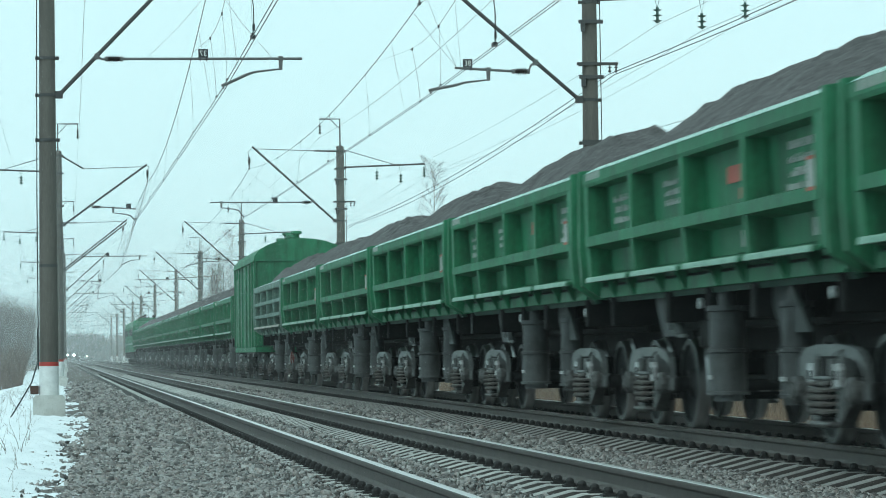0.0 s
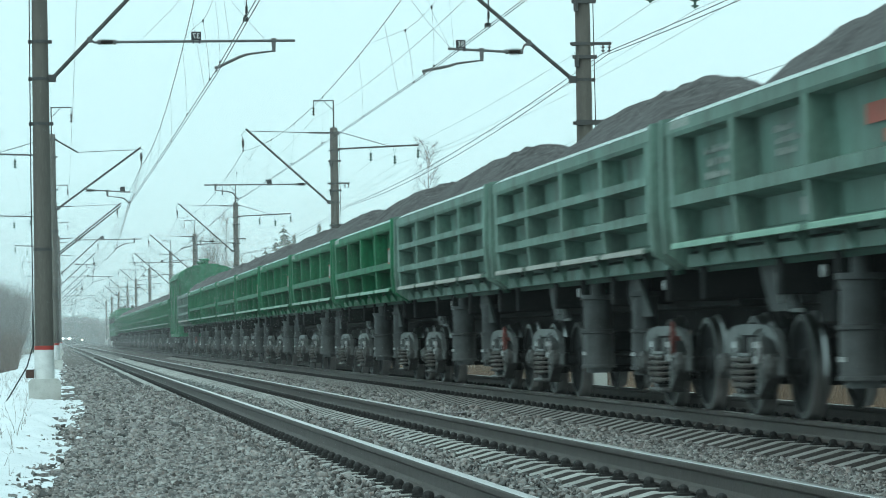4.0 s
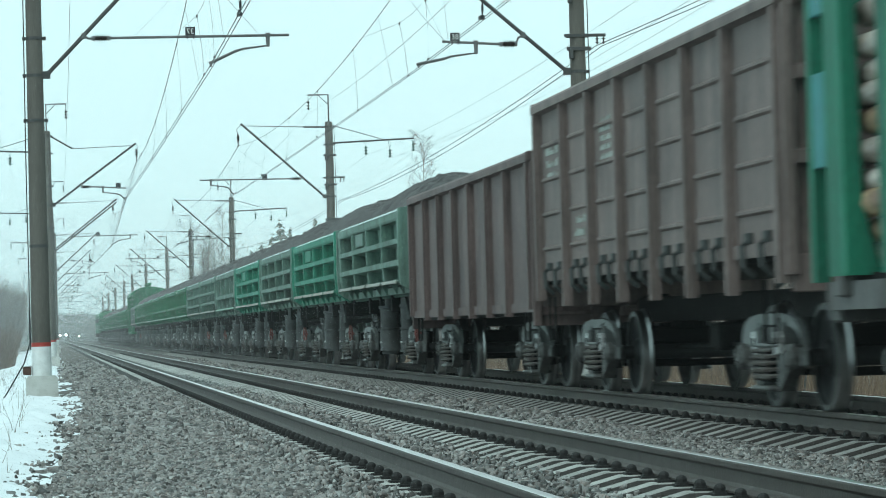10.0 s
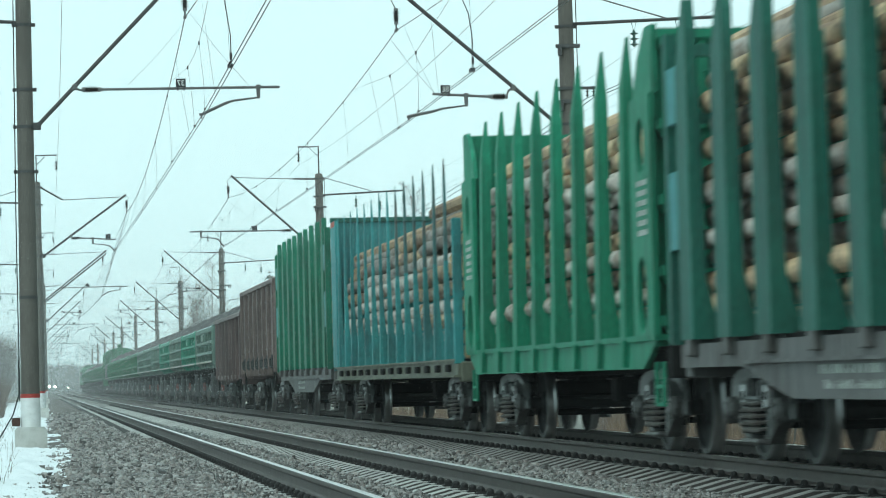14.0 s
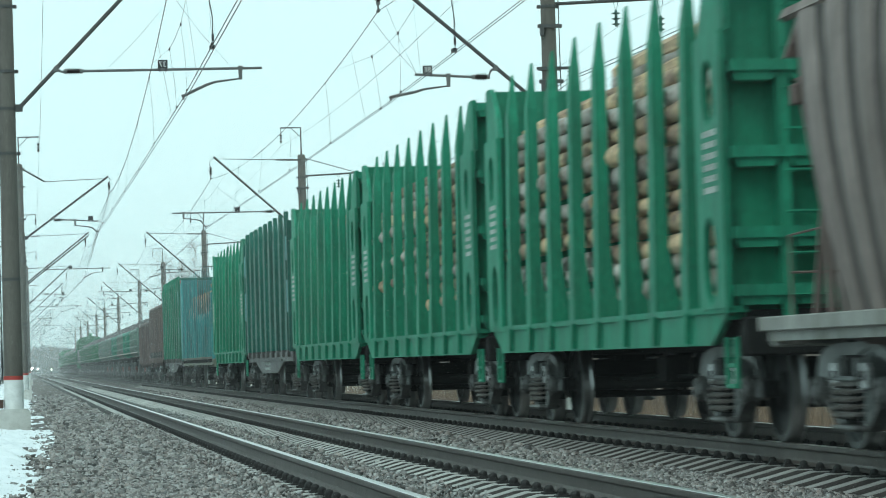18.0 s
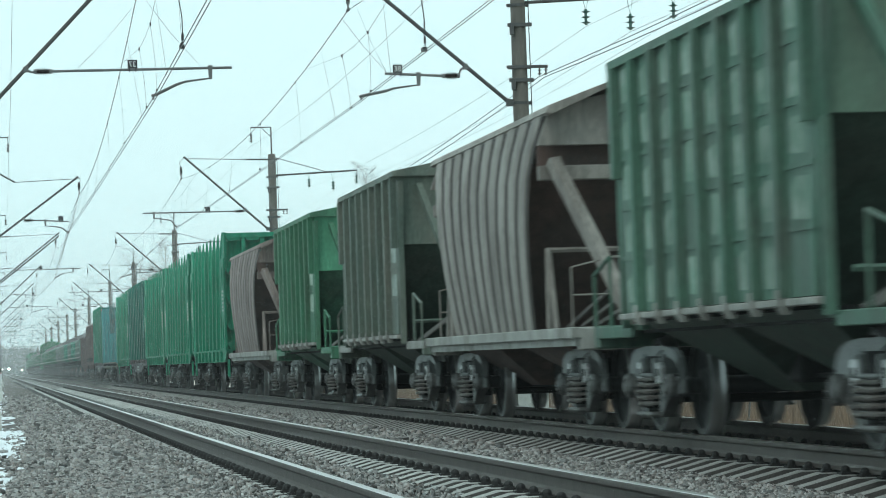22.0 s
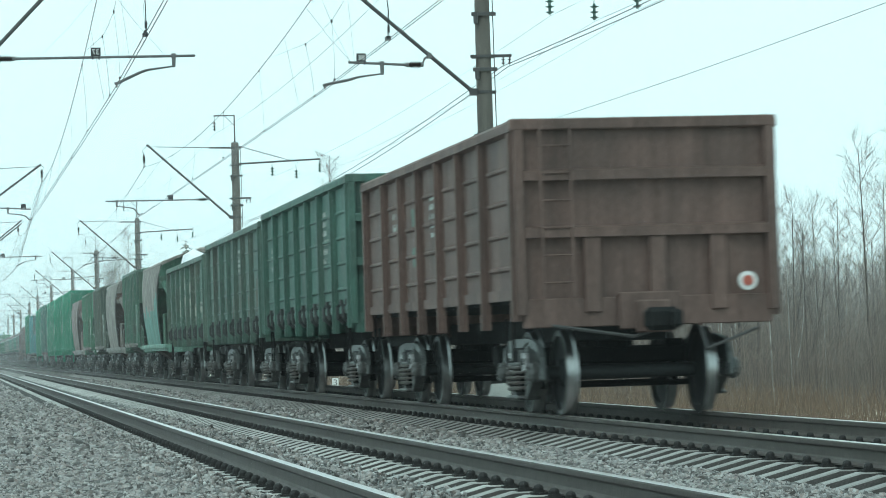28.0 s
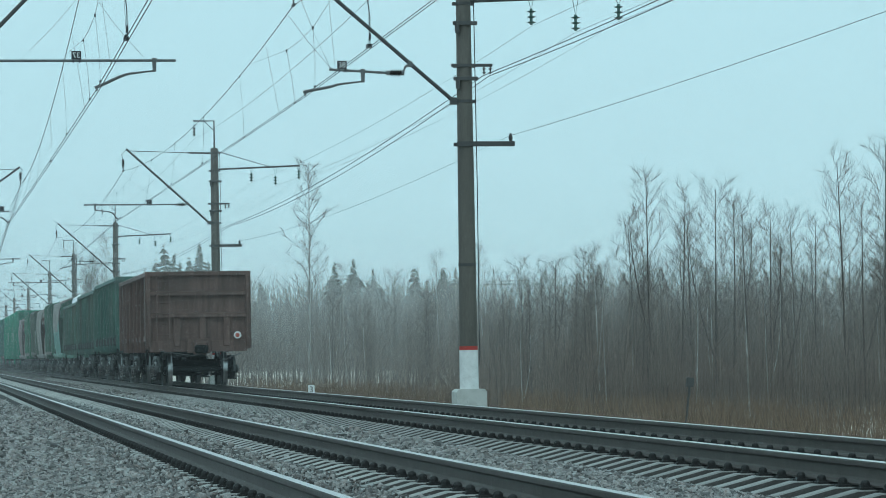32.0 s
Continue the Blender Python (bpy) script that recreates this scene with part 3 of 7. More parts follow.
    if side > 0:
        s = Shape()
        s.box(-0.2, 0.98, -0.2, -0.14, 4.98, 5.08)
        s.tube([(0.9, -0.17, 5.08), (0.9, -0.17, 5.16), (0.9, -0.17, 5.24)], [0.03, 0.045, 0.02], 8)
        part("lower_arm", s, STEEL, t)
    if (side, i) == (-1, 1):
        box = part("cable_box", Shape().box(-0.36, -0.20, -0.10, 0.10, 0.12, 0.27, c=0.01), RUSTBOX, t, "small rust-brown cable box")
        part("lid", Shape().box(-0.37, -0.19, -0.11, 0.11, 0.27, 0.285, c=0.004), RUSTBOX, box)
    s = Shape()
    s.tube([(-d * 0.2, -0.12, 0.6), (-d * 0.21, -0.12, 4), (-d * 0.19, -0.12, 8.6)], 0.012, 4)
    part("earth_wire", s, WIRE, t)
    return t


for i, y in enumerate(RIGHT_POLES):
    catenary_pole(y, 1, i, "38" if i == 1 else "")
for i, y in enumerate(LEFT_POLES):
    catenary_pole(y, -1, i, "37" if i == 1 else "")


def span(p0, p1, sag, n=14):
    p0, p1 = Vector(p0), Vector(p1)
    return [p0.lerp(p1, i / n) - Vector((0, 0, sag * 4 * (i / n) * (1 - i / n))) for i in range(n + 1)]


def line(name, label, pts, r):
    return thing(name, label, "wire", "overhead wires", shape=Shape().tube(pts, r, 4, caps=False), mats=WIRE)


def chain(ends, sag, n=14):
    """One wire hung from support to support."""
    pts = []
    for a, b in zip(ends, ends[1:]):
        pts += span(a, b, sag, n)[1 if pts else 0:]
    return pts


def overhead(poles, side):
    d = -side
    pxs = [10.67] * len(poles) if side > 0 else LEFT_X
    hold = SUPPORT[side]
    drops = Shape()
    n = 40
    mess = []
    for (a, b), (c0, m0, z0), (c1, m1, z1) in zip(zip(poles, poles[1:]), hold, hold[1:]):
        up = span((m0, a, z0), (m1, b, z1), 0.68, n)
        mess += up if not mess else up[1:]

        def on(y):
            k = min(n - 1, max(0, int((y - a) / (b - a) * n)))
            return up[k].lerp(up[k + 1], (y - a) / (b - a) * n - k)

        def wire_x(y):
            return c0 + (c1 - c0) * (y - a) / (b - a)

        def dropper(p, y):
            o = 0.03 if int(y) % 2 else -0.03
            q = Vector((wire_x(y) + o, y, 6.04))
            mid = p.lerp(q, 0.55) + Vector((0.02, 0.0, 0.0))
            drops.tube([p, mid, q], 0.0032, 4, caps=False)
            drops.box(p.x - 0.014, p.x + 0.014, p.y - 0.03, p.y + 0.03, p.z - 0.04, p.z + 0.02)
            drops.box(q.x - 0.02, q.x + 0.02, q.y - 0.035, q.y + 0.035, 6.015, 6.055)

        y = a + 10.8
        while y < b - 8.5:
            dropper(on(y), y + 0.6)
            y += 9.6
        # the stitch wire below each support, with its own droppers
        for yp, s_, c, m, z in ((a, 1, c0, m0, z0), (b, -1, c1, m1, z1)):
            ends = [on(yp + s_ * 8.6), Vector(((m + c) / 2, yp + s_ * 2.2, 7.16 + (z - 7.85) * 0.6)), Vector(((m + c) / 2, yp, 7.12 + (z - 7.85) * 0.6))]
            drops.tube(ends, 0.004, 4, caps=False)
            dropper(ends[1], yp + s_ * 1.9)
            drops.tube([on(yp + s_ * 5.2), Vector((c, yp + s_ * 4.6, 6.04))], 0.003, 4, caps=False)
        # a slack connection from cable to wires before the support
        y = b + 0.0 - 8.9
        p = on(y)
        if b < 100:
            drops.tube([p, (p.x + 0.14, y - 0.25, p.z - 0.45), (wire_x(y) + 0.02, y - 0.5, 6.55), (wire_x(y) + 0.03, y - 0.4, 6.05)], 0.009, 5, caps=False)
            drops.box(wire_x(y) - 0.03, wire_x(y) + 0.05, y - 0.5, y - 0.3, 6.03, 6.09)
            drops.tube([(wire_x(y) + 0.03, y - 0.4, 6.28), (wire_x(y) + 0.03, y - 0.4, 6.16)], 0.02, 6)
    line("carrying_cable", "sagging steel carrying cable of the overhead line", mess, 0.0085)
    for o in (-0.03, 0.03):
        line("contact_wire", "copper contact wire over the track", chain([(h[0] + o, y, 6.02) for h, y in zip(hold, poles)], 0.03, 4), 0.008)
    thing("dropper_wires", "thin dropper wires between carrying cable and contact wires", "wire", kind="stuff", shape=drops, mats=WIRE)
    for fx, fz in FEEDERS:
        line("feeder_wire", "bare feeder wire on glass insulators", chain([(px - d * fx, y, fz) for px, y in zip(pxs, poles)], 0.29), 0.0045)
    for f, sg in ((0.38, 0.30), (0.51, 0.36)) if side > 0 else ():
        line("supply_cable", "dark sagging supply cable beside the poles", chain([(px - d * f, y, 6.42 if i < 2 else 5.75) for i, (px, y) in enumerate(zip(pxs, poles))], sg), 0.010)
    line("earth_cable", "thin wire along the pole tops", chain([(px + d * 0.78, y, 9.08) for px, y in zip(pxs, poles)], 0.37), 0.006)
    if side > 0:
        line("signal_wire", "thin wire on pin insulators", chain([(px + 0.9, y, 5.20) for px, y in zip(pxs, poles)], 0.28), 0.005)


overhead(RIGHT_POLES, 1)
overhead(LEFT_POLES, -1)


# ---- train: paints ----
def paint(name, color, dirt=(0.16, 0.145, 0.13), amount=0.55, scale=1.1, rough=0.66, grain=0.1):
    return mat(name, color, rough, spots=dirt, amount=min(0.95, amount * 1.25), scale=scale * 1.5, grain=grain * 1.6, grain_scale=26, bump=0.18, bump_scale=14, stretch=(1, 1, 0.45), streak=0.34, spec=0.28)


DUMP_GREEN = paint("green_wagon_paint", (0.031, 0.184, 0.088), (0.030, 0.092, 0.052), 0.6)
DUMP_GREY = paint("faded_grey_green_paint", (0.150, 0.250, 0.205), (0.095, 0.130, 0.110), 0.7)
DUMP_BRIGHT = paint("bright_green_paint", (0.052, 0.265, 0.180), (0.055, 0.165, 0.118), 0.55)
TIMBER_GREEN = paint("timber_wagon_green", (0.018, 0.222, 0.128), (0.022, 0.145, 0.087), 0.55)
TIMBER_DARK = paint("dark_green_paint", (0.018, 0.128, 0.095), (0.03, 0.085, 0.068), 0.6)
OLD_GREEN = paint("old_green_paint", (0.018, 0.175, 0.105), (0.025, 0.105, 0.07), 0.6)
TIMBER_BLUE = paint("turquoise_paint", (0.05, 0.262, 0.262), (0.055, 0.125, 0.125), 0.6)
RUSTBLUE = paint("rusted_turquoise_paint", (0.06, 0.16, 0.16), (0.10, 0.065, 0.05), 0.9, 2.0)
PLUM = paint("plum_brown_paint", (0.150, 0.108, 0.102), (0.10, 0.078, 0.075), 0.8, 1.2)
BROWN = paint("red_brown_wagon_paint", (0.185, 0.142, 0.131), (0.112, 0.090, 0.084), 0.7, 0.8)
RUSTY = paint("rusty_brown_paint", (0.145, 0.092, 0.078), (0.092, 0.064, 0.056), 0.7, 0.9)
GOND_GREEN = paint("dusty_green_paint", (0.095, 0.160, 0.129), (0.114, 0.109, 0.090), 0.65, 0.9)
GOND_DARK = paint("dull_green_paint", (0.086, 0.148, 0.122), (0.095, 0.088, 0.072), 0.5, 0.55)
GOND_SEA = paint("sea_green_paint", (0.070, 0.145, 0.116), (0.080, 0.105, 0.09), 0.6, 0.9)
HOP_BROWN = paint("brown_grey_hopper_paint", (0.215, 0.172, 0.155), (0.11, 0.078, 0.068), 0.8, 0.8)
HOP_LIGHT = paint("light_green_hopper_paint", (0.058, 0.175, 0.105), (0.065, 0.110, 0.075), 0.6, 0.9)
# lighter copy of the hopper green: light on the end face is painted in
HOP_END = paint("lit_end_green_paint", (0.095, 0.300, 0.185), (0.08, 0.20, 0.125), 0.45, 0.9)
HOP_DARK = paint("grey_green_hopper_paint", (0.098, 0.128, 0.106), (0.14, 0.145, 0.12), 0.8, 0.9)
HOP_GREY = paint("dusty_grey_hopper_paint", (0.27, 0.25, 0.225), (0.15, 0.13, 0.115), 0.8, 0.9)
HOP_GREEN = paint("green_hopper_paint", (0.072, 0.150, 0.108), (0.09, 0.115, 0.095), 0.7, 1.1)
HOP_TOP = paint("pale_green_end_paint", (0.115, 0.185, 0.135), (0.10, 0.13, 0.10), 0.6, 0.9)
HOP_TEAL = paint("teal_hopper_paint", (0.136, 0.286, 0.245), (0.152, 0.196, 0.169), 0.6, 0.9)
SILL_PALE = paint("pale_dusty_sill", (0.286, 0.286, 0.265), (0.141, 0.131, 0.114), 0.7)
SILL_MINT = paint("mint_sill", (0.170, 0.313, 0.252), (0.131, 0.147, 0.125), 0.6)
GREY_SILL = paint("grey_sill_paint", (0.136, 0.136, 0.133), (0.065, 0.060, 0.054), 0.7)
SLAB = paint("sooty_grey_plate", (0.055, 0.062, 0.061), (0.03, 0.034, 0.033), 0.6)
# wagon green darkened: the shadow under the flange is in this colour
SKIRT = paint("shaded_green_skirt", (0.024, 0.080, 0.056), (0.02, 0.035, 0.029), 0.7)
OLIVE_SILL = paint("olive_sill_paint", (0.150, 0.163, 0.122), (0.065, 0.060, 0.049), 0.7)
# groove colour: grime together with painted shade of the flute sides
GRIME_SHADE = mat("grime_and_shade_in_the_flutes", (0.058, 0.050, 0.046), 0.9, spots=(0.04, 0.034, 0.03), amount=0.7, scale=1.5, streak=0.3)
# near-black: the shadow beneath the wagons is part of this colour
FRAME = mat("shade_black_underframe", (0.011, 0.012, 0.012), 0.85, spots=(0.021, 0.020, 0.019), amount=0.6, scale=2, spec=0.2)
# worn steel, its reflected sky put into a very pale base colour
WORN_GLEAM = mat("sky_bright_wear_plate", (0.62, 0.63, 0.63), 0.4, metal=0.2, spots=(0.17, 0.165, 0.16), amount=0.7, scale=9, grain=0.2)
RIM = mat("dusty_wheel_rim", (0.105, 0.112, 0.11), 0.6, metal=0.1, spots=(0.055, 0.055, 0.053), amount=0.5, scale=6, grain=0.2)
SPRINGS = mat("worn_spring_steel", (0.135, 0.13, 0.122), 0.6, metal=0.1, spots=(0.06, 0.042, 0.036), amount=0.7, scale=5)
BOGIE = mat("dusty_cast_steel", (0.125, 0.135, 0.133), 0.55, metal=0.1, spots=(0.20, 0.21, 0.205), amount=0.6, scale=6, grain=0.25)
BOXES = mat("worn_axle_box", (0.065, 0.066, 0.064), 0.5, metal=0.2, spots=(0.15, 0.15, 0.145), amount=0.6, scale=7, grain=0.2)
WHEEL = mat("wheel_steel", (0.027, 0.029, 0.03), 0.6, metal=0.2, spots=(0.018, 0.018, 0.018), amount=0.6, scale=4)
TREAD = mat("polished_tread", (0.42, 0.42, 0.415), 0.32, metal=1.0, grain=0.03, bump=0)
CYLINDER = mat("grey_cylinder_paint", (0.105, 0.112, 0.112), 0.6, spots=(0.036, 0.037, 0.037), amount=0.7, scale=1.5, streak=0.3)
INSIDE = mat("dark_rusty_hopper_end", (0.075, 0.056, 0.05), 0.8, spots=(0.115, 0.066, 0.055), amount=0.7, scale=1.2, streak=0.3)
LOAD = mat("crushed_rock_load", (0.100, 0.096, 0.095), 0.95, spots=(0.060, 0.056, 0.055), amount=0.7, scale=2.2, grain=0.45, grain_scale=22, bump=1.0, bump_scale=11)
LOG = mat("pine_bark", (0.215, 0.145, 0.105), 0.85, spots=(0.62, 0.45, 0.26), amount=0.95, scale=3.2, grain=0.35, grain_scale=18, bump=0.8, bump_scale=14, per=0.45, stretch=(1, 0.6, 1))
LOGGREY = mat("grey_bark_log", (0.42, 0.385, 0.345), 0.85, spots=(0.15, 0.095, 0.062), amount=0.95, scale=3.4, grain=0.35, grain_scale=18, bump=0.8, bump_scale=14, per=0.45, stretch=(1, 0.6, 1))
CUT = mat("sawn_log_end", (0.52, 0.36, 0.21), 0.8, spots=(0.36, 0.22, 0.12), amount=0.6, scale=6, per=0.2)
MARK = mat("stencil_white", (0.40, 0.43, 0.40), 0.8, spots=(0.20, 0.23, 0.20), amount=0.9, scale=5, bump=0)
MARKRED = mat("stencil_red", (0.42, 0.11, 0.08), 0.8, spots=(0.25, 0.12, 0.09), amount=0.6, scale=5, bump=0)
FADED = mat("faded_patch", (0.38, 0.44, 0.40), 0.8, spots=(0.13, 0.165, 0.135), amount=0.9, scale=3, bump=0, streak=0.5)
WHEELRED = mat("chipped_red_paint", (0.24, 0.075, 0.065), 0.7, spots=(0.14, 0.06, 0.05), amount=0.7, scale=8, bump=0)
# flange edges: scraped paint, made paler for the light they catch
LIP = {"A": mat("scraped_lit_green_edge", (0.20, 0.36, 0.27), 0.5, spots=(0.10, 0.24, 0.16), amount=0.7, scale=3, bump=0),
       "B": mat("scraped_lit_rusty_edge", (0.30, 0.30, 0.265), 0.5, spots=(0.16, 0.16, 0.13), amount=0.9, scale=4, bump=0)}
# glossy chord tops, their base colour lightened for the sky sheen
SKYCHORD = {"green": mat("sky_lit_green_top", (0.10, 0.33, 0.215), 0.25, spots=(0.05, 0.21, 0.12), amount=0.6, scale=2, spec=0.8), "grey": mat("sky_lit_grey_green_top", (0.25, 0.35, 0.30), 0.25, spots=(0.12, 0.20, 0.165), amount=0.7, scale=2, spec=0.8)}
HOSE = mat("faded_red_rubber", (0.25, 0.10, 0.11), 0.7, spots=(0.12, 0.06, 0.06), amount=0.6, scale=6, bump=0)
CREAM = mat("cream_worn_paint", (0.36, 0.37, 0.31), 0.8, spots=(0.12, 0.16, 0.13), amount=0.95, scale=2.6, bump=0, streak=0.5)
DULLRUST = mat("dull_rust_stain", (0.105, 0.095, 0.078), 0.8, spots=(0.082, 0.115, 0.095), amount=0.9, scale=2.5, bump=0, streak=0.5)
MILKY = mat("milky_faded_paint", (0.44, 0.54, 0.46), 0.8, spots=(0.16, 0.29, 0.19), amount=0.9, scale=3, bump=0, streak=0.5)
OCHRE = mat("ochre_patch", (0.30, 0.22, 0.10), 0.8, spots=(0.2, 0.15, 0.08), amount=0.6, scale=3, bump=0)
MOSS = mat("worn_moss_green_paint", (0.135, 0.225, 0.170), 0.8, spots=(0.30, 0.36, 0.31), amount=0.9, scale=4, bump=0, streak=0.6)
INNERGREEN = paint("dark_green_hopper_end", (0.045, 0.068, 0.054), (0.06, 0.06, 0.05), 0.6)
FRESH = mat("fresh_green_patch", (0.10, 0.33, 0.11), 0.8, spots=(0.22, 0.32, 0.21), amount=0.9, scale=4, bump=0)
TANK = mat("brake_tank_grey", (0.16, 0.15, 0.14), 0.6, spots=(0.09, 0.08, 0.075), amount=0.6, scale=2)


# ---- train: running gear ----
def side_frame_mesh():
    """Cast bogie side frame for the side x < 0: arched top with a raised rim, open windows, spring seat, wear plates and axle boxes."""
    s = Shape()
    x0, x1 = -1.09, -1.00
    top = [(-1.13, 0.54), (-1.11, 0.66), (-1.05, 0.75), (-0.93, 0.81), (-0.75, 0.845), (-0.4, 0.87)]
    low = [(-1.04, 0.54), (-1.01, 0.62), (-0.95, 0.68), (-0.86, 0.715), (-0.72, 0.74), (-0.4, 0.775)]
    mirror = lambda pts: [(-y, z) for y, z in reversed(pts)]
    s.prism(top + mirror(top) + mirror(low) + low[::-1], x0, x0 + 0.045, "x")
    rim = [(y, z - 0.04) for y, z in top]
    s.prism(top + mirror(top) + mirror(rim) + rim[::-1], x0 - 0.022, x0 + 0.01, "x")
    for sy in (-1, 1):
        # slanting tension member with its flange, and the column beside the springs
        s.prism([(sy * 0.28, 0.18), (sy * 0.40, 0.18), (sy * 0.82, 0.41), (sy * 0.82, 0.53), (sy * 0.72, 0.52), (sy * 0.30, 0.30)], x0, x1, "x", 3)
        s.prism([(sy * 0.30, 0.18), (sy * 0.40, 0.18), (sy * 0.84, 0.42), (sy * 0.82, 0.455), (sy * 0.39, 0.22)], x0 - 0.05, x0 + 0.01, "x", 3)
        s.prism([(sy * 0.31, 0.22), (sy * 0.43, 0.22), (sy * 0.46, 0.79), (sy * 0.35, 0.79)], x0 - 0.035, x1, "x")
        s.prism([(sy * 0.33, 0.50), (sy * 0.50, 0.52), (sy * 0.52, 0.66), (sy * 0.47, 0.71), (sy * 0.36, 0.70)], x0 - 0.075, x0 - 0.03, "x", 1)
        s.box(x0 - 0.083, x0 - 0.07, sy * 0.43 - 0.035, sy * 0.43 + 0.035, 0.575, 0.65, 2)
        s.box(x0 - 0.04, x1 + 0.01, sy * 0.925 - 0.12, sy * 0.925 + 0.12, 0.38, 0.57, 3, c=0.03)
        s.lathe([(0.0, x0 - 0.13), (0.05, x0 - 0.13), (0.06, x0 - 0.115), (0.10, x0 - 0.11), (0.125, x0 - 0.085), (0.125, x0 - 0.03)], (0, sy * 0.925, 0.478), "x", 14, 3)
        for k in range(4):
            a = math.pi * (0.25 + 0.5 * k)
            s.lathe([(0.018, x0 - 0.125), (0.018, x0 - 0.10)], (0, sy * 0.925 + 0.085 * math.cos(a), 0.478 + 0.085 * math.sin(a)), "x", 6, 3)
        s.box(x0 - 0.01, x0 + 0.045, sy * 1.10 - 0.04, sy * 1.10 + 0.04, 0.40, 0.55, c=0.015)
    # spring seat, and the bolster end over the springs
    s.box(x0 - 0.14, x1 + 0.05, -0.33, 0.33, 0.175, 0.225, 3, c=0.02)
    s.box(x0 - 0.11, x1 + 0.1, -0.30, 0.30, 0.565, 0.605, c=0.015)
    # solid near-black block in place of the shade inside the bolster's opening
    s.box(x0 - 0.03, x1 + 0.1, -0.29, 0.29, 0.60, 0.77, 2)
    for sy in (-0.27, 0.27):
        s.box(x0 - 0.09, x1 + 0.1, sy - 0.03, sy + 0.03, 0.60, 0.75, c=0.01)
    return s.mesh("side_frame", [BOGIE, WORN_GLEAM, FRAME, BOXES])


def spring_mesh():
    s = Shape()
    for sy in (-0.17, 0.17):
        s.lathe([(0.045, 0.26), (0.045, 0.56)], (0, sy, 0), n=8, slot=1)
        pts = [((0.105 + 0.018 * math.sin(i / 41 * 3.14)) * math.cos(a), sy + 0.12 * math.sin(a), 0.27 + a / (2 * math.pi) * 0.06) for i, a in enumerate([i * 2 * math.pi / 9 for i in range(43)])]
        s.tube(pts, 0.019, 5)
    return s.mesh("spring", [SPRINGS, FRAME], smooth=True)


def wheelset_mesh():
    s = Shape()
    s.lathe([(0.075, -1.0), (0.09, -0.72), (0.08, 0.72), (0.075, 1.0)], (0, 0, 0), "x", 14)
    for sx in (-1, 1):
        prof = [(0.10, 0.70), (0.14, 0.71), (0.40, 0.75), (0.415, 0.725), (0.507, 0.725), (0.505, 0.745), (0.480, 0.765), (0.478, 0.80), (0.472, 0.855), (0.42, 0.86), (0.405, 0.82), (0.17, 0.80), (0.14, 0.86), (0.10, 0.86)]
        n0 = len(s.f)
        s.lathe([(r, sx * a) for r, a in prof], (0, 0, 0), "x", 36)
        for i in range(n0 + 36 * 4, n0 + 36 * 8):
            s.m[i] = 1
        for i in range(n0 + 36 * 8, n0 + 36 * 9):
            s.m[i] = 2
    return s.mesh("wheelset", [WHEEL, TREAD, RIM], smooth=True)


def bolster_shape():
    s = Shape()
    s.box(-1.15, 1.15, -0.17, 0.17, 0.56, 0.76, c=0.03)
    s.lathe([(0.22, 0.74), (0.22, 0.86)], n=12)
    for sx in (-0.7, 0.7):
        s.box(sx - 0.08, sx + 0.08, -0.14, 0.14, 0.74, 0.83)
    for sy in (-0.5, 0.5):
        s.tube([(-0.85, sy, 0.33), (0.85, sy, 0.33)], 0.035, 6)
        for sx in (-0.79, 0.79):
            s.box(sx - 0.05, sx + 0.05, sy - 0.06 + 0.0, sy + 0.06, 0.28, 0.62)
    return s


SIDEFRAME, SPRING, WHEELSET, BOLSTER = side_frame_mesh(), spring_mesh(), wheelset_mesh(), bolster_shape().mesh("bogie", FRAME)


def bogie(parent, y):
    b = part("bogie", BOLSTER, None, parent, "cast-steel two-axle bogie with coil springs", at=(0, y, 0))
    part("side_frame", SIDEFRAME, None, b)
    other = part("side_frame", SIDEFRAME, None, b)
    other.rotation_euler = (0, 0, math.pi)
    for sx in (-1.12, 1.12):
        part("spring", SPRING, None, b, at=(sx, 0, 0))
    for sy in (-0.925, 0.925):
        part("wheelset", WHEELSET, None, b, at=(0, sy, 0.478))
    return b


def coupler_mesh():
    s = Shape()
    s.box(-0.09, 0.09, 0.0, 0.55, 0.95, 1.13, c=0.03)
    s.box(-0.2, 0.16, 0.5, 0.78, 0.92, 1.17, c=0.05)
    s.box(-0.19, -0.08, 0.74, 0.93, 0.95, 1.14, c=0.03)
    return s.mesh("coupler", FRAME)


COUPLER = coupler_mesh()


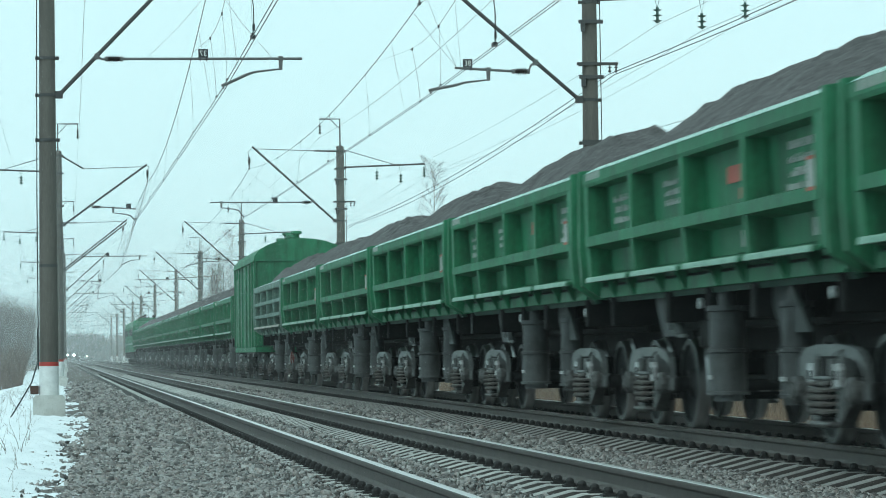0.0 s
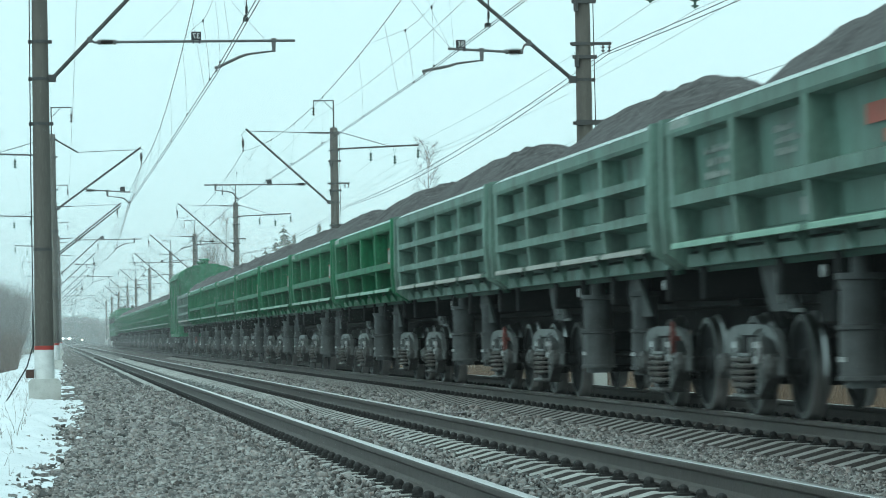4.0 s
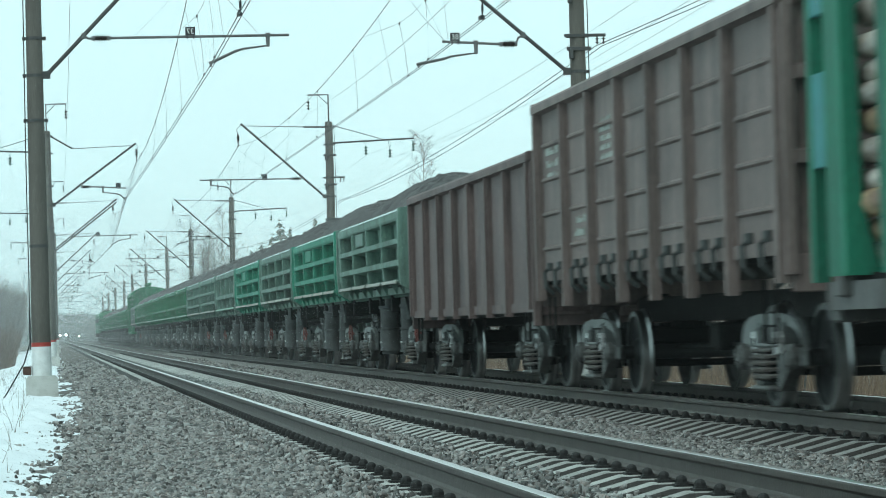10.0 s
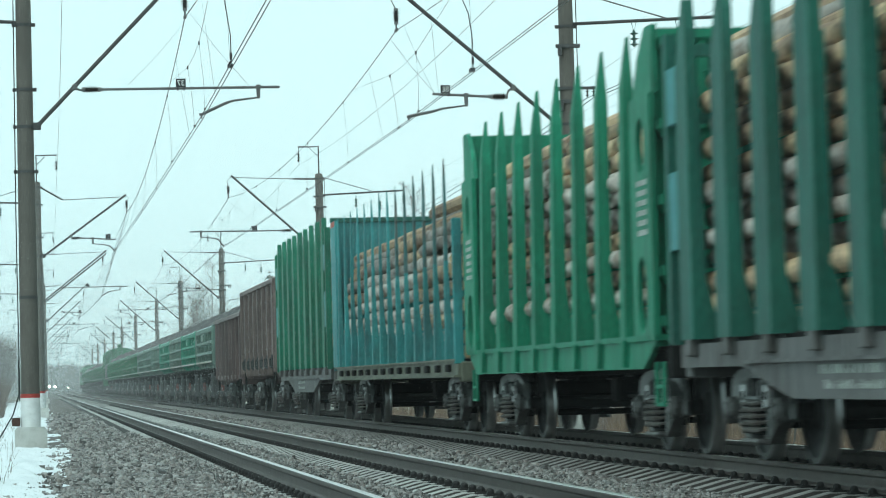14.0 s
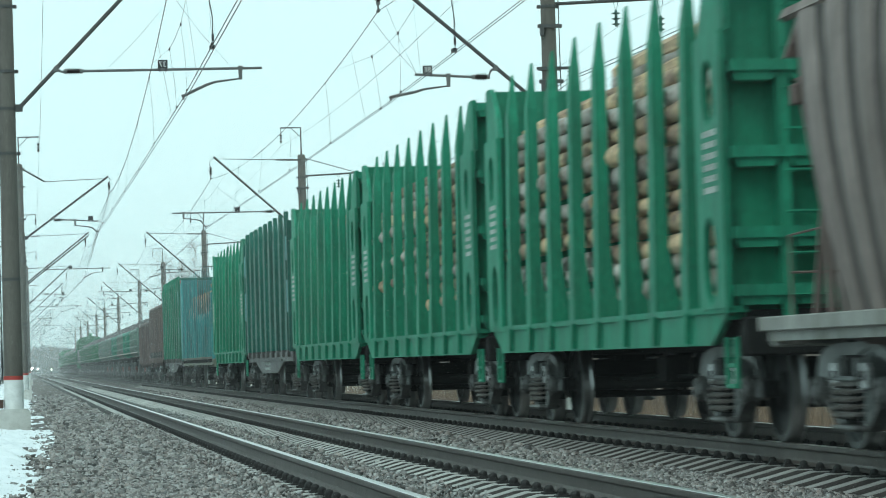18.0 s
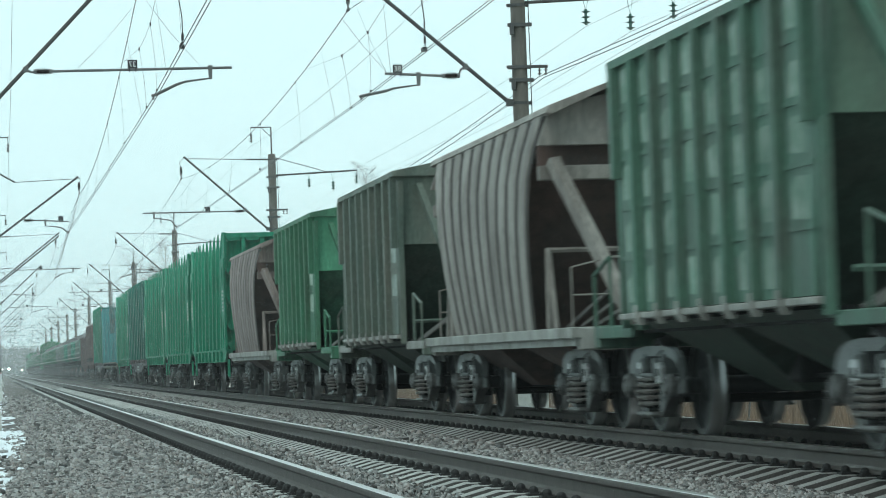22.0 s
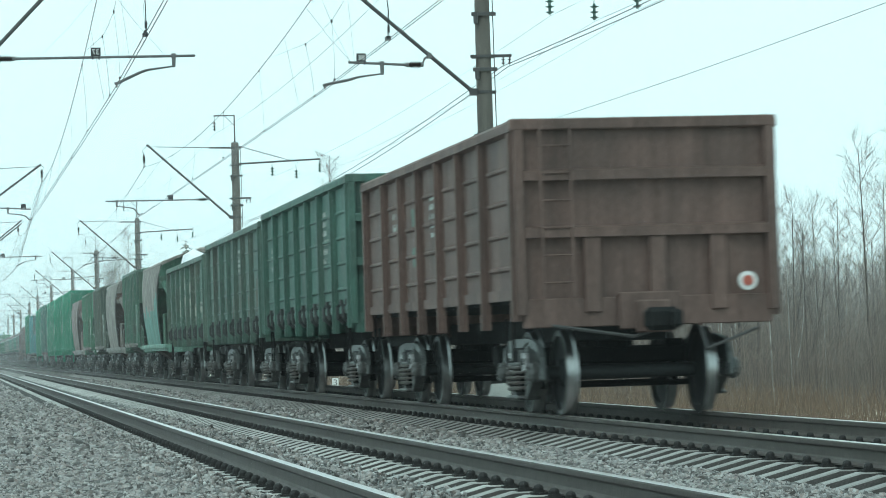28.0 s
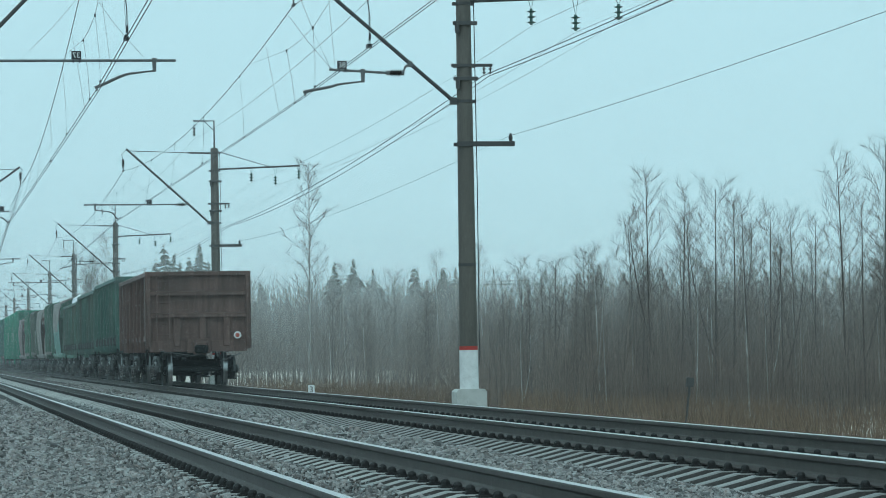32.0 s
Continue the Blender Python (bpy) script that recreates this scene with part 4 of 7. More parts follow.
def gear(w, length, base, front_gap=0.0, rear_gap=None):
    """Bogies, couplers and the centre sill under a wagon whose body runs from y = 0 back to -length."""
    mid = -length / 2
    bogie(w, mid + base / 2)
    bogie(w, mid - base / 2)
    part("coupler", COUPLER, None, w, at=(0, front_gap - 0.1, 0))
    rear = part("coupler", COUPLER, None, w, at=(0, -length - (front_gap if rear_gap is None else rear_gap) + 0.1, 0))
    rear.rotation_euler = (0, 0, math.pi)
    s = Shape()
    s.box(-0.22, 0.22, -length + 0.05, -0.05, 0.82, 1.12, c=0.02)
    s.lathe([(0.0, mid - 0.9), (0.16, mid - 0.86), (0.16, mid + 0.02), (0.0, mid + 0.06)], (0.55, 0, 0.72), "y", 12)
    s.tube([(0.3, mid - base / 2 + 1.2, 0.55), (0.3, mid + base / 2 - 1.2, 0.55)], 0.025, 5)
    s.tube([(-0.35, mid - base / 2 + 1.0, 0.62), (-0.35, mid + base / 2 - 1.0, 0.52)], 0.025, 5)
    s.box(-0.5, -0.2, mid + 0.5, mid + 1.0, 0.5, 0.8, c=0.03)
    part("centre_sill", s, FRAME, w)


def bars(x, rows):
    """Stencilled marks on a side wall: y, z, width, height of each plain bar. A thin coat proud of the plate."""
    s = Shape()
    for y, z, w, h in rows:
        s.box(x - 0.004, x + 0.002, y - w, y, z, z + h)
    return s


def blotches(x, rows, seed=1):
    """Worn patches of paint with a ragged outline: y, z, width, height of each."""
    r = random.Random(seed)
    s = Shape()
    for y, z, w, h in rows:
        pts = []
        for k in range(14):
            a = 2 * math.pi * k / 14
            q = r.uniform(0.72, 1.12)
            pts.append((y - w / 2 + w / 2 * q * max(-0.85, min(0.85, 1.25 * math.cos(a))), z + h / 2 + h / 2 * q * max(-0.9, min(0.9, 1.25 * math.sin(a)))))
        s.prism(pts, x - 0.003, x + 0.002, "x")
    return s


def lettering(x, y, z, n, w, h, seed):
    """Rows of stencilled characters, each a plain bar of its size."""
    r = random.Random(seed)
    out_ = []
    for k in range(n):
        yy, end = y - r.uniform(0, 0.12) * w, y - w * r.uniform(0.62, 1.0)
        while yy > end:
            ww = h * r.uniform(0.45, 0.75)
            if r.random() > 0.16:
                out_.append((yy, z - k * h * 1.7, ww, h * r.choice((1.0, 1.0, 0.8, 0.55))))
            yy -= ww + h * 0.3
    return bars(x, out_)


# ---- train: dump cars ----
def dump_car(color, kind, marks, patch=False):
    """Tipping side wall with posts and rails, tall tipping cylinders below. kind A: two rows of deep bays, B: three rows."""
    L = 11.1
    look_ = {"A": "two rows", "B": "three rows"}[kind]
    w = thing("dump_car", f"{marks} tipping wagon with bays in {look_}", "rail wagon", "dump cars of the train")
    gear(w, L, 7.8, 0.1)
    s = Shape()
    s.box(-0.62, 0.62, -L + 0.2, -0.2, 1.06, 1.40, c=0.02)
    under = part("underframe", s, FRAME, w)
    for y in (-0.5, -3.6, -5.55, -7.5, -L + 0.5):
        part("cross_member", Shape().box(-1.3, 1.3, y - 0.09, y + 0.09, 1.12, 1.44, c=0.015), FRAME, under)
    part("floor", Shape().box(-1.36, 1.36, -L + 0.12, -0.12, 1.44, 1.56), color, w)
    for side in (-1, 1):
        s = Shape()
        # the plate leans out towards the top
        s.prism([(side * 1.20, 1.56), (side * 1.25, 1.56), (side * 1.33, 2.92), (side * 1.27, 2.92)], -L + 0.1, -0.1, "y")
        wall = part("side_wall", s, color, w)
        s = Shape()
        s.prism([(side * 1.30, 2.70), (side * 1.53, 2.70), (side * 1.55, 2.74), (side * 1.55, 2.85), (side * 1.37, 2.94), (side * 1.33, 2.90)], -L + 0.06, -0.06, "y")
        part("top_chord", s, color, wall)
        # thin cap that carries the painted sky sheen of the chord
        part("chord_cap", Shape().prism([(side * 1.556, 2.852), (side * 1.372, 2.946), (side * 1.368, 2.938), (side * 1.545, 2.846)], -L + 0.06, -0.06, "y"), SKYCHORD["grey" if color is DUMP_GREY else "green"], wall)
        rails = [(2.01, 2.15, 1.55)] if kind == "A" else [(2.29, 2.41, 1.55), (1.91, 2.03, 1.55)]
        for z0, z1, xo in rails:
            s = Shape()
            s.prism([(side * 1.24, z0 - 0.03), (side * xo, z0 + 0.01), (side * xo, z1 - 0.02), (side * 1.24, z1 + 0.06)], -L + 0.2, -0.2, "y")
            part("rail", s, color, wall)
        n = 4
        step = (L - 0.5) / n
        for k in range(n + 1):
            y = -0.25 - k * step
            s = Shape()
            wd = 0.075 if 0 < k < n else 0.11
            s.prism([(side * 1.22, 1.60), (side * 1.50, 1.64), (side * 1.535, 2.02), (side * 1.545, 2.71), (side * 1.28, 2.72)], y - wd, y + wd, "y")
            part("post", s, color, wall)
        # slanting bottom flange with gussets, in one length for each bay
        for k in range(n):
            y0, y1 = -0.25 - k * step - 0.1, -0.25 - (k + 1) * step + 0.1
            s = Shape()
            s.prism([(side * 1.22, 1.74), (side * 1.56, 1.65), (side * 1.57, 1.61), (side * 1.22, 1.68)], y1, y0, "y")
            fl = part("flange", s, color, wall)
            part("worn_lip", Shape().prism([(side * 1.562, 1.668), (side * 1.576, 1.655), (side * 1.580, 1.612), (side * 1.566, 1.606)], y1 + 0.03, y0 - 0.03, "y"), LIP[kind], wall)
            for q in (0.3, 0.75):
                yy = y0 + (y1 - y0) * q
                part("gusset", Shape().prism([(side * 1.30, 1.44), (side * 1.38, 1.44), (side * 1.47, 1.61), (side * 1.36, 1.66)], yy - 0.03, yy + 0.03, "y"), color, wall)
        part("skirt", Shape().prism([(side * 1.18, 1.40), (side * 1.25, 1.385), (side * 1.35, 1.57), (side * 1.28, 1.60)], -L + 0.15, -0.15, "y"), SKIRT, wall, "lower skirt in green darkened for shade")
    for y0, y1, tag in ((-0.1, 0.0, 1), (-L, -L + 0.1, -1)):
        s = Shape()
        s.prism([(-1.33, 1.5), (1.33, 1.5), (1.42, 2.86), (-1.42, 2.86)], y0, y1, "y")
        end = part("end_wall", s, color, w)
        e = y1 if tag > 0 else y0
        for sx in (-1, 1):
            s = Shape()
            s.prism([(sx * 1.30, 1.42), (sx * 1.55, 1.58), (sx * 1.58, 2.0), (sx * 1.57, 2.90), (sx * 1.20, 2.94), (sx * 1.30, 2.2)], min(e, e + tag * 0.12), max(e, e + tag * 0.12), "y")
            s.box(min(sx * 0.8, sx * 1.28), max(sx * 0.8, sx * 1.28), min(e, e + tag * 0.10), max(e, e + tag * 0.10), 1.7, 1.95)
            part("corner_plate", s, color, end)
        for z in (1.98, 2.25, 2.75):
            part("end_rib", Shape().box(-1.19, 1.19, min(e, e + tag * 0.08), max(e, e + tag * 0.08), z, z + 0.1, c=0.01), color, end)
    for side in (-1, 1):
        for y, x, k in ((-5.7, 1.14, 1.0), (-8.25, 1.08, 0.8)):
            c = Shape()
            c.lathe([(k * r_, z_) for r_, z_ in [(0.0, 0.34), (0.15, 0.34), (0.15, 0.40), (0.205, 0.40), (0.205, 0.43), (0.185, 0.44), (0.185, 0.80), (0.205, 0.81), (0.205, 0.84), (0.172, 0.85), (0.172, 1.20), (0.20, 1.21), (0.20, 1.26), (0.08, 1.26), (0.08, 1.42), (0.0, 1.42)]], (side * x, y, 0), n=20)
            cyl = part("tipping_cylinder", c, CYLINDER, w, "grey upright tipping cylinder", smooth=True)
            s = Shape()
            s.box(side * (x + 0.178 * k) - 0.012, side * (x + 0.178 * k) + 0.012, y - 0.09, y + 0.03, 0.55, 0.59)
            part("cylinder_plate", s, WORN_GLEAM, cyl)
        for ya, yb in ((-2.2, -3.1), (-7.4, -8.4)):
            s = Shape()
            s.prism([(ya - 0.9, 1.4), (ya, 1.4), (yb + 0.5, 0.98), (yb - 0.55, 0.98)], side * 1.12 - 0.02, side * 1.12 + 0.02, "x")
            part("tipping_lever", s, SLAB, w, "dark grey plate of the tipping gear")
        for y in (-4.7, -9.9):
            s = Shape()
            s.lathe([(0.0, side * 1.16), (0.05, side * 1.16), (0.055, side * 1.20), (0.0, side * 1.21)], (0, y, 1.30), "x", 8)
            part("pivot_pin", s, WORN_GLEAM, w, "worn pivot pin with sky gleam in its colour")
        s = Shape()
        s.tube([(side * 1.18, -3.35, 1.32), (side * 1.18, -3.55, 0.98), (side * 1.18, -3.95, 0.98)], 0.02, 5)
        s.tube([(side * 1.18, -3.05, 1.32), (side * 1.18, -3.2, 1.05)], 0.02, 5)
        part("lock_rod", s, BOGIE, w)
        part("valve_box", Shape().box(side * 1.0 - 0.05, side * 1.0 + 0.05, -4.5, -4.0, 0.86, 1.14, c=0.02), FRAME, w)
    if kind == "A":
        part("stencil", lettering(-1.315, -0.75, 2.5, 3, 1.3, 0.07, 3), MARK, w, "white stencilled lines")
        part("stencil", lettering(-1.315, -3.5, 2.52, 3, 1.2, 0.06, 4), MARK, w, "white stencilled lines")
        part("stencil", lettering(-1.315, -8.9, 2.54, 4, 1.3, 0.07, 5), MARK, w, "white stencilled lines")
        part("red_mark", bars(-1.315, [(-6.6, 2.38, 1.0, 0.16), (-7.1, 2.22, 0.3, 0.1)]), MARKRED, w, "faded red painted mark")
        part("stencil", bars(-1.272, [(-1.2 - 2.65 * k - j, 1.78, 0.26, 0.15) for k in range(1, 4) for j in (0.5, 1.2)]), MARK, w, "white stencilled lines")
        part("sign", bars(-1.55, [(-10.55, 2.1, 0.22, 0.28)]), MARK, w, "small white plate with red edges")
        part("sign_edge", bars(-1.553, [(-10.55, 2.1, 0.22, 0.03), (-10.55, 2.35, 0.22, 0.03)]), MARKRED, w)
        part("stencil", bars(-1.55, [(-0.35 - 0.22 * k, 2.77, 0.14, 0.08) for k in range(4)]), MARK, w, "white stencilled lines")
    if patch:
        s = Shape()
        s.box(-1.545, -1.50, -5.0, -3.6, 2.43, 2.68, c=0.005)
        part("patch_plate", s, color, w, "welded repair plate")
    s = Shape()
    rim = [(-1.16 + 0.05 * math.cos(k * math.pi / 8), -10.15 + 0.17 * math.cos(k * math.pi / 8), 0.74 + 0.17 * math.sin(k * math.pi / 8)) for k in range(17)]
    s.tube(rim, 0.017, 5)
    for k in (0, 3, 6, 8, 11, 14):
        s.tube([(-1.16, -10.15, 0.74), rim[k]], 0.010, 4)
    s.tube([(-1.16, -10.15, 0.74), (-1.05, -10.15, 0.74)], 0.025, 6)
    if kind == "B":
        part("hand_wheel", s, WHEELRED, w, "red hand wheel of the brake")
    return w


def heap(seed):
    """The load above the side walls: a humped bank of broken rock."""
    rng = random.Random(seed)
    L = 11.1
    humps = [(rng.uniform(-9.6, -1.4), rng.uniform(0.25, 0.5), rng.uniform(1.2, 2.2)) for _ in range(4)] + [(-4.2 + rng.uniform(-1, 1), 0.62, 2.6), (-7.6 + rng.uniform(-1, 1), 0.58, 2.4)]
    nx, ny = 24, 130
    v, f = [], []
    off = rng.uniform(0, 50)
    for j in range(ny + 1):
        y = -0.12 - (L - 0.24) * j / ny
        ends = min(1.0, (j / ny) * 5, (1 - j / ny) * 3.4)
        top = 0.12 + sum(h * math.exp(-((y - c) / wd) ** 2) for c, h, wd in humps)
        for i in range(nx + 1):
            u = i / nx * 2 - 1
            across = max(0.0, 1 - abs(u) ** 1.7)
            z = 2.78 + across * (0.10 + ends * min(0.80, top * 0.90)) + 0.07 * noise.noise((u * 4, y * 1.6, off)) + (0.05 * noise.noise((u * 11, y * 6, off)) + 0.05 * noise.noise((u * 23, y * 13, off))) * across
            v.append((u * 1.40, y, z))
    for j in range(ny):
        for i in range(nx):
            a = j * (nx + 1) + i
            f.append((a, a + 1, a + nx + 2, a + nx + 1))
    s = Shape()
    s.add(v, f)
    return s


# ---- train: gondolas ----
def gondola(color, L, z0, z1, base, label, posts=6, hatch=True, ribs=3, tail=False, flat=False):
    w = thing("gondola_wagon", label, "rail wagon", "gondola wagons of the train")
    gear(w, L, base, 0.0)
    floor_z = z0 + (0.05 if flat else 0.32)
    s = Shape()
    s.box(-1.34, 1.34, -L + 0.08, -0.08, floor_z - 0.06, floor_z)
    part("floor", s, FRAME, w)
    edge = 2.05
    ys = [-0.12] + [-edge - (L - 2 * edge) * k / (posts - 1) for k in range(posts)] + [-L + 0.12]
    for side in (-1, 1):
        wall = part("side_wall", Shape().box(min(side * 1.36, side * 1.41), max(side * 1.36, side * 1.41), -L + 0.05, -0.05, floor_z, z1 - 0.08), color, w)
        s = Shape()
        s.prism([(side * 1.33, z1), (side * 1.47, z1 - 0.01), (side * 1.51, z1 - 0.05), (side * 1.51, z1 - 0.14), (side * 1.41, z1 - 0.16), (side * 1.33, z1 - 0.12)], -L - 0.02, 0.02, "y")
        part("top_chord", s, color, wall)
        for k, y in enumerate(ys):
            corner = k in (0, len(ys) - 1)
            wd = 0.10 if corner else 0.085
            s = Shape()
            zb = z0 - 0.02 if not corner else z0 + 0.06
            s.prism([(y - wd, zb), (y + wd, zb), (y + wd, z1 - 0.15), (y - wd, z1 - 0.15)], side * 1.405, side * 1.475, "x")
            s.prism([(y - wd * 0.6, zb), (y + wd * 0.6, zb), (y + wd * 0.6, z1 - 0.15), (y - wd * 0.6, z1 - 0.15)], side * 1.474, side * 1.51, "x")
            part("post", s, color, wall)
        # pressed horizontal ribs in each bay
        for k in range(len(ys) - 1):
            ya, yb = ys[k] - 0.16, ys[k + 1] + 0.16
            if not flat:
                s = Shape()
                for q in range(ribs):
                    z = floor_z + (z1 - 0.2 - floor_z) * (q + 0.9) / (ribs + 0.75)
                    s.prism([(side * 1.408, z - 0.035), (side * 1.44, z - 0.012), (side * 1.44, z + 0.012), (side * 1.408, z + 0.035)], yb, ya, "y")
                part("pressed_rib", s, color, wall)
            if hatch:
                for q in (0.28, 0.72):
                    s = Shape()
                    yy = ya + (yb - ya) * q
                    s.tube([(side * 1.43, yy, floor_z + 0.14), (side * 1.50, yy, floor_z + 0.08), (side * 1.50, yy - 0.05, floor_z - 0.10), (side * 1.40, yy - 0.03, floor_z - 0.18)], 0.03, 5)
                    s.box(min(side * 1.4, side * 1.46), max(side * 1.4, side * 1.46), yy - 0.08, yy + 0.08, floor_z + 0.10, floor_z + 0.2)
                    part("hatch_lock", s, SLAB, wall)
        part("bottom_rail", Shape().box(min(side * 1.40, side * 1.445), max(side * 1.40, side * 1.445), -L + 0.1, -0.1, floor_z - 0.02, floor_z + 0.10), color, wall)
    for tag in (1, -1):
        e = -0.05 if tag > 0 else -L + 0.05
        s = Shape()
        s.box(-1.37, 1.37, min(e, e - tag * 0.06), max(e, e - tag * 0.06), floor_z - 0.2, z1 - 0.06)
        end = part("end_wall", s, color, w)
        s = Shape()
        s.box(-1.50, 1.50, min(e, e + tag * 0.09), max(e, e + tag * 0.09), z1 - 0.13, z1 - 0.005, c=0.01)
        part("top_chord", s, color, end)
        h = z1 - floor_z
        for z in (floor_z + h * 0.36, floor_z + h * 0.68):
            s = Shape()
            s.prism([(e, z - 0.06), (e + tag * 0.12, z - 0.06), (e + tag * 0.12, z + 0.045), (e, z + 0.07)], -1.36, 1.36, "x")
            part("end_rib", s, color, end)
        for x in (-0.62, 0.12, 0.80):
            part("end_post", Shape().box(x - 0.09, x + 0.09, min(e, e + tag * 0.10), max(e, e + tag * 0.10), floor_z - 0.18, floor_z + h * 0.33, c=0.01), color, end)
        for sx in (-1, 1):
            part("corner_post", Shape().box(min(sx * 1.36, sx * 1.46), max(sx * 1.36, sx * 1.46), min(e, e + tag * 0.11), max(e, e + tag * 0.11), floor_z - 0.2, z1 - 0.13, c=0.01), color, end)
        s = Shape()
        s.box(-0.34, 0.34, min(e + tag * 0.06, e + tag * 0.14), max(e + tag * 0.06, e + tag * 0.14), z0 - 0.06, floor_z + 0.03, c=0.015)
        s.box(-0.17, 0.22, min(e + tag * 0.13, e + tag * 0.22), max(e + tag * 0.13, e + tag * 0.22), z0 - 0.10, z0 + 0.26, c=0.02)
        part("coupler_pocket", s, color, end)
        part("end_sill", Shape().box(-1.40, 1.40, min(e, e + tag * 0.06), max(e, e + tag * 0.06), z0 - 0.02, floor_z - 0.02, c=0.01), color, end)
        if tag < 0 or not hatch:
            s = Shape()
            for x in (-1.18, -0.84):
                s.tube([(x, e + tag * 0.13, floor_z), (x, e + tag * 0.13, z1 - 0.1)], 0.018, 5)
            for k in range(6):
                z = floor_z + 0.15 + k * 0.3
                s.tube([(-1.18, e + tag * 0.13, z), (-0.84, e + tag * 0.13, z)], 0.012, 4)
            part("ladder", s, color, end)
    for y in (-0.75, -L + 0.75):
        s = Shape()
        s.tube([(-1.42, y - 0.2, z0 + 0.1), (-1.42, y - 0.2, 0.62), (-1.42, y + 0.2, 0.62), (-1.42, y + 0.2, z0 + 0.1)], 0.018, 5)
        part("footstep", s, FRAME, w)
    return w


# ---- train: timber wagons ----
def log_mesh(seed, length, size=1.0):
    r = random.Random(seed)
    n = 18
    a0, b0, o = r.uniform(0, 6), r.uniform(0.01, 0.035), r.uniform(0, 40)
    pts, rs = [], []
    for i in range(n + 1):
        u = i / n
        pts.append((b0 * math.sin(a0 + 4 * u) + 0.012 * noise.noise((u * 5, o, 0)), -length * u, b0 * math.cos(a0 + 3 * u) + 0.012 * noise.noise((u * 5, o, 9))))
        rs.append((1.0 - 0.14 * u + 0.26 * noise.noise((u * 9, o, 4))))
    s = Shape()
    rad = r.uniform(0.090, 0.128) * size
    s.tube(pts, [q * rad for q in rs], 9, 0, caps=False)
    m = len(s.v)
    s.f += [tuple(range(8, -1, -1)), tuple(range(m - 9, m))]
    s.m += [1, 1]
    return s.mesh("log", [LOG if seed % 2 else LOGGREY, CUT], smooth=True)


LOGS = {}


def log_stack(L, z0, top, half, front, lengths, seed, label, size=1.0):
    """Round timber: the outer rows that show are single logs, those behind them are joined."""
    r = random.Random(seed)
    st = thing("log_stack", label, "timber load", "timber loads of the train")
    inner = Shape()
    y = front
    for ln in lengths:
        for k in range(40):
            z = z0 + 0.10 * size + k * 0.206 * size
            lim = top(y - ln / 2)
            if z > lim:
                break
            key = (round(ln, 1), r.randrange(8), size)
            if key not in LOGS:
                LOGS[key] = log_mesh(len(LOGS) * 7 + key[1], ln, size)
            for side in (-1, 1):
                off = half - 0.11 * size - (0.10, 0.03, 0)[min(k, 2)] + r.uniform(-0.045, 0.025) - (0.04 if k % 2 else 0.0) - (0.10 if z > lim - 0.45 else 0) - (0.12 if z > lim - 0.2 else 0)
                ob = part("log", LOGS[key], None, st, at=(side * off, y + r.uniform(-0.16, 0.12), z + r.uniform(-0.025, 0.025)))
                ob.rotation_euler = (0, r.uniform(0, 6.28), 0)
            across = int((2 * half - 0.5) / 0.21)
            for c in range(across):
                if k % 3 == 0 or z > lim - 0.5:
                    x = -half + 0.36 + c * 0.21
                    zz = z + (0.28 * (1 - (x / half) ** 2) if z > lim - 0.3 else 0)
                    inner.tube([(x, y + r.uniform(-0.08, 0.05), zz), (x + r.uniform(-0.03, 0.03), y - ln + r.uniform(-0.05, 0.08), zz)], [0.115, 0.10], 7)
        y -= ln + 0.08
    ob = part("inner_timber", inner, LOG, st)
    ob["kind"] = "stuff"
    return st


def spike(s, side, y, z0, z1, w0, w1, d, x):
    """A tapering pointed stake, deeper in section towards its foot."""
    rows_ = [(z0, w0, d + 0.15, 0.0), (z0 + 0.25, w0 * 0.95, d + 0.07, 0.0), (z0 + 0.7, w0 * 0.88, d, 0.01), (z1 - 0.55, w1, d - 0.02, 0.04), (z1, 0.012, 0.03, d - 0.03)]
    v = [(side * q, y + yy, z) for z, w, dd, inn in rows_ for yy, q in ((-w, x - inn - dd), (w, x - inn - dd), (w, x - inn), (-w, x - inn))]
    s.add(v, [(4 * i + j, 4 * i + (j + 1) % 4, 4 * i + 4 + (j + 1) % 4, 4 * i + 4 + j) for i in range(4) for j in range(4)] + [(16, 17, 18, 19), (3, 2, 1, 0)])


def plate_with_holes(s, side, y0, y1, zs, x0, x1, holes):
    """An end cheek: outline zs (y, z) in order, with oval openings cut right through, made of strips round each opening."""
    me_y0, me_y1 = min(y0, y1), max(y0, y1)
    levels = sorted({zs[0], zs[1]} | {z for h in holes for z in (h[1] - h[3], h[1] + h[3])})
    for za, zb in zip(levels, levels[1:]):
        h = next((h for h in holes if h[1] - h[3] - 1e-6 <= za and zb <= h[1] + h[3] + 1e-6), None)
        if h is None:
            s.box(min(x0, x1), max(x0, x1), me_y0, me_y1, za, zb)
            continue
        cy, cz, ry, rz = h
        n = 10
        left, right = [], []
        for k in range(n + 1):
            z = za + (zb - za) * k / n
            q = ry * math.sqrt(max(0.0, 1 - ((z - cz) / rz) ** 2))
            left.append((cy - q, z))
            right.append((cy + q, z))
        s.prism([(me_y0, za)] + left + [(me_y0, zb)], x0, x1, "x")
        s.prism([(me_y1, za), (me_y1, zb)] + right[::-1], x0, x1, "x")


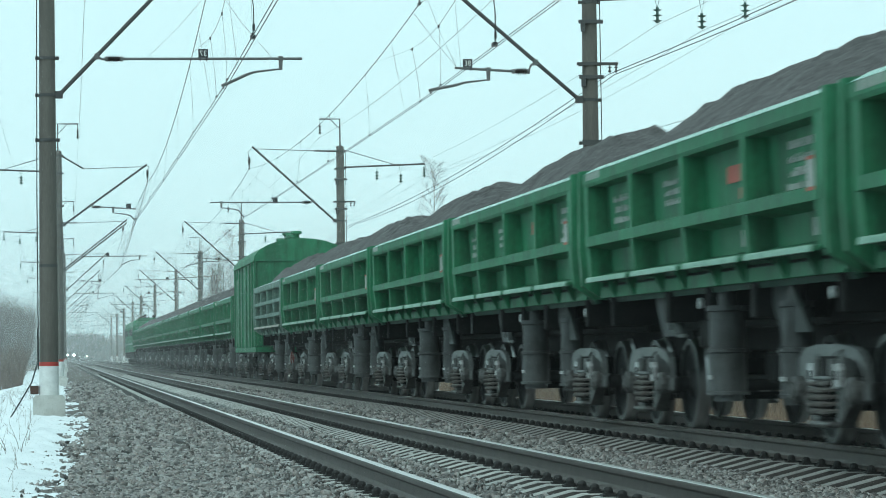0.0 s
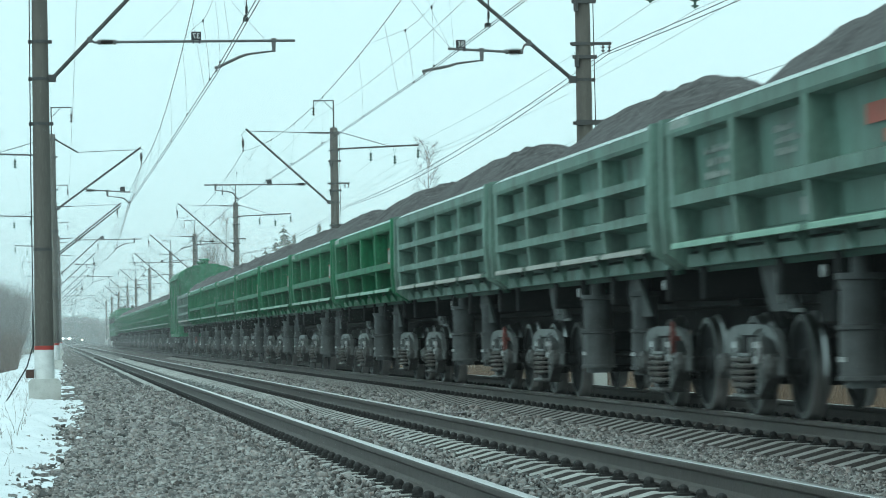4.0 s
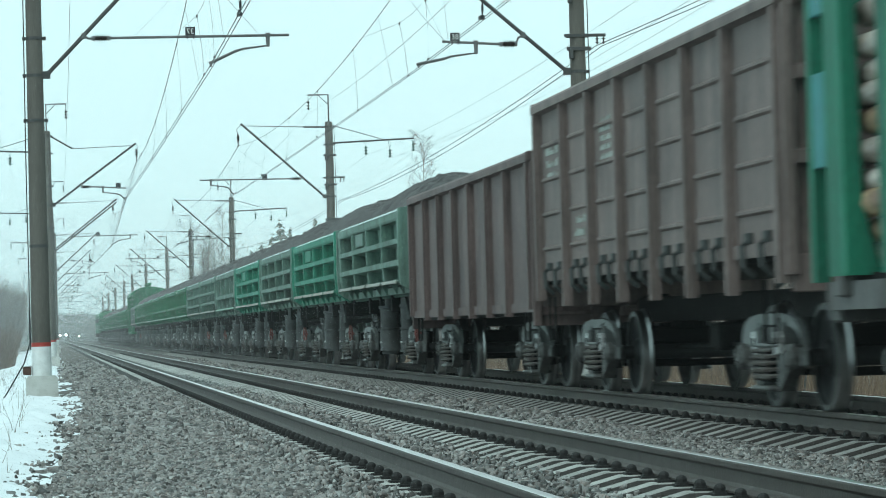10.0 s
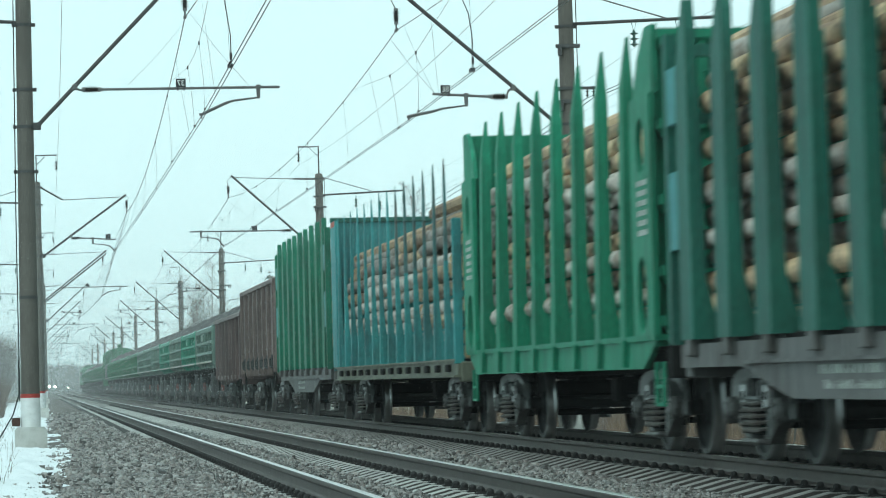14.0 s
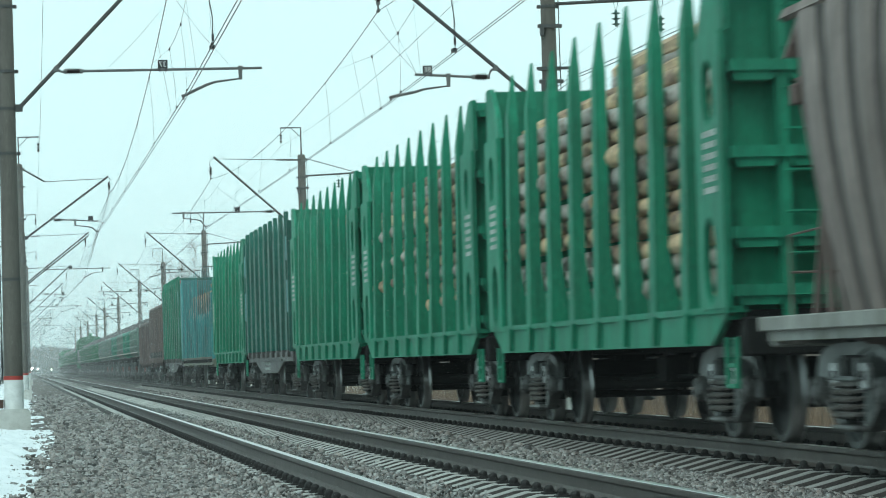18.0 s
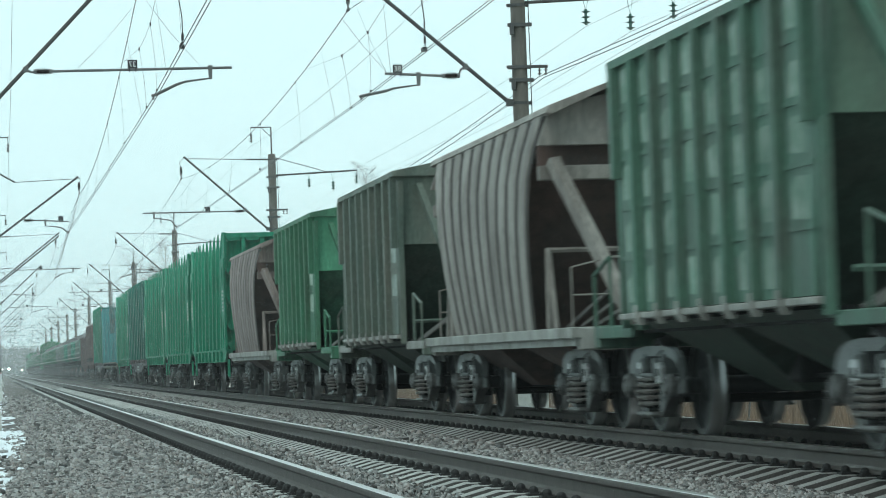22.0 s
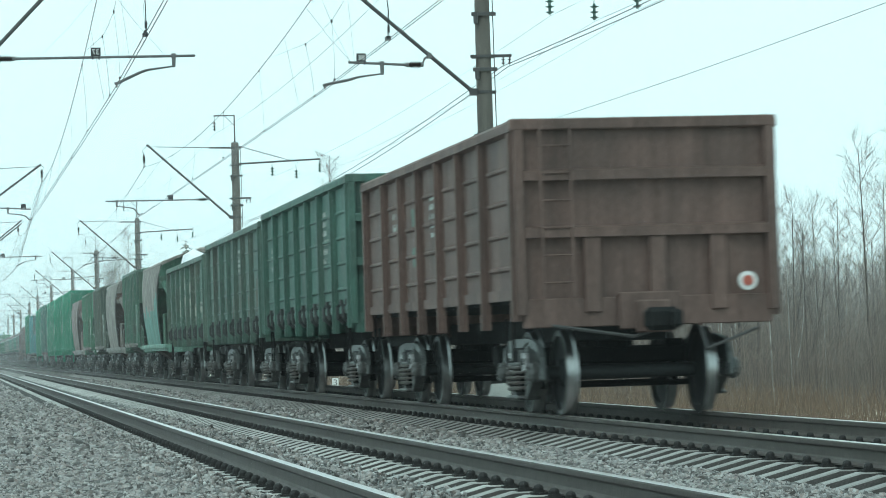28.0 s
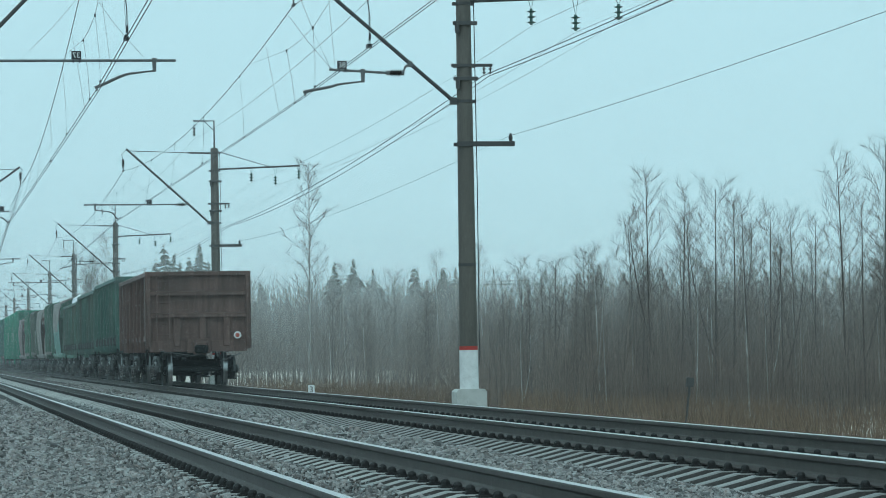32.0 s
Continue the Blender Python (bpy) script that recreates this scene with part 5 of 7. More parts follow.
def timber_wagon(color, label, marks=True):
    """Platform with tall pointed stakes, end walls and wide end cheeks with oval openings."""
    L = 13.6
    w = thing("timber_wagon", label, "rail wagon", "timber wagons of the train")
    gear(w, L, 10.0, 0.0)
    part("deck", Shape().box(-1.30, 1.30, -L + 0.1, -0.1, 1.08, 1.18), FRAME, w)
    for side in (-1, 1):
        s = Shape()
        s.prism([(-0.15, 1.18), (-0.9, 0.88), (-L + 0.9, 0.88), (-L + 0.15, 1.18)], side * 1.40, side * 1.46, "x")
        s.box(min(side * 1.30, side * 1.49), max(side * 1.30, side * 1.49), -L + 0.12, -0.12, 1.16, 1.22)
        sill = part("side_sill", s, color, w)
        n = 8
        for k in range(n):
            y = -1.75 - (L - 3.5) * k / (n - 1)
            s = Shape()
            spike(s, side, y, 1.2, 4.36, 0.155, 0.10, 0.14, 1.50)
            part("stake", s, color, w)
            s = Shape()
            s.prism([(y - 0.12, 1.18), (y + 0.12, 1.18), (y + 0.05, 0.90), (y - 0.05, 0.90)], side * 1.455, side * 1.52, "x")
            part("stake_foot", s, color, sill)
        for tag in (1, -1):
            e = 0.0 if tag > 0 else -L
            y0, y1 = e - tag * 0.1, e - tag * 1.12
            s = Shape()
            mid = (y0 + y1) / 2
            plate_with_holes(s, side, y0, y1, (1.2, 3.62), side * 1.44, side * 1.50, [(mid, 3.12, 0.2, 0.30), (mid - tag * 0.06, 1.62, 0.24, 0.40)])
            s.prism([(y0, 3.62), (y1, 3.62), (y1 + tag * 0.25, 4.0), (y0 - tag * 0.35, 4.30), (y0, 4.30)], side * 1.40, side * 1.46, "x")
            part("end_cheek", s.mesh("end_cheek", color, weld=True), None, w)
            if marks and side < 0:
                part("stencil", bars(-1.50, [(max(y0, y1) - 0.32, 2.72 - 0.10 * k, 0.48, 0.055) for k in range(6)]), MARK, w, "white stencilled lines")
    for tag in (1, -1):
        e = 0.0 if tag > 0 else -L
        s = Shape()
        a, b = e - tag * 0.32, e - tag * 0.26
        s.box(-1.44, 1.44, min(a, b), max(a, b), 1.1, 4.28)
        end = part("end_wall", s, color, w)
        for x in (-0.95, -0.45, 0.45, 0.95):
            part("end_post", Shape().box(x - 0.05, x + 0.05, min(b, e - tag * 0.04), max(b, e - tag * 0.04), 1.0, 4.25), color, end)
        for z in (1.35, 1.85, 2.55, 3.3, 4.2):
            s = Shape()
            s.box(-1.42, 1.42, min(b, e), max(b, e), z - 0.05, z + 0.05)
            for x in (-1.2, -0.7, 0.7, 1.2):
                s.prism([(x - 0.2, z - 0.05), (x + 0.2, z - 0.05), (x + 0.16, z - 0.13), (x - 0.16, z - 0.13)], min(b, e - tag * 0.03), max(b, e - tag * 0.03), "y")
            part("end_rail", s, color, end)
        for k in range(8):
            s = Shape()
            s.tube([(-0.95, e, 1.3 + k * 0.36), (-0.45, e, 1.3 + k * 0.36)], 0.014, 4)
            part("rung", s, color, end)
        part("end_beam", Shape().box(-1.35, 1.35, min(e - tag * 0.3, e), max(e - tag * 0.3, e), 0.78, 1.12, c=0.02), FRAME, w)
    for y in (-0.35, -L + 0.35):
        s = Shape()
        s.box(-1.42, -1.39, y - 0.17, y + 0.17, 0.50, 0.54, c=0.008)
        s.box(-1.42, -1.39, y - 0.17, y + 0.17, 0.68, 0.72, c=0.008)
        s.box(-1.42, -1.38, y - 0.2, y - 0.13, 0.5, 0.95, c=0.008)
        s.box(-1.42, -1.38, y + 0.13, y + 0.2, 0.5, 0.95, c=0.008)
        part("footstep", s, color, w)
    s = Shape()
    s.tube([(-0.5, -L - 0.08, 1.05), (-0.52, -L - 0.16, 0.9), (-0.50, -L - 0.22, 0.72), (-0.46, -L - 0.2, 0.56)], 0.035, 6)
    part("hose", s, HOSE, w, "faded red brake hose")
    return w


def old_timber_wagon(color, label):
    """Flat wagon with a fish-bellied sill, broad dark stakes cut slantwise at the top, and panelled end corners."""
    L = 13.7
    w = thing("timber_wagon", label, "rail wagon", "timber wagons of the train")
    gear(w, L, 9.7, 0.0)
    part("deck", Shape().box(-1.30, 1.30, -L + 0.1, -0.1, 1.04, 1.16), FRAME, w)
    mid = -L / 2
    for side in (-1, 1):
        s = Shape()
        s.prism([(-0.15, 1.10), (-0.15, 0.88), (-2.6, 0.88), (-4.4, 0.60), (-L + 4.4, 0.60), (-L + 2.6, 0.88), (-L + 0.15, 0.88), (-L + 0.15, 1.10)], side * 1.36, side * 1.42, "x")
        s.box(min(side * 1.34, side * 1.47), max(side * 1.34, side * 1.47), -L + 2.8, -2.8, 0.90, 0.93)
        sill = part("side_sill", s, GREY_SILL, w, "grey fish-bellied side sill")
        for k in range(9):
            y = -0.8 - (L - 1.6) * k / 8
            s = Shape()
            wd = 0.27
            xo, xi = side * 1.50, side * 1.40
            s.prism([(y - wd, 1.14), (y + wd, 1.14), (y + wd * 0.9, 3.66), (y - wd * 0.45, 4.33), (y - wd * 0.66, 4.33), (y - wd * 0.92, 4.05)], xi, xo, "x")
            s.prism([(side * 1.40, 1.14), (side * 1.22, 1.14), (side * 1.36, 1.7), (side * 1.38, 3.5), (side * 1.40, 3.5)], y - wd, y - wd + 0.02, "y")
            part("stake", s, color, w)
            s = Shape()
            s.box(min(side * 1.40, side * 1.50), max(side * 1.40, side * 1.50), y - 0.10, y + 0.10, 0.98, 1.15, c=0.015)
            part("stake_pocket", s, GREY_SILL, sill)
        for tag in (1, -1):
            e = 0.0 if tag > 0 else -L
            for za, zb, dz in ((1.18, 1.9, 0), (2.0, 2.75, 1), (2.95, 3.1, 0), (3.2, 3.75, 1)):
                if dz:
                    s = Shape()
                    s.box(min(side * 1.43, side * 1.495), max(side * 1.43, side * 1.495), min(e - tag * 0.12, e - tag * 0.78), max(e - tag * 0.12, e - tag * 0.78), za, zb, c=0.01)
                    part("corner_panel", s, TIMBER_BLUE, w, "lighter blue-green panel")
            s = Shape()
            s.box(min(side * 1.38, side * 1.50), max(side * 1.38, side * 1.50), min(e, e - tag * 0.14), max(e, e - tag * 0.14), 1.1, 4.1)
            part("corner_post", s, color, w)
    for tag in (1, -1):
        e = 0.0 if tag > 0 else -L
        s = Shape()
        for z in (1.25, 1.9, 2.6, 3.3, 3.95):
            s.box(-1.4, 1.4, min(e, e - tag * 0.1), max(e, e - tag * 0.1), z - 0.06, z + 0.06)
        for x in (-0.7, 0, 0.7):
            s.box(x - 0.06, x + 0.06, min(e - tag * 0.02, e - tag * 0.1), max(e - tag * 0.02, e - tag * 0.1), 1.1, 3.95)
        part("end_frame", s, color, w)
        part("end_beam", Shape().box(-1.35, 1.35, min(e - tag * 0.3, e), max(e - tag * 0.3, e), 0.78, 1.10, c=0.02), GREY_SILL, w)
    part("stencil", lettering(-1.42, -5.2, 0.80, 2, 2.6, 0.07, 9), MARK, w, "white stencilled lines")
    return w


def blue_timber_wagon():
    """Long flat wagon with an olive sill, slender turquoise stakes and a solid end wall."""
    L = 18.4
    w = thing("timber_wagon", "long flat wagon with slim turquoise stakes and an olive sill", "rail wagon", "timber wagons of the train")
    gear(w, L, 13.6, 0.0)
    part("deck", Shape().box(-1.33, 1.33, -L + 0.1, -0.1, 1.02, 1.12), FRAME, w)
    for side in (-1, 1):
        s = Shape()
        s.box(min(side * 1.37, side * 1.43), max(side * 1.37, side * 1.43), -L + 0.05, -0.05, 0.86, 1.10)
        s.box(min(side * 1.37, side * 1.48), max(side * 1.37, side * 1.48), -L + 0.05, -0.05, 0.85, 0.88)
        s.box(min(side * 1.37, side * 1.48), max(side * 1.37, side * 1.48), -L + 0.05, -0.05, 1.09, 1.12)
        sill = part("side_sill", s, OLIVE_SILL, w, "olive side sill")
        for k in range(14):
            y = -1.3 - (L - 2.2) * k / 13
            s = Shape()
            xo, xi = side * 1.50, side * 1.41
            rows_ = [(1.12, 0.085, 1.20), (1.24, 0.083, 1.24), (1.36, 0.080, 1.31), (1.55, 0.077, 1.365), (1.85, 0.074, 1.40), (2.6, 0.065, 1.43), (3.85, 0.055, 1.44), (4.14, 0.01, 1.455)]
            s.add([(side * q, y + yy, z) for z, yy_, qa in rows_ for yy, q in ((-yy_, qa), (yy_, qa), (yy_, 1.50 - (z - 1.12) * 0.011), (-yy_, 1.50 - (z - 1.12) * 0.011))],
                  [(4 * i + j, 4 * i + (j + 1) % 4, 4 * i + 4 + (j + 1) % 4, 4 * i + 4 + j) for i in range(7) for j in range(4)] + [(28, 29, 30, 31), (3, 2, 1, 0)])
            s.m = [1 if min(s.v[q][2] for q in fc) > 2.5 and k > 7 else 0 for fc in s.f]
            part("stake", s, [TIMBER_BLUE, RUSTBLUE], w)
            part("stake_pocket", Shape().box(min(side * 1.43, side * 1.49), max(side * 1.43, side * 1.49), y - 0.16, y + 0.16, 0.93, 1.04, c=0.012), FRAME, sill)
    for tag in (1, -1):
        e = 0.0 if tag > 0 else -L
        s = Shape()
        if tag < 0:
            for x in (-1.40, -0.5, 0.5, 1.40):
                part("end_stake", Shape().box(x - 0.07, x + 0.07, -L + 0.04, -L + 0.14, 1.05, 3.2, c=0.01), TIMBER_BLUE, w)
            part("end_beam", Shape().box(-1.38, 1.38, -L, -L + 0.3, 0.78, 1.08, c=0.02), OLIVE_SILL, w)
            continue
        s.box(-1.48, 1.48, min(e - tag * 0.12, e - tag * 0.04), max(e - tag * 0.12, e - tag * 0.04), 1.05, 4.18)
        end = part("end_wall", s, TIMBER_BLUE, w)
        part("end_cap", Shape().box(-1.5, 1.5, min(e - tag * 0.18, e + tag * 0.02), max(e - tag * 0.18, e + tag * 0.02), 4.12, 4.22, c=0.01), TIMBER_DARK, end)
        for side in (-1, 1):
            s = Shape()
            s.box(min(side * 1.42, side * 1.495), max(side * 1.42, side * 1.495), min(e - tag * 0.05, e - tag * (0.95 if tag > 0 else 0.25)), max(e - tag * 0.05, e - tag * (0.95 if tag > 0 else 0.25)), 1.12, 4.12)
            part("end_cheek", s, TIMBER_BLUE, w)
            if tag > 0:
                s = Shape()
                s.box(min(side * 1.493, side * 1.498), max(side * 1.493, side * 1.498), -0.85, -0.1, 4.0, 4.11)
                part("red_stripe", s, MARKRED, w, "faded red stripe")
        part("end_beam", Shape().box(-1.38, 1.38, min(e - tag * 0.3, e), max(e - tag * 0.3, e), 0.78, 1.08, c=0.02), OLIVE_SILL, w)
    return w


# ---- train: hoppers ----
def grain_hopper(color, sill, label, band=None, inner=None):
    inner = inner or INSIDE
    end_paint = HOP_GREEN if band else color
    """Covered hopper with bulging sides of vertical corrugation, an overhanging roof and open end platforms."""
    L = 10.9
    w = thing("grain_hopper", label, "rail wagon", "hopper wagons of the train")
    gear(w, L, 7.9, 0.0)
    mid = -L / 2
    # section: half width against height
    sec = [(1.10, 1.42), (1.45, 1.47), (1.9, 1.52), (2.35, 1.55), (2.8, 1.55), (3.15, 1.51), (3.5, 1.44)]

    def half_at(z):
        return float(np.interp(z, [a for a, _ in sec], [b for _, b in sec]))

    def ends_at(z):
        return float(np.interp(z, [1.1, 2.0, 2.9, 3.5], [2.95, 3.25, 3.62, 4.15]))

    def slope_at(z):
        return float(np.interp(z, [1.1, 2.9, 3.5], [1.9, 3.45, 4.1]))

    for side in (-1, 1):
        # pressed sheet: broad round flutes with narrow dark grooves between them
        nz, ridges = 14, 10
        cols = [(0.0, 0.0), (0.15, 0.022), (0.29, 0.038), (0.5, 0.044), (0.71, 0.038), (0.85, 0.022)]
        us = [((k + a) / ridges * 2 - 1, d) for k in range(ridges) for a, d in cols] + [(1.0, 0.0)]
        ny = len(us) - 1
        v, f = [], []
        for i in range(nz + 1):
            z = 1.1 + 2.4 * i / nz
            hl = ends_at(z)
            for u, d in us:
                v.append((side * (half_at(z) + d), mid + u * hl, z))
        for i in range(nz):
            for j in range(ny):
                a = i * (ny + 1) + j
                f.append((a, a + 1, a + ny + 2, a + ny + 1))
        s = Shape()
        s.add(v, f)
        # groove faces take the dark colour that holds their shade
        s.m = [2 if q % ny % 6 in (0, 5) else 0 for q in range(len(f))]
        if band:
            r = random.Random(9)
            tops = [r.choice((5, 6, 6, 7)) for _ in range(ridges)]
            tops[0], tops[1] = 9, 8
            for q in range(len(f)):
                if s.m[q] == 0 and q // ny < tops[q % ny // 6]:
                    s.m[q] = 1
        part("side_sheet", s, [color, band or color, GRIME_SHADE], w, smooth=False)
    s = Shape()
    prof = [(-1.50, 3.46), (-1.46, 3.54), (-0.8, 3.78), (0, 3.86), (0.8, 3.78), (1.46, 3.54), (1.50, 3.46), (1.44, 3.44), (0.8, 3.72), (0, 3.80), (-0.8, 3.72), (-1.44, 3.44)]
    s.prism(prof, mid - 4.45, mid + 4.45, "y")
    roof = part("roof", s, color, w)
    for y in (mid - 3, mid - 1, mid + 1, mid + 3):
        part("roof_hatch", Shape().lathe([(0.30, 3.80), (0.30, 3.92), (0.24, 3.97), (0.0, 3.98)], (0, y, 0), n=14), color, roof)
    for tag in (1, -1):
        e = mid + tag * 4.1
        s = Shape()
        s.prism([(-1.42, 3.45), (1.42, 3.45), (1.42, 3.56), (0, 3.8), (-1.42, 3.56)], min(e, e + tag * 0.06), max(e, e + tag * 0.06), "y")
        s.prism([(-1.55, 3.12), (1.55, 3.12), (1.42, 3.46), (-1.42, 3.46)], min(e - tag * 0.04, e + tag * 0.05), max(e - tag * 0.04, e + tag * 0.05), "y")
        part("end_top", s, end_paint, w)
        part("end_beam", Shape().box(-1.53, 1.53, min(e - tag * 0.16, e - tag * 0.04), max(e - tag * 0.16, e - tag * 0.04), 2.74, 2.90, c=0.01), end_paint, w)
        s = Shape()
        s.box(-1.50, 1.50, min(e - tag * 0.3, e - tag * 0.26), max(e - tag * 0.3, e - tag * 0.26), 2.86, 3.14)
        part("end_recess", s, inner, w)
        s = Shape()
        for sx in (-1, 1):
            s.tube([(sx * 1.36, e + tag * 0.75, 1.1), (sx * 1.36, e + tag * 0.75, 1.75), (sx * 0.9, e + tag * 0.75, 1.85), (sx * 0.2, e + tag * 0.75, 1.85)], 0.013, 5)
            s.tube([(sx * 1.36, e + tag * 0.75, 1.45), (sx * 0.2, e + tag * 0.75, 1.45)], 0.011, 5)
        part("handrail", s, end_paint, w)
        s = Shape()
        s.box(-1.3, 1.3, min(e - tag * 0.2, e + tag * 1.2), max(e - tag * 0.2, e + tag * 1.2), 1.06, 1.10)
        part("end_platform", s, sill, w)
        s = Shape()
        prev = None
        for z in (2.96, 2.6, 2.2, 1.8, 1.45, 1.08):
            here = [(sx * (half_at(z) - 0.005), mid + tag * (slope_at(z) - 0.03), z) for sx in (-1, 1)]
            if prev:
                s.add(prev + here, [(0, 1, 3, 2)])
            prev = here
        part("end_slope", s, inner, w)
        end = part("end_frame", Shape().box(-1.4, 1.4, min(mid + tag * L / 2, mid + tag * (L / 2 - 0.25)), max(mid + tag * L / 2, mid + tag * (L / 2 - 0.25)), 0.85, 1.1, c=0.02), sill, w)
        for sx in (-1, 1):
            s = Shape()
            s.tube([(sx * 1.38, e, 2.95), (sx * 0.75, mid + tag * (L / 2 - 0.2), 1.1)], 0.095, 4)
            part("strut", s, end_paint, w)
            s = Shape()
            s.tube([(sx * 1.38, mid + tag * 3.55, 1.1), (sx * 1.38, mid + tag * 3.62, 2.0)], 0.035, 5)
            s.tube([(sx * 1.38, mid + tag * 4.0, 1.1), (sx * 1.38, mid + tag * 3.64, 2.0)], 0.035, 5)
            part("stay", s, end_paint, w)
        s = Shape()
        s.tube([(-1.38, mid + tag * 3.6, 1.98), (1.38, mid + tag * 3.6, 1.98)], 0.03, 5)
        part("cross_bar", s, end_paint, w)
        s = Shape()
        for x in (0.55, 0.95):
            s.tube([(x, e + tag * 0.25, 1.1), (x, e + tag * 0.12, 3.75)], 0.018, 4)
        for k in range(7):
            s.tube([(0.55, e + tag * 0.23, 1.4 + 0.33 * k), (0.95, e + tag * 0.23, 1.4 + 0.33 * k)], 0.012, 4)
        part("ladder", s, color, end)
        s = Shape()
        for k in range(3):
            s.tube([(-1.1 + 0.12 * k, mid + tag * (3.2 + 0.2 * k), 1.12), (-0.6 + 0.1 * k, mid + tag * (4.6 + 0.15 * k), 1.75 - 0.1 * k)], 0.025, 5)
        part("pipework", s, TANK, w)
    for side in (-1, 1):
        s = Shape()
        s.box(min(side * 1.36, side * 1.50), max(side * 1.36, side * 1.50), -L, 0.0, 0.98, 1.10, c=0.01)
        s.box(min(side * 1.36, side * 1.44), max(side * 1.36, side * 1.44), -L + 0.1, -0.1, 0.90, 0.98)
        part("side_sill", s, sill, w)
        for y in (-3.2, -L + 3.2):
            s = Shape()
            s.add([(side * 1.3, y - 1.5, 0.98), (side * 1.3, y + 1.5, 0.98), (side * 0.5, y + 0.35, 0.42), (side * 0.5, y - 0.35, 0.42), (side * 0.2, y - 1.5, 0.98), (side * 0.2, y + 1.5, 0.98), (side * 0.2, y + 0.35, 0.42), (side * 0.2, y - 0.35, 0.42)],
                  [(0, 1, 2, 3), (4, 5, 6, 7), (0, 3, 7, 4), (1, 2, 6, 5), (2, 3, 7, 6), (0, 1, 5, 4)])
            part("outlet_chute", s, INSIDE, w)
    return w


def cement_hopper(color, label, band=None, inner=None, low_band=None, end_paint=None):
    inner = inner or INSIDE
    end_paint = end_paint or color
    """Covered hopper with straight ribbed side walls, sloping ends held by slanting struts, and an air tank."""
    H = 7.2                      # the side wall's length; the platforms reach 1.85 beyond it
    w = thing("cement_hopper", label, "rail wagon", "hopper wagons of the train")
    P = 1.85
    gear(w, H, 7.6, P)
    mid = -H / 2
    for side in (-1, 1):
        s = Shape()
        s.prism([(0.0, 3.60), (0.0, 2.55), (-0.22, 1.2), (-H + 0.22, 1.2), (-H, 2.55), (-H, 3.60)], side * 1.40, side * 1.44, "x")
        wall = part("side_wall", s, [color], w)
        for k in range(9):
            y = -0.12 - (H - 0.24) * k / 8
            lo = 1.2 if 0 < k < 8 else 2.5
            s = Shape()
            s.prism([(y - 0.075, lo), (y + 0.075, lo), (y + 0.075, 3.58), (y - 0.075, 3.58)], side * 1.435, side * 1.53, "x")
            part("rib", s, color, wall)
            if 0 < k < 8:
                s = Shape()
                s.prism([(side * 1.44, 1.26), (side * 1.533, 1.26), (side * 1.54, 1.14), (side * 1.50, 1.07), (side * 1.44, 1.07)], y - 0.06, y + 0.06, "y")
                part("rib_foot", s, SILL_PALE, wall, "pale worn foot of a rib")
        for z in (1.72, 2.2, 2.68, 3.16):
            s = Shape()
            s.box(min(side * 1.438, side * 1.452), max(side * 1.438, side * 1.452), -H + 0.1, -0.1, z - 0.02, z + 0.02)
            part("seam", s, color, wall)
        s = Shape()
        s.box(min(side * 1.38, side * 1.50), max(side * 1.38, side * 1.50), -H + 0.05, -0.05, 1.13, 1.19, c=0.01)
        part("side_sill", s, SILL_PALE, w, "pale dusty lower edge")
        for ya, yb in ((-H - P, -H - 0.02), (0.02, P)):
            s = Shape()
            s.box(min(side * 1.30, side * 1.36), max(side * 1.30, side * 1.36), ya, yb, 0.96, 1.08, c=0.01)
            part("platform_sill", s, SILL_PALE if low_band else color, w)
        s = Shape()
        s.box(min(side * 1.16, side * 1.24), max(side * 1.16, side * 1.24), -H, 0, 1.0, 1.12)
        part("inner_sill", s, FRAME, w)
        if band:
            r = random.Random(4)
            for k in range(8):
                ya, yb = -0.2 - (H - 0.24) * k / 8, -0.06 - (H - 0.24) * (k + 1) / 8
                for z in (1.26, 1.76, 2.24, 2.72, 3.2):
                    if side < 0 and r.random() < 0.93:
                        hgt, z_, wq = r.uniform(0.27, 0.40), z + r.uniform(0, 0.04), r.uniform(0.26, 0.35)
                        ym, q = (ya + yb) / 2, r.uniform(-0.05, 0.05)
                        pts = [(ym - wq + r.uniform(0, 0.05), z_), (ym + wq - r.uniform(0, 0.05), z_ + r.uniform(0, 0.03)), (ym + wq, z_ + hgt - r.uniform(0, 0.08)), (ym + 0.1 + q, z_ + hgt), (ym - wq, z_ + hgt - r.uniform(0, 0.1))]
                        part("worn_patch", Shape().prism(pts, side * 1.438, side * 1.444, "x"), low_band if low_band and z < 1.5 and k in (2, 3, 4, 5) else band, wall, "bare worn patch of paint")
    s = Shape()
    s.prism([(-1.50, 3.58), (-1.50, 3.66), (-0.75, 3.80), (0, 3.84), (0.75, 3.80), (1.50, 3.66), (1.50, 3.58)], -H - 0.12, 0.12, "y")
    roof = part("roof", s, color, w)
    for y in (mid - 2.3, mid - 0.8, mid + 0.8, mid + 2.3):
        part("roof_hatch", Shape().lathe([(0.32, 3.80), (0.32, 3.93), (0.2, 3.99), (0.0, 4.0)], (0, y, 0), n=14), color, roof)
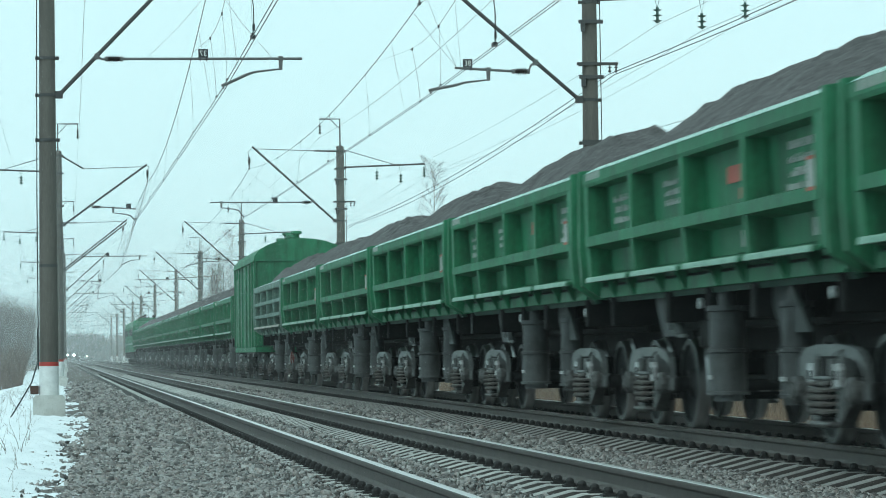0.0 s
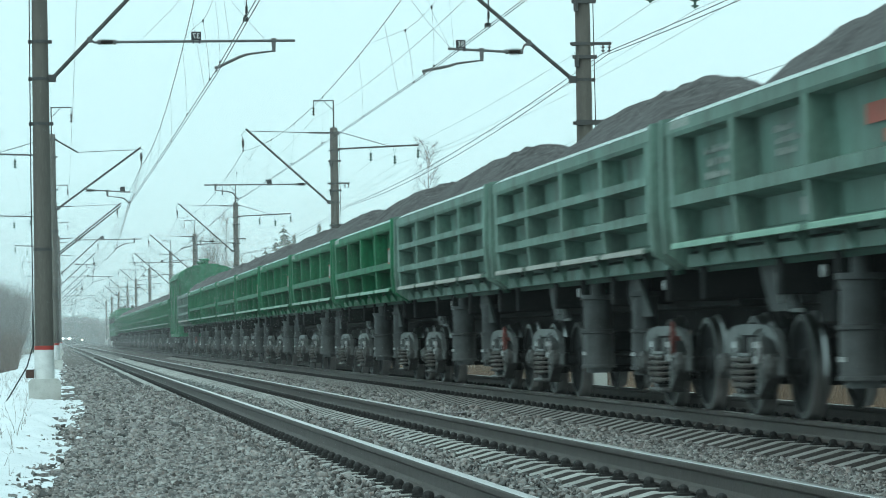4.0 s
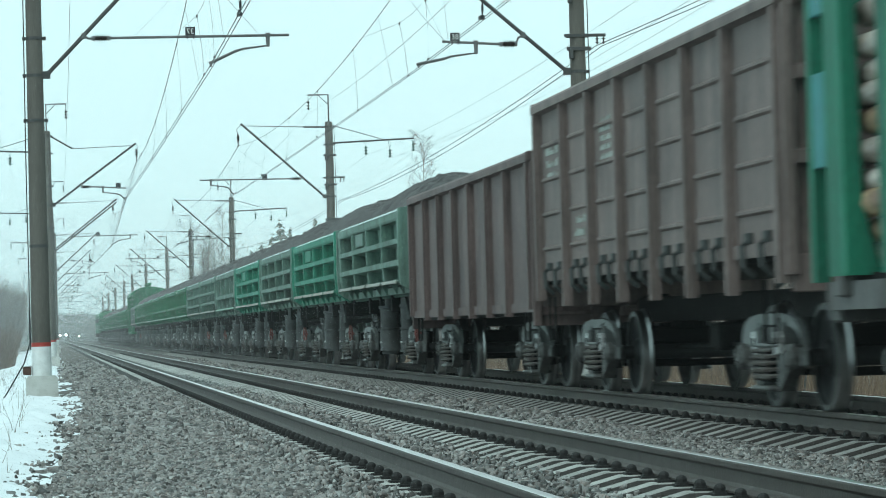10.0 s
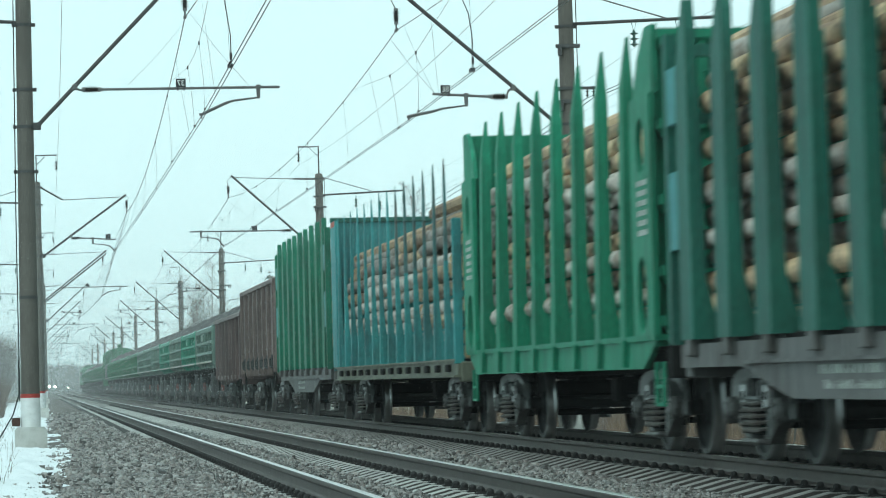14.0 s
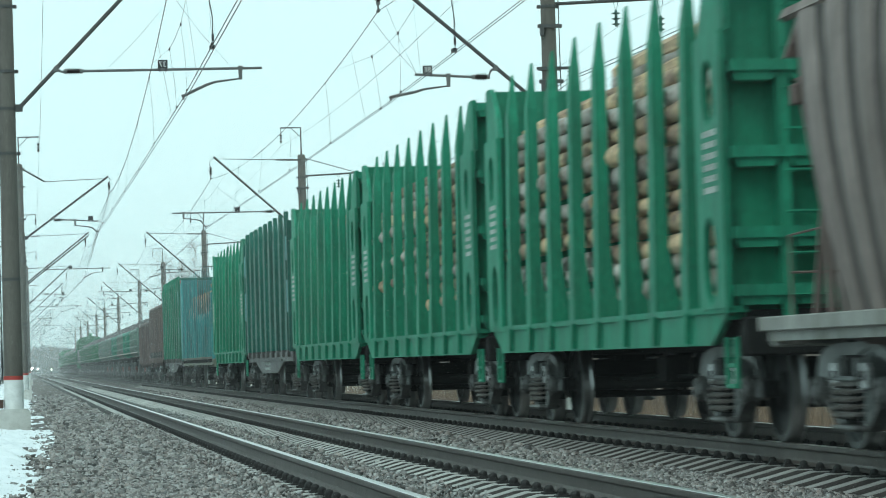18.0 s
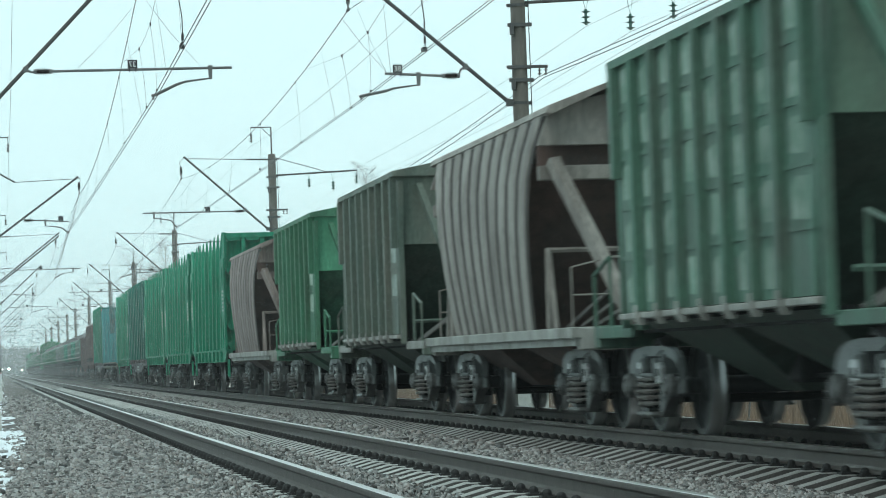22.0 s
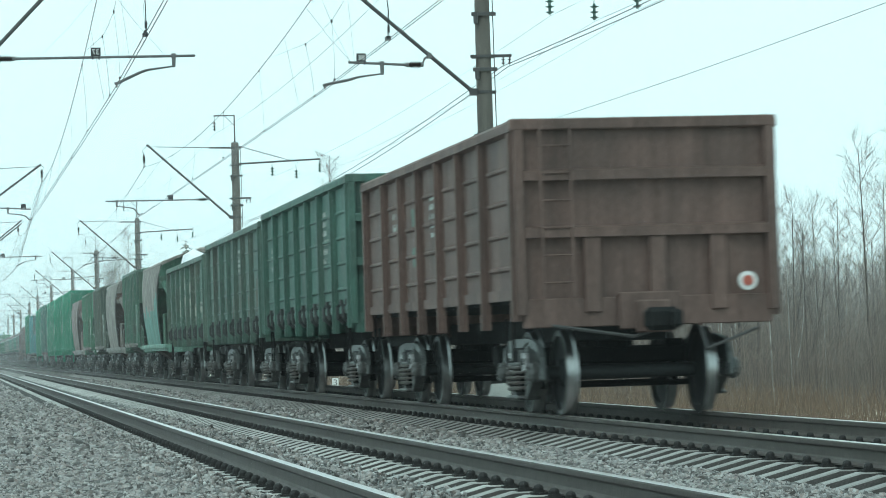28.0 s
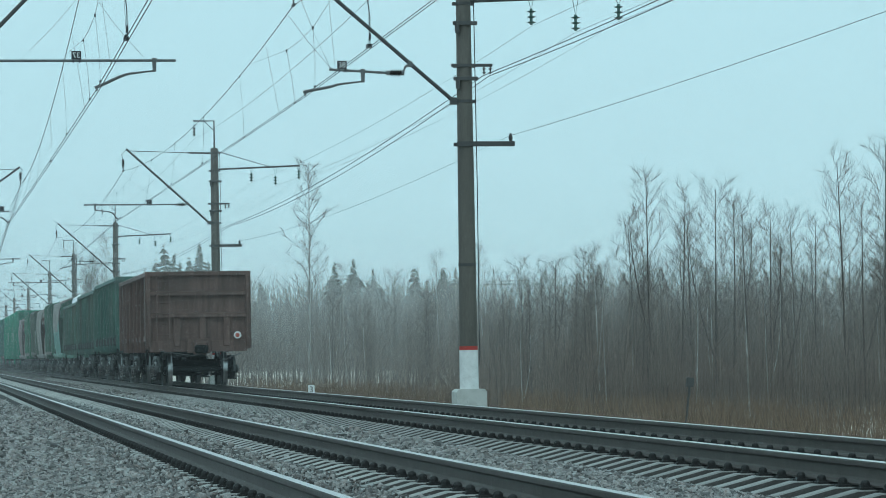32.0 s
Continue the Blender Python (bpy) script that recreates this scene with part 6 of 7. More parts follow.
    for tag in (1, -1):
        e = 0.0 if tag > 0 else -H
        s = Shape()
        s.box(-1.40, 1.40, min(e, e - tag * 0.05), max(e, e - tag * 0.05), 2.55, 3.60)
        part("end_top", s, end_paint, w)
        s = Shape()
        a, b = e - tag * 0.05, e - tag * 1.5
        s.add([(-1.38, a, 2.56), (1.38, a, 2.56), (1.1, b, 1.05), (-1.1, b, 1.05), (-1.38, a - tag * 0.1, 2.56), (1.38, a - tag * 0.1, 2.56), (1.1, b - tag * 0.1, 1.05), (-1.1, b - tag * 0.1, 1.05)],
              [(0, 1, 2, 3), (4, 5, 6, 7), (0, 1, 5, 4), (1, 2, 6, 5), (2, 3, 7, 6), (3, 0, 4, 7)])
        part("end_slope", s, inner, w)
        s = Shape()
        s.box(-1.36, 1.36, min(e + tag * P, e + tag * (P - 0.2)), max(e + tag * P, e + tag * (P - 0.2)), 0.86, 1.1, c=0.02)
        s.box(-1.32, 1.32, min(e - tag * 0.3, e + tag * P), max(e - tag * 0.3, e + tag * P), 1.03, 1.08)
        part("end_platform", s, color, w)
        for sx in (-1, 1):
            s = Shape()
            s.add([(sx * 1.36, e, 3.5), (sx * 1.44, e, 3.5), (sx * 1.44, e + tag * 0.02, 2.5), (sx * 1.36, e + tag * 0.02, 2.5), (sx * 1.36, e + tag * 0.22, 3.5), (sx * 1.44, e + tag * 0.22, 3.5), (sx * 1.44, e + tag * 0.05, 2.5), (sx * 1.36, e + tag * 0.05, 2.5)],
                  [(0, 1, 2, 3), (4, 5, 6, 7), (0, 1, 5, 4), (1, 2, 6, 5), (2, 3, 7, 6), (3, 0, 4, 7)])
            s.box(min(sx * 1.36, sx * 1.44), max(sx * 1.36, sx * 1.44), min(e, e + tag * 0.1), max(e, e + tag * 0.1), 1.05, 2.52)
            part("corner_gusset", s, color, w)
            s = Shape()
            s.tube([(sx * 1.1, e + tag * 0.02, 3.45), (sx * 0.5, e + tag * (P - 0.25), 1.1)], 0.065, 4)
            part("strut", s, color, w)
            s = Shape()
            s.tube([(sx * 1.36, e + tag * P * 0.95, 1.08), (sx * 1.36, e + tag * P * 0.95, 1.62), (sx * 1.36, e + tag * 0.95, 1.78), (sx * 1.36, e + tag * 0.95, 1.08)], 0.025, 5)
            part("handrail", s, color, w)
        s = Shape()
        s.tube([(-1.3, e + tag * 0.35, 1.38), (1.3, e + tag * 0.35, 1.38)], 0.03, 5)
        part("cross_bar", s, color, w)
    s = Shape()
    s.lathe([(0.0, -0.55), (0.14, -0.53), (0.2, -0.45), (0.2, 0.85), (0.14, 0.93), (0.0, 0.95)], (-0.2, -H - 0.75, 1.72), "x", 16)
    part("air_tank", s, TANK, w, "grey cylindrical air tank", smooth=True)
    for sx in (-0.5, 0.5):
        part("tank_stand", Shape().box(sx - 0.05, sx + 0.05, -H - 0.85, -H - 0.65, 1.08, 1.56), color, w)
    s = Shape()
    for k in range(3):
        s.tube([(-1.2, -H - 0.2 - 0.2 * k, 1.1), (-0.6, -H - 1.2 - 0.15 * k, 1.62)], 0.02, 5)
    part("pipework", s, TANK, w)
    for y in (-2.0, -H + 2.0):
        s = Shape()
        s.add([(-1.35, y - 1.5, 1.1), (-1.35, y + 1.5, 1.1), (-0.3, y + 0.4, 0.42), (-0.3, y - 0.4, 0.42), (1.35, y - 1.5, 1.1), (1.35, y + 1.5, 1.1), (0.3, y + 0.4, 0.42), (0.3, y - 0.4, 0.42)],
              [(0, 1, 2, 3), (4, 5, 6, 7), (0, 3, 7, 4), (1, 2, 6, 5), (2, 3, 7, 6), (0, 1, 5, 4)])
        part("outlet_chute", s, inner, w)
    return w


# ---- train: covered van and locomotive ----
def covered_van():
    L = 10.9
    w = thing("covered_van", "green boarded railway van with a rounded roof and small chimneys", "rail wagon")
    gear(w, L, 7.6, 0.0)
    V = DUMP_GREEN
    s = Shape()
    s.box(-1.42, 1.42, -L + 0.05, -0.05, 1.08, 3.78, c=0.03)
    body = part("body", s, V, w)
    s = Shape()
    pts = [(1.52 * math.sin(radians(a)), 3.74 + 0.72 * math.cos(radians(a))) for a in range(-90, 91, 15)]
    s.prism(pts, -L - 0.05, 0.05, "y")
    roof = part("roof", s, V, w)
    for y, h in ((-2.2, 0.22), (-5.0, 0.3), (-8.8, 0.2), (-6.6, 0.16)):
        part("roof_vent", Shape().lathe([(0.10, 4.35), (0.10, 4.46 + h), (0.19, 4.48 + h), (0.16, 4.56 + h), (0, 4.58 + h)], (0, y, 0), n=12), V, roof)
    for k in range(9):
        part("board", Shape().box(-1.442, -1.418, -L + 0.1, -0.1, 1.14 + k * 0.29, 1.14 + k * 0.29 + 0.27), V, body)
    for y in (-0.12, -1.4, -2.8, -4.4, -6.5, -8.2, -9.5, -L + 0.12):
        part("post", Shape().box(-1.49, -1.44, y - 0.05, y + 0.05, 1.08, 3.74), V, body)
    part("door", Shape().box(-1.475, -1.44, -2.7, -1.5, 1.2, 3.4, c=0.01), V, body)
    for k in range(9):
        part("end_board", Shape().box(-1.38, 1.38, -L - 0.0, -L + 0.055, 1.14 + k * 0.29, 1.14 + k * 0.29 + 0.275), V, body)
    part("side_sill", Shape().box(-1.46, 1.46, -L, 0, 0.92, 1.08, c=0.01), V, w)
    return w


def locomotive():
    """Two-section green electric locomotive."""
    w = thing("electric_locomotive", "green two-section electric freight locomotive with a pale stripe", "locomotive")
    G = DUMP_GREEN
    for k, y0 in enumerate((0.0, -16.6)):
        L = 16.0
        s = Shape()
        s.prism([(-1.45, 1.2), (1.45, 1.2), (1.48, 3.3), (1.28, 3.75), (-1.28, 3.75), (-1.48, 3.3)], y0 - L, y0 - (0.5 if k == 0 else 0.0), "y")
        body = part("body", s, G, w)
        s = Shape()
        s.prism([(y0 - 0.52, 1.2), (y0, 1.25), (y0 + 0.08, 2.3), (y0 - 0.2, 3.35), (y0 - 0.52, 3.75)] if k == 0 else [(y0 - L + 0.02, 1.2), (y0 - L - 0.5, 1.25), (y0 - L - 0.55, 2.3), (y0 - L - 0.3, 3.35), (y0 - L + 0.02, 3.75)], -1.42, 1.42, "x")
        part("cab_front", s, G, body)
        part("roof", Shape().prism([(-1.25, 3.75), (1.25, 3.75), (0.9, 3.98), (-0.9, 3.98)], y0 - L + 0.8, y0 - 0.9, "y"), G, body)
        for j in range(5):
            part("window", Shape().box(-1.50, -1.47, y0 - 3.2 - j * 2.4, y0 - 2.4 - j * 2.4, 2.55, 3.1, c=0.01), PLATE, body)
        part("stripe", Shape().box(-1.492, -1.47, y0 - L + 0.3, y0 - 0.6, 1.8, 1.95), SILL_MINT, body)
        part("skirt", Shape().box(-1.4, 1.4, y0 - L, y0 - 0.1, 0.7, 1.2, c=0.02), FRAME, body)
        s = Shape()
        s.tube([(-0.8, y0 - 4.4, 4.05), (-0.6, y0 - 3.0, 4.55), (-0.6, y0 - 4.6, 5.2), (0.6, y0 - 4.6, 5.2), (0.6, y0 - 3.0, 4.55), (0.8, y0 - 4.4, 4.05)], 0.03, 5)
        s.box(-0.9, 0.9, y0 - 5.2, y0 - 3.6, 3.98, 4.08)
        part("pantograph", s, STEEL, body)
        s = Shape()
        for j in range(5):
            s.lathe([(0.06, 3.98), (0.12, 4.05), (0.06, 4.12), (0.12, 4.19), (0.05, 4.3)], (0.4 if j % 2 else -0.4, y0 - 6.5 - j * 1.7, 0), n=8)
        part("roof_insulators", s, CERAMIC, body)
        bogie(w, y0 - 3.6)
        bogie(w, y0 - 12.4)
    return w


# ---- train: make-up ----
moving = []


def couple(ob, s0):
    ob.matrix_basis = pose(FAR, s0 + SPEED * (0 - 16), 0)
    moving.append((ob, s0))


def again(ob, s0):
    c = copy_thing(ob, pose(FAR, s0 - SPEED * 16, 0))
    moving.append((c, s0))
    return c


def first_or_again(cache, key, make, s0):
    if key in cache:
        return again(cache[key], s0)
    cache[key] = make()
    couple(cache[key], s0)
    return cache[key]


made = {}
couple(locomotive(), 496.0)
HEAPS = [heap(k).mesh("rock_load", LOAD, smooth=False) for k in range(6)]
dump_fronts = [(462.0 - 11.83 * k, "green") for k in range(12)]
kinds = ["grey"] + ["green"] * 7 + ["grey", "grey", "greyA", "bright", "grey", "bright", "grey"]
dump_fronts += [(308.3 - 11.775 * k, kind) for k, kind in enumerate(kinds)]
for k, (s0, kind) in enumerate(dump_fronts):
    patch = k in (23, 25, 26)
    first_or_again(made, ("dump", kind, patch), lambda: dump_car(
        {"green": DUMP_GREEN, "grey": DUMP_GREY, "greyA": DUMP_GREY, "bright": DUMP_BRIGHT}[kind], "A" if kind in ("green", "greyA") else "B",
        {"green": "clean dark-green", "grey": "faded grey-green", "greyA": "dusty grey-green", "bright": "fresh bright-green"}[kind], patch), s0)
    ld = new("rock_load", HEAPS[k % 6])
    tagged(ld, "humped load of dark broken rock in a dump car", "rock load", "rock loads of the train")
    couple(ld, s0)
couple(covered_van(), 319.9)

couple(gondola(PLUM, 12.9, 0.96, 3.04, 8.65, "low red-brown gondola with plain plates and dark posts", posts=6, hatch=False, flat=True), 131.4)
g = gondola(BROWN, 12.8, 1.06, 3.59, 8.65, "tall dusty red-brown gondola with hatch locks", ribs=4)
part("stencil", lettering(-1.414, -0.5, 2.9, 3, 1.2, 0.09, 21), MARK, g, "white stencilled lines")
part("stencil", lettering(-1.414, -4.2, 3.05, 5, 0.9, 0.06, 22), MARK, g, "white stencilled lines")
part("stencil", lettering(-1.414, -2.4, 2.0, 2, 0.9, 0.09, 23), MARK, g, "white stencilled lines")
couple(g, 118.0)

couple(old_timber_wagon(OLD_GREEN, "green timber wagon with broad slant-cut stakes and a grey sill"), 104.2)
couple(old_timber_wagon(TIMBER_DARK, "dark blue-green timber wagon with broad slant-cut stakes and a grey sill"), 55.5)
couple(blue_timber_wagon(), 89.3)
t = timber_wagon(TIMBER_GREEN, "bright green timber wagon with tall pointed stakes and end walls")
couple(t, 69.7)
for s0 in (41.1, 26.7, 12.1):
    again(t, s0)
flat_top = lambda hh: (lambda y: hh + 0.14 * noise.noise((y * 0.5, hh, 2)))
for k, (s0, hh) in enumerate(((104.2, 3.75), (55.5, 3.85), (69.7, 3.75), (41.1, 3.75), (26.7, 3.7), (12.1, 3.8))):
    st = log_stack(13.6, 1.18, flat_top(hh), 1.36, -0.75, (5.95, 5.95), 30 + k, "stacked round pine logs between the stakes of a wagon")
    couple(st, s0)
st = log_stack(18.4, 1.12, lambda y: float(np.interp(y, [-17, -12, -9, -4, -1], [3.5, 3.4, 3.3, 3.2, 3.15])), 1.38, -1.0, (3.95, 3.95, 3.95, 3.95), 44, "stacked round pine logs, higher towards the tail of a flat wagon", 1.18)
couple(st, 89.3)

couple(grain_hopper(HOP_BROWN, SILL_PALE, "brown-grey grain hopper with bulging fluted sides"), -2.5)
couple(cement_hopper(HOP_LIGHT, "light-green cement hopper with ribbed sides and whitish worn bays", MILKY, HOP_GREEN, None, HOP_END), -16.2)
couple(cement_hopper(HOP_DARK, "soot-grey cement hopper with worn pale and green patches", FADED, INNERGREEN, FRESH), -28.3)
couple(grain_hopper(HOP_GREY, SILL_PALE, "dusty grey grain hopper with bulging fluted sides"), -38.5)
couple(cement_hopper(HOP_GREEN, "dull green cement hopper with worn pale patches", MOSS, INNERGREEN, None, HOP_TOP), -51.8)
couple(grain_hopper(HOP_GREY, SILL_MINT, "grey grain hopper with a mint-green lower side", HOP_TEAL, HOP_GREEN), -62.3)

g = gondola(GOND_GREEN, 12.8, 1.02, 3.24, 8.65, "dusty green gondola with pale worn patches and snow on the load", ribs=4)
part("worn_patch", blotches(-1.414, [(-3.65, 1.75, 1.3, 0.5), (-5.4, 1.7, 1.3, 0.75), (-7.1, 1.75, 1.35, 0.5), (-8.9, 1.72, 1.2, 0.42), (-2.25, 2.15, 1.0, 0.3), (-5.3, 2.5, 1.2, 0.35), (-7.1, 2.35, 1.2, 0.3), (-3.7, 2.4, 0.9, 0.25), (-10.6, 1.8, 1.0, 0.3)], 5), CREAM, g, "cream-coloured bare patches")
part("stencil", lettering(-1.414, -5.1, 2.75, 3, 0.8, 0.07, 31), MARK, g, "white stencilled lines")
couple(g, -74.5)
s = Shape()
for yy, hh, ll in ((-1.4, 0.66, 1.3), (-3.0, 0.54, 1.0), (-11.4, 0.60, 1.1)):
    n0 = 9
    v = [(-0.80, yy, 3.1 + hh)]
    for q in range(2):
        for k in range(n0):
            a = 2 * math.pi * k / n0
            rr = (0.55, 1.0)[q]
            v.append((-0.80 + 0.55 * rr * math.cos(a), yy + ll * rr * math.sin(a), 3.1 + hh * (0.75, -0.5)[q]))
    s.add(v, [(0, 1 + k, 1 + (k + 1) % n0) for k in range(n0)] + [(1 + k, 1 + n0 + k, 1 + n0 + (k + 1) % n0, 1 + (k + 1) % n0) for k in range(n0)])
couple(thing("snow_heap", "lumps of white snow on top of a gondola load", "snow", shape=s, mats=SNOW, smooth=True), -74.5)
g = gondola(GOND_DARK, 12.8, 1.02, 3.42, 8.65, "dull green gondola with rust-brown lower plates", ribs=4)
part("ochre_patch", blotches(-1.414, [(-2.7, 2.6, 0.9, 0.45)]), OCHRE, g, "ochre worn patch")
part("stencil", lettering(-1.414, -4.4, 2.7, 2, 1.0, 0.1, 41), MARK, g, "white stencilled lines")
part("stencil", lettering(-1.414, -7.4, 2.95, 5, 0.9, 0.06, 42), MARK, g, "white stencilled lines")
part("worn_patch", blotches(-1.414, [(-2.3 - 1.75 * k, 1.5 + 0.1 * (k % 2), 1.45, (0.4, 0.75, 0.6, 0.9, 0.5, 0.8)[k]) for k in range(6)]), DULLRUST, g, "rust-brown lower plates")
couple(g, -88.4)
g = gondola(GOND_SEA, 13.0, 1.08, 3.53, 8.65, "sea-green gondola with white lettering", ribs=4)
part("stencil", lettering(-1.414, -0.9, 2.7, 3, 0.8, 0.1, 51), MARK, g, "white stencilled lines")
part("stencil", lettering(-1.414, -9.2, 3.0, 6, 0.7, 0.09, 52), MARK, g, "white stencilled lines")
couple(g, -102.0)
g = gondola(RUSTY, 12.2, 1.0, 3.28, 8.65, "rusty red-brown tail gondola with a red-and-white tail disc", ribs=4, hatch=False)
part("stencil", lettering(-1.414, -2.6, 2.6, 2, 0.9, 0.1, 61), MARK, g, "white stencilled lines")
part("stencil", lettering(-1.414, -5.9, 2.7, 5, 0.7, 0.07, 62), MARK, g, "white stencilled lines")
part("faded_patch", blotches(-1.414, [(-4.3, 2.35, 0.6, 0.35), (-4.3, 1.85, 0.5, 0.3)]), GOND_GREEN, g, "grey-green patch")
d = part("tail_disc", Shape().lathe([(0.0, -12.33), (0.105, -12.33), (0.105, -12.30), (0.0, -12.30)], (1.10, 0, 1.44), "y", 20), WHITE, g, "white tail disc with a red centre")
part("disc_centre", Shape().lathe([(0.0, -12.345), (0.06, -12.345), (0.06, -12.32), (0.0, -12.32)], (1.10, 0, 1.44), "y", 16), MARKRED, d)
s = Shape()
s.tube([(-1.1, -12.28, 1.0), (-0.2, -12.3, 0.86), (0.25, -12.35, 0.98)], 0.02, 5)
s.tube([(0.55, -12.3, 0.95), (0.6, -12.36, 0.7), (1.2, -12.3, 0.92)], 0.018, 5)
part("uncoupling_rod", s, STEEL, g)
couple(g, -116.8)


# ---- woods and verges ----
def bare_tree(seed, height, r0, spread, droop=0.0, bark=None, limbs=4.2, fork=True, stout=1.0):
    """Trunk and crown of a leafless tree: rising limbs, each with branches, each with fine twigs; some trunks fork."""
    r = random.Random(seed)
    trunk, crown = Shape(), Shape()

    def bough(base, way_, ln, r_, bend, steps):
        pts, dd, q = [base], way_.normalized(), base
        for j in range(steps):
            dd = (dd + Vector((r.uniform(-0.09, 0.09), r.uniform(-0.09, 0.09), bend))).normalized()
            q = q + dd * ln / steps
            pts.append(q)
        crown.tube(pts, [r_ * (1 - 0.72 * j / steps) for j in range(steps + 1)], 3, caps=False)
        return pts, dd

    def along(pts, u):
        k = min(len(pts) - 2, int(u * (len(pts) - 1)))
        return pts[k].lerp(pts[k + 1], u * (len(pts) - 1) - k)

    leaders = [(Vector((0, 0, 0)), 1.0, r0, Vector((r.uniform(-0.03, 0.03), r.uniform(-0.03, 0.03), 0)))]
    if fork and r.random() < 0.6:
        leaders.append((Vector((0, 0, height * 0.28)), 0.62 * r.uniform(0.85, 1.05), r0 * 0.6, Vector((r.choice((-1, 1)) * r.uniform(0.10, 0.2), r.uniform(-0.1, 0.1), 0))))
    for base, part_, rad, lean in leaders:
        n, h = 10, height * part_
        ph = r.uniform(0, 6)
        pts = [base + Vector((lean.x * h * (1 - (1 - i / n) ** 2) + 0.03 * math.sin(3.1 * i / n + ph), lean.y * h * i / n + 0.05 * math.cos(2.6 * i / n + ph), h * i / n)) for i in range(n + 1)]
        trunk.tube(pts, [rad * (1 - 0.92 * i / n) + 0.004 for i in range(n + 1)], 6)
        count = int(h * limbs)
        for k in range(count):
            u = 0.20 + 0.78 * (k + r.random()) / count
            a = k * 2.4 + r.uniform(-0.6, 0.6)
            ln = spread * h * (1.12 - u) ** 0.6 * r.uniform(0.55, 1.15) * (0.6 if u < 0.3 else 1)
            lp, ld = bough(along(pts, u), Vector((math.cos(a), math.sin(a), r.uniform(0.7, 1.5))), ln, max(0.0062 * stout, rad * 0.30 * (1.1 - u)), 0.06 - droop, 4)
            for j in range(5):
                v = 0.2 + 0.8 * (j + r.random()) / 5
                w = (ld * 0.7 + Vector((r.uniform(-1, 1), r.uniform(-1, 1), r.uniform(-0.1, 0.7) - droop * 2))).normalized()
                bp, bd = bough(along(lp, v), w, 0.14 + ln * r.uniform(0.22, 0.42) * (1.15 - v * 0.5), 0.0044 * stout, 0.05 - droop * 1.6, 2)
                for _ in range(4):
                    t = (bd * 0.7 + Vector((r.uniform(-1, 1), r.uniform(-1, 1), r.uniform(-0.2, 0.8) - droop * 5))).normalized()
                    q = along(bp, r.uniform(0.2, 1))
                    e = q + t * r.uniform(0.16, 0.42)
                    crown.tube([q, e], [0.0030 * stout, 0.0016 * stout], 3, caps=False)
    return trunk.mesh("trunk", bark or BARK), crown.mesh("crown", TWIG)


def spruce(seed, height):
    r = random.Random(seed)
    trunk, crown = Shape(), Shape()
    trunk.tube([(0, 0, 0), (0, 0, height)], [0.16, 0.01], 6)
    layers = int(height * 3.6)
    for k in range(layers):
        u = k / layers
        z = height * (0.10 + 0.9 * u)
        z0_ = z
        rad = 0.30 * height * (1 - u) ** 0.75 * (0.8 + 0.4 * noise.noise((u * 6, seed, 2))) + 0.1
        n = 7
        for j in range(n):
            z = z0_ + r.uniform(-0.25, 0.25)
            a = 2 * math.pi * (j + r.random() * 0.7) / n + k
            rr = rad * r.uniform(0.6, 1.15)
            c, s_ = math.cos(a), math.sin(a)
            wd = 0.30 * rr + 0.05
            tip = (c * rr, s_ * rr, z - 0.30 * rr + r.uniform(-0.1, 0.1))
            crown.face([(0, 0, z + 0.12), (c * rr * 0.55 - s_ * wd, s_ * rr * 0.55 + c * wd, z - 0.06), tip, (c * rr * 0.55 + s_ * wd, s_ * rr * 0.55 - c * wd, z - 0.06)])
            crown.face([(0, 0, z + 0.10), (c * rr * 0.6, s_ * rr * 0.6, z + 0.02), tip, (c * rr * 0.6, s_ * rr * 0.6, z - 0.16 * rr)])
    return trunk.mesh("trunk", BARK), crown.mesh("crown", NEEDLE)


def plant(meshes, name, label, x, y, turn, size, group):
    t = thing(name, label, "tree", group, m=pose(x, y, ground_z(x, y) - 0.05, 0, 0, turn))
    t.scale = (size, size, size)
    part("trunk", meshes[0], None, t)
    part("crown", meshes[1], None, t)
    return t


rt = random.Random(11)
SAPLINGS = [bare_tree(k, 6.0, 0.030 + 0.003 * k, 0.25 + 0.03 * (k % 3), 0.0, BARK, 5.0) for k in range(6)]
BIRCHES = [bare_tree(20 + k, 7.0, 0.038, 0.24, 0.02, BIRCH, 5.5) for k in range(3)]
WEEPING = bare_tree(41, 13.5, 0.10, 0.20, 0.04, BIRCH, 4.0, False, 2.6)
SPRUCES = [spruce(60 + k, 11.0) for k in range(3)]
young = "slender leafless young tree at the edge of the wood"
for u, top, D, kind in ((0.2418, 0.0595, 96, 0), (0.2515, 0.052, 99, 1), (0.2625, 0.054, 97, 2), (0.2695, 0.050, 102, 3), (0.283, 0.046, 100, 4), (0.300, 0.043, 104, 0),
                        (0.3097, 0.0639, 92, 1), (0.3175, 0.050, 95, 2), (0.324, 0.0695, 93, 3), (0.3300, 0.060, 98, 0), (0.335, 0.064, 94, 4), (0.2360, 0.040, 103, 2), (0.291, 0.044, 108, 2),
                        (0.2200, 0.032, 106, 1), (0.2080, 0.031, 112, 3), (0.1960, 0.030, 112, 0), (0.276, 0.047, 98, 1), (0.256, 0.044, 104, 4)):
    x, z = u * D, top * D + EYE[2]
    plant(SAPLINGS[kind], "young_tree", young, x, D, rt.uniform(0, 360), (z + 1.55) / 6.0, "young trees of the wood")
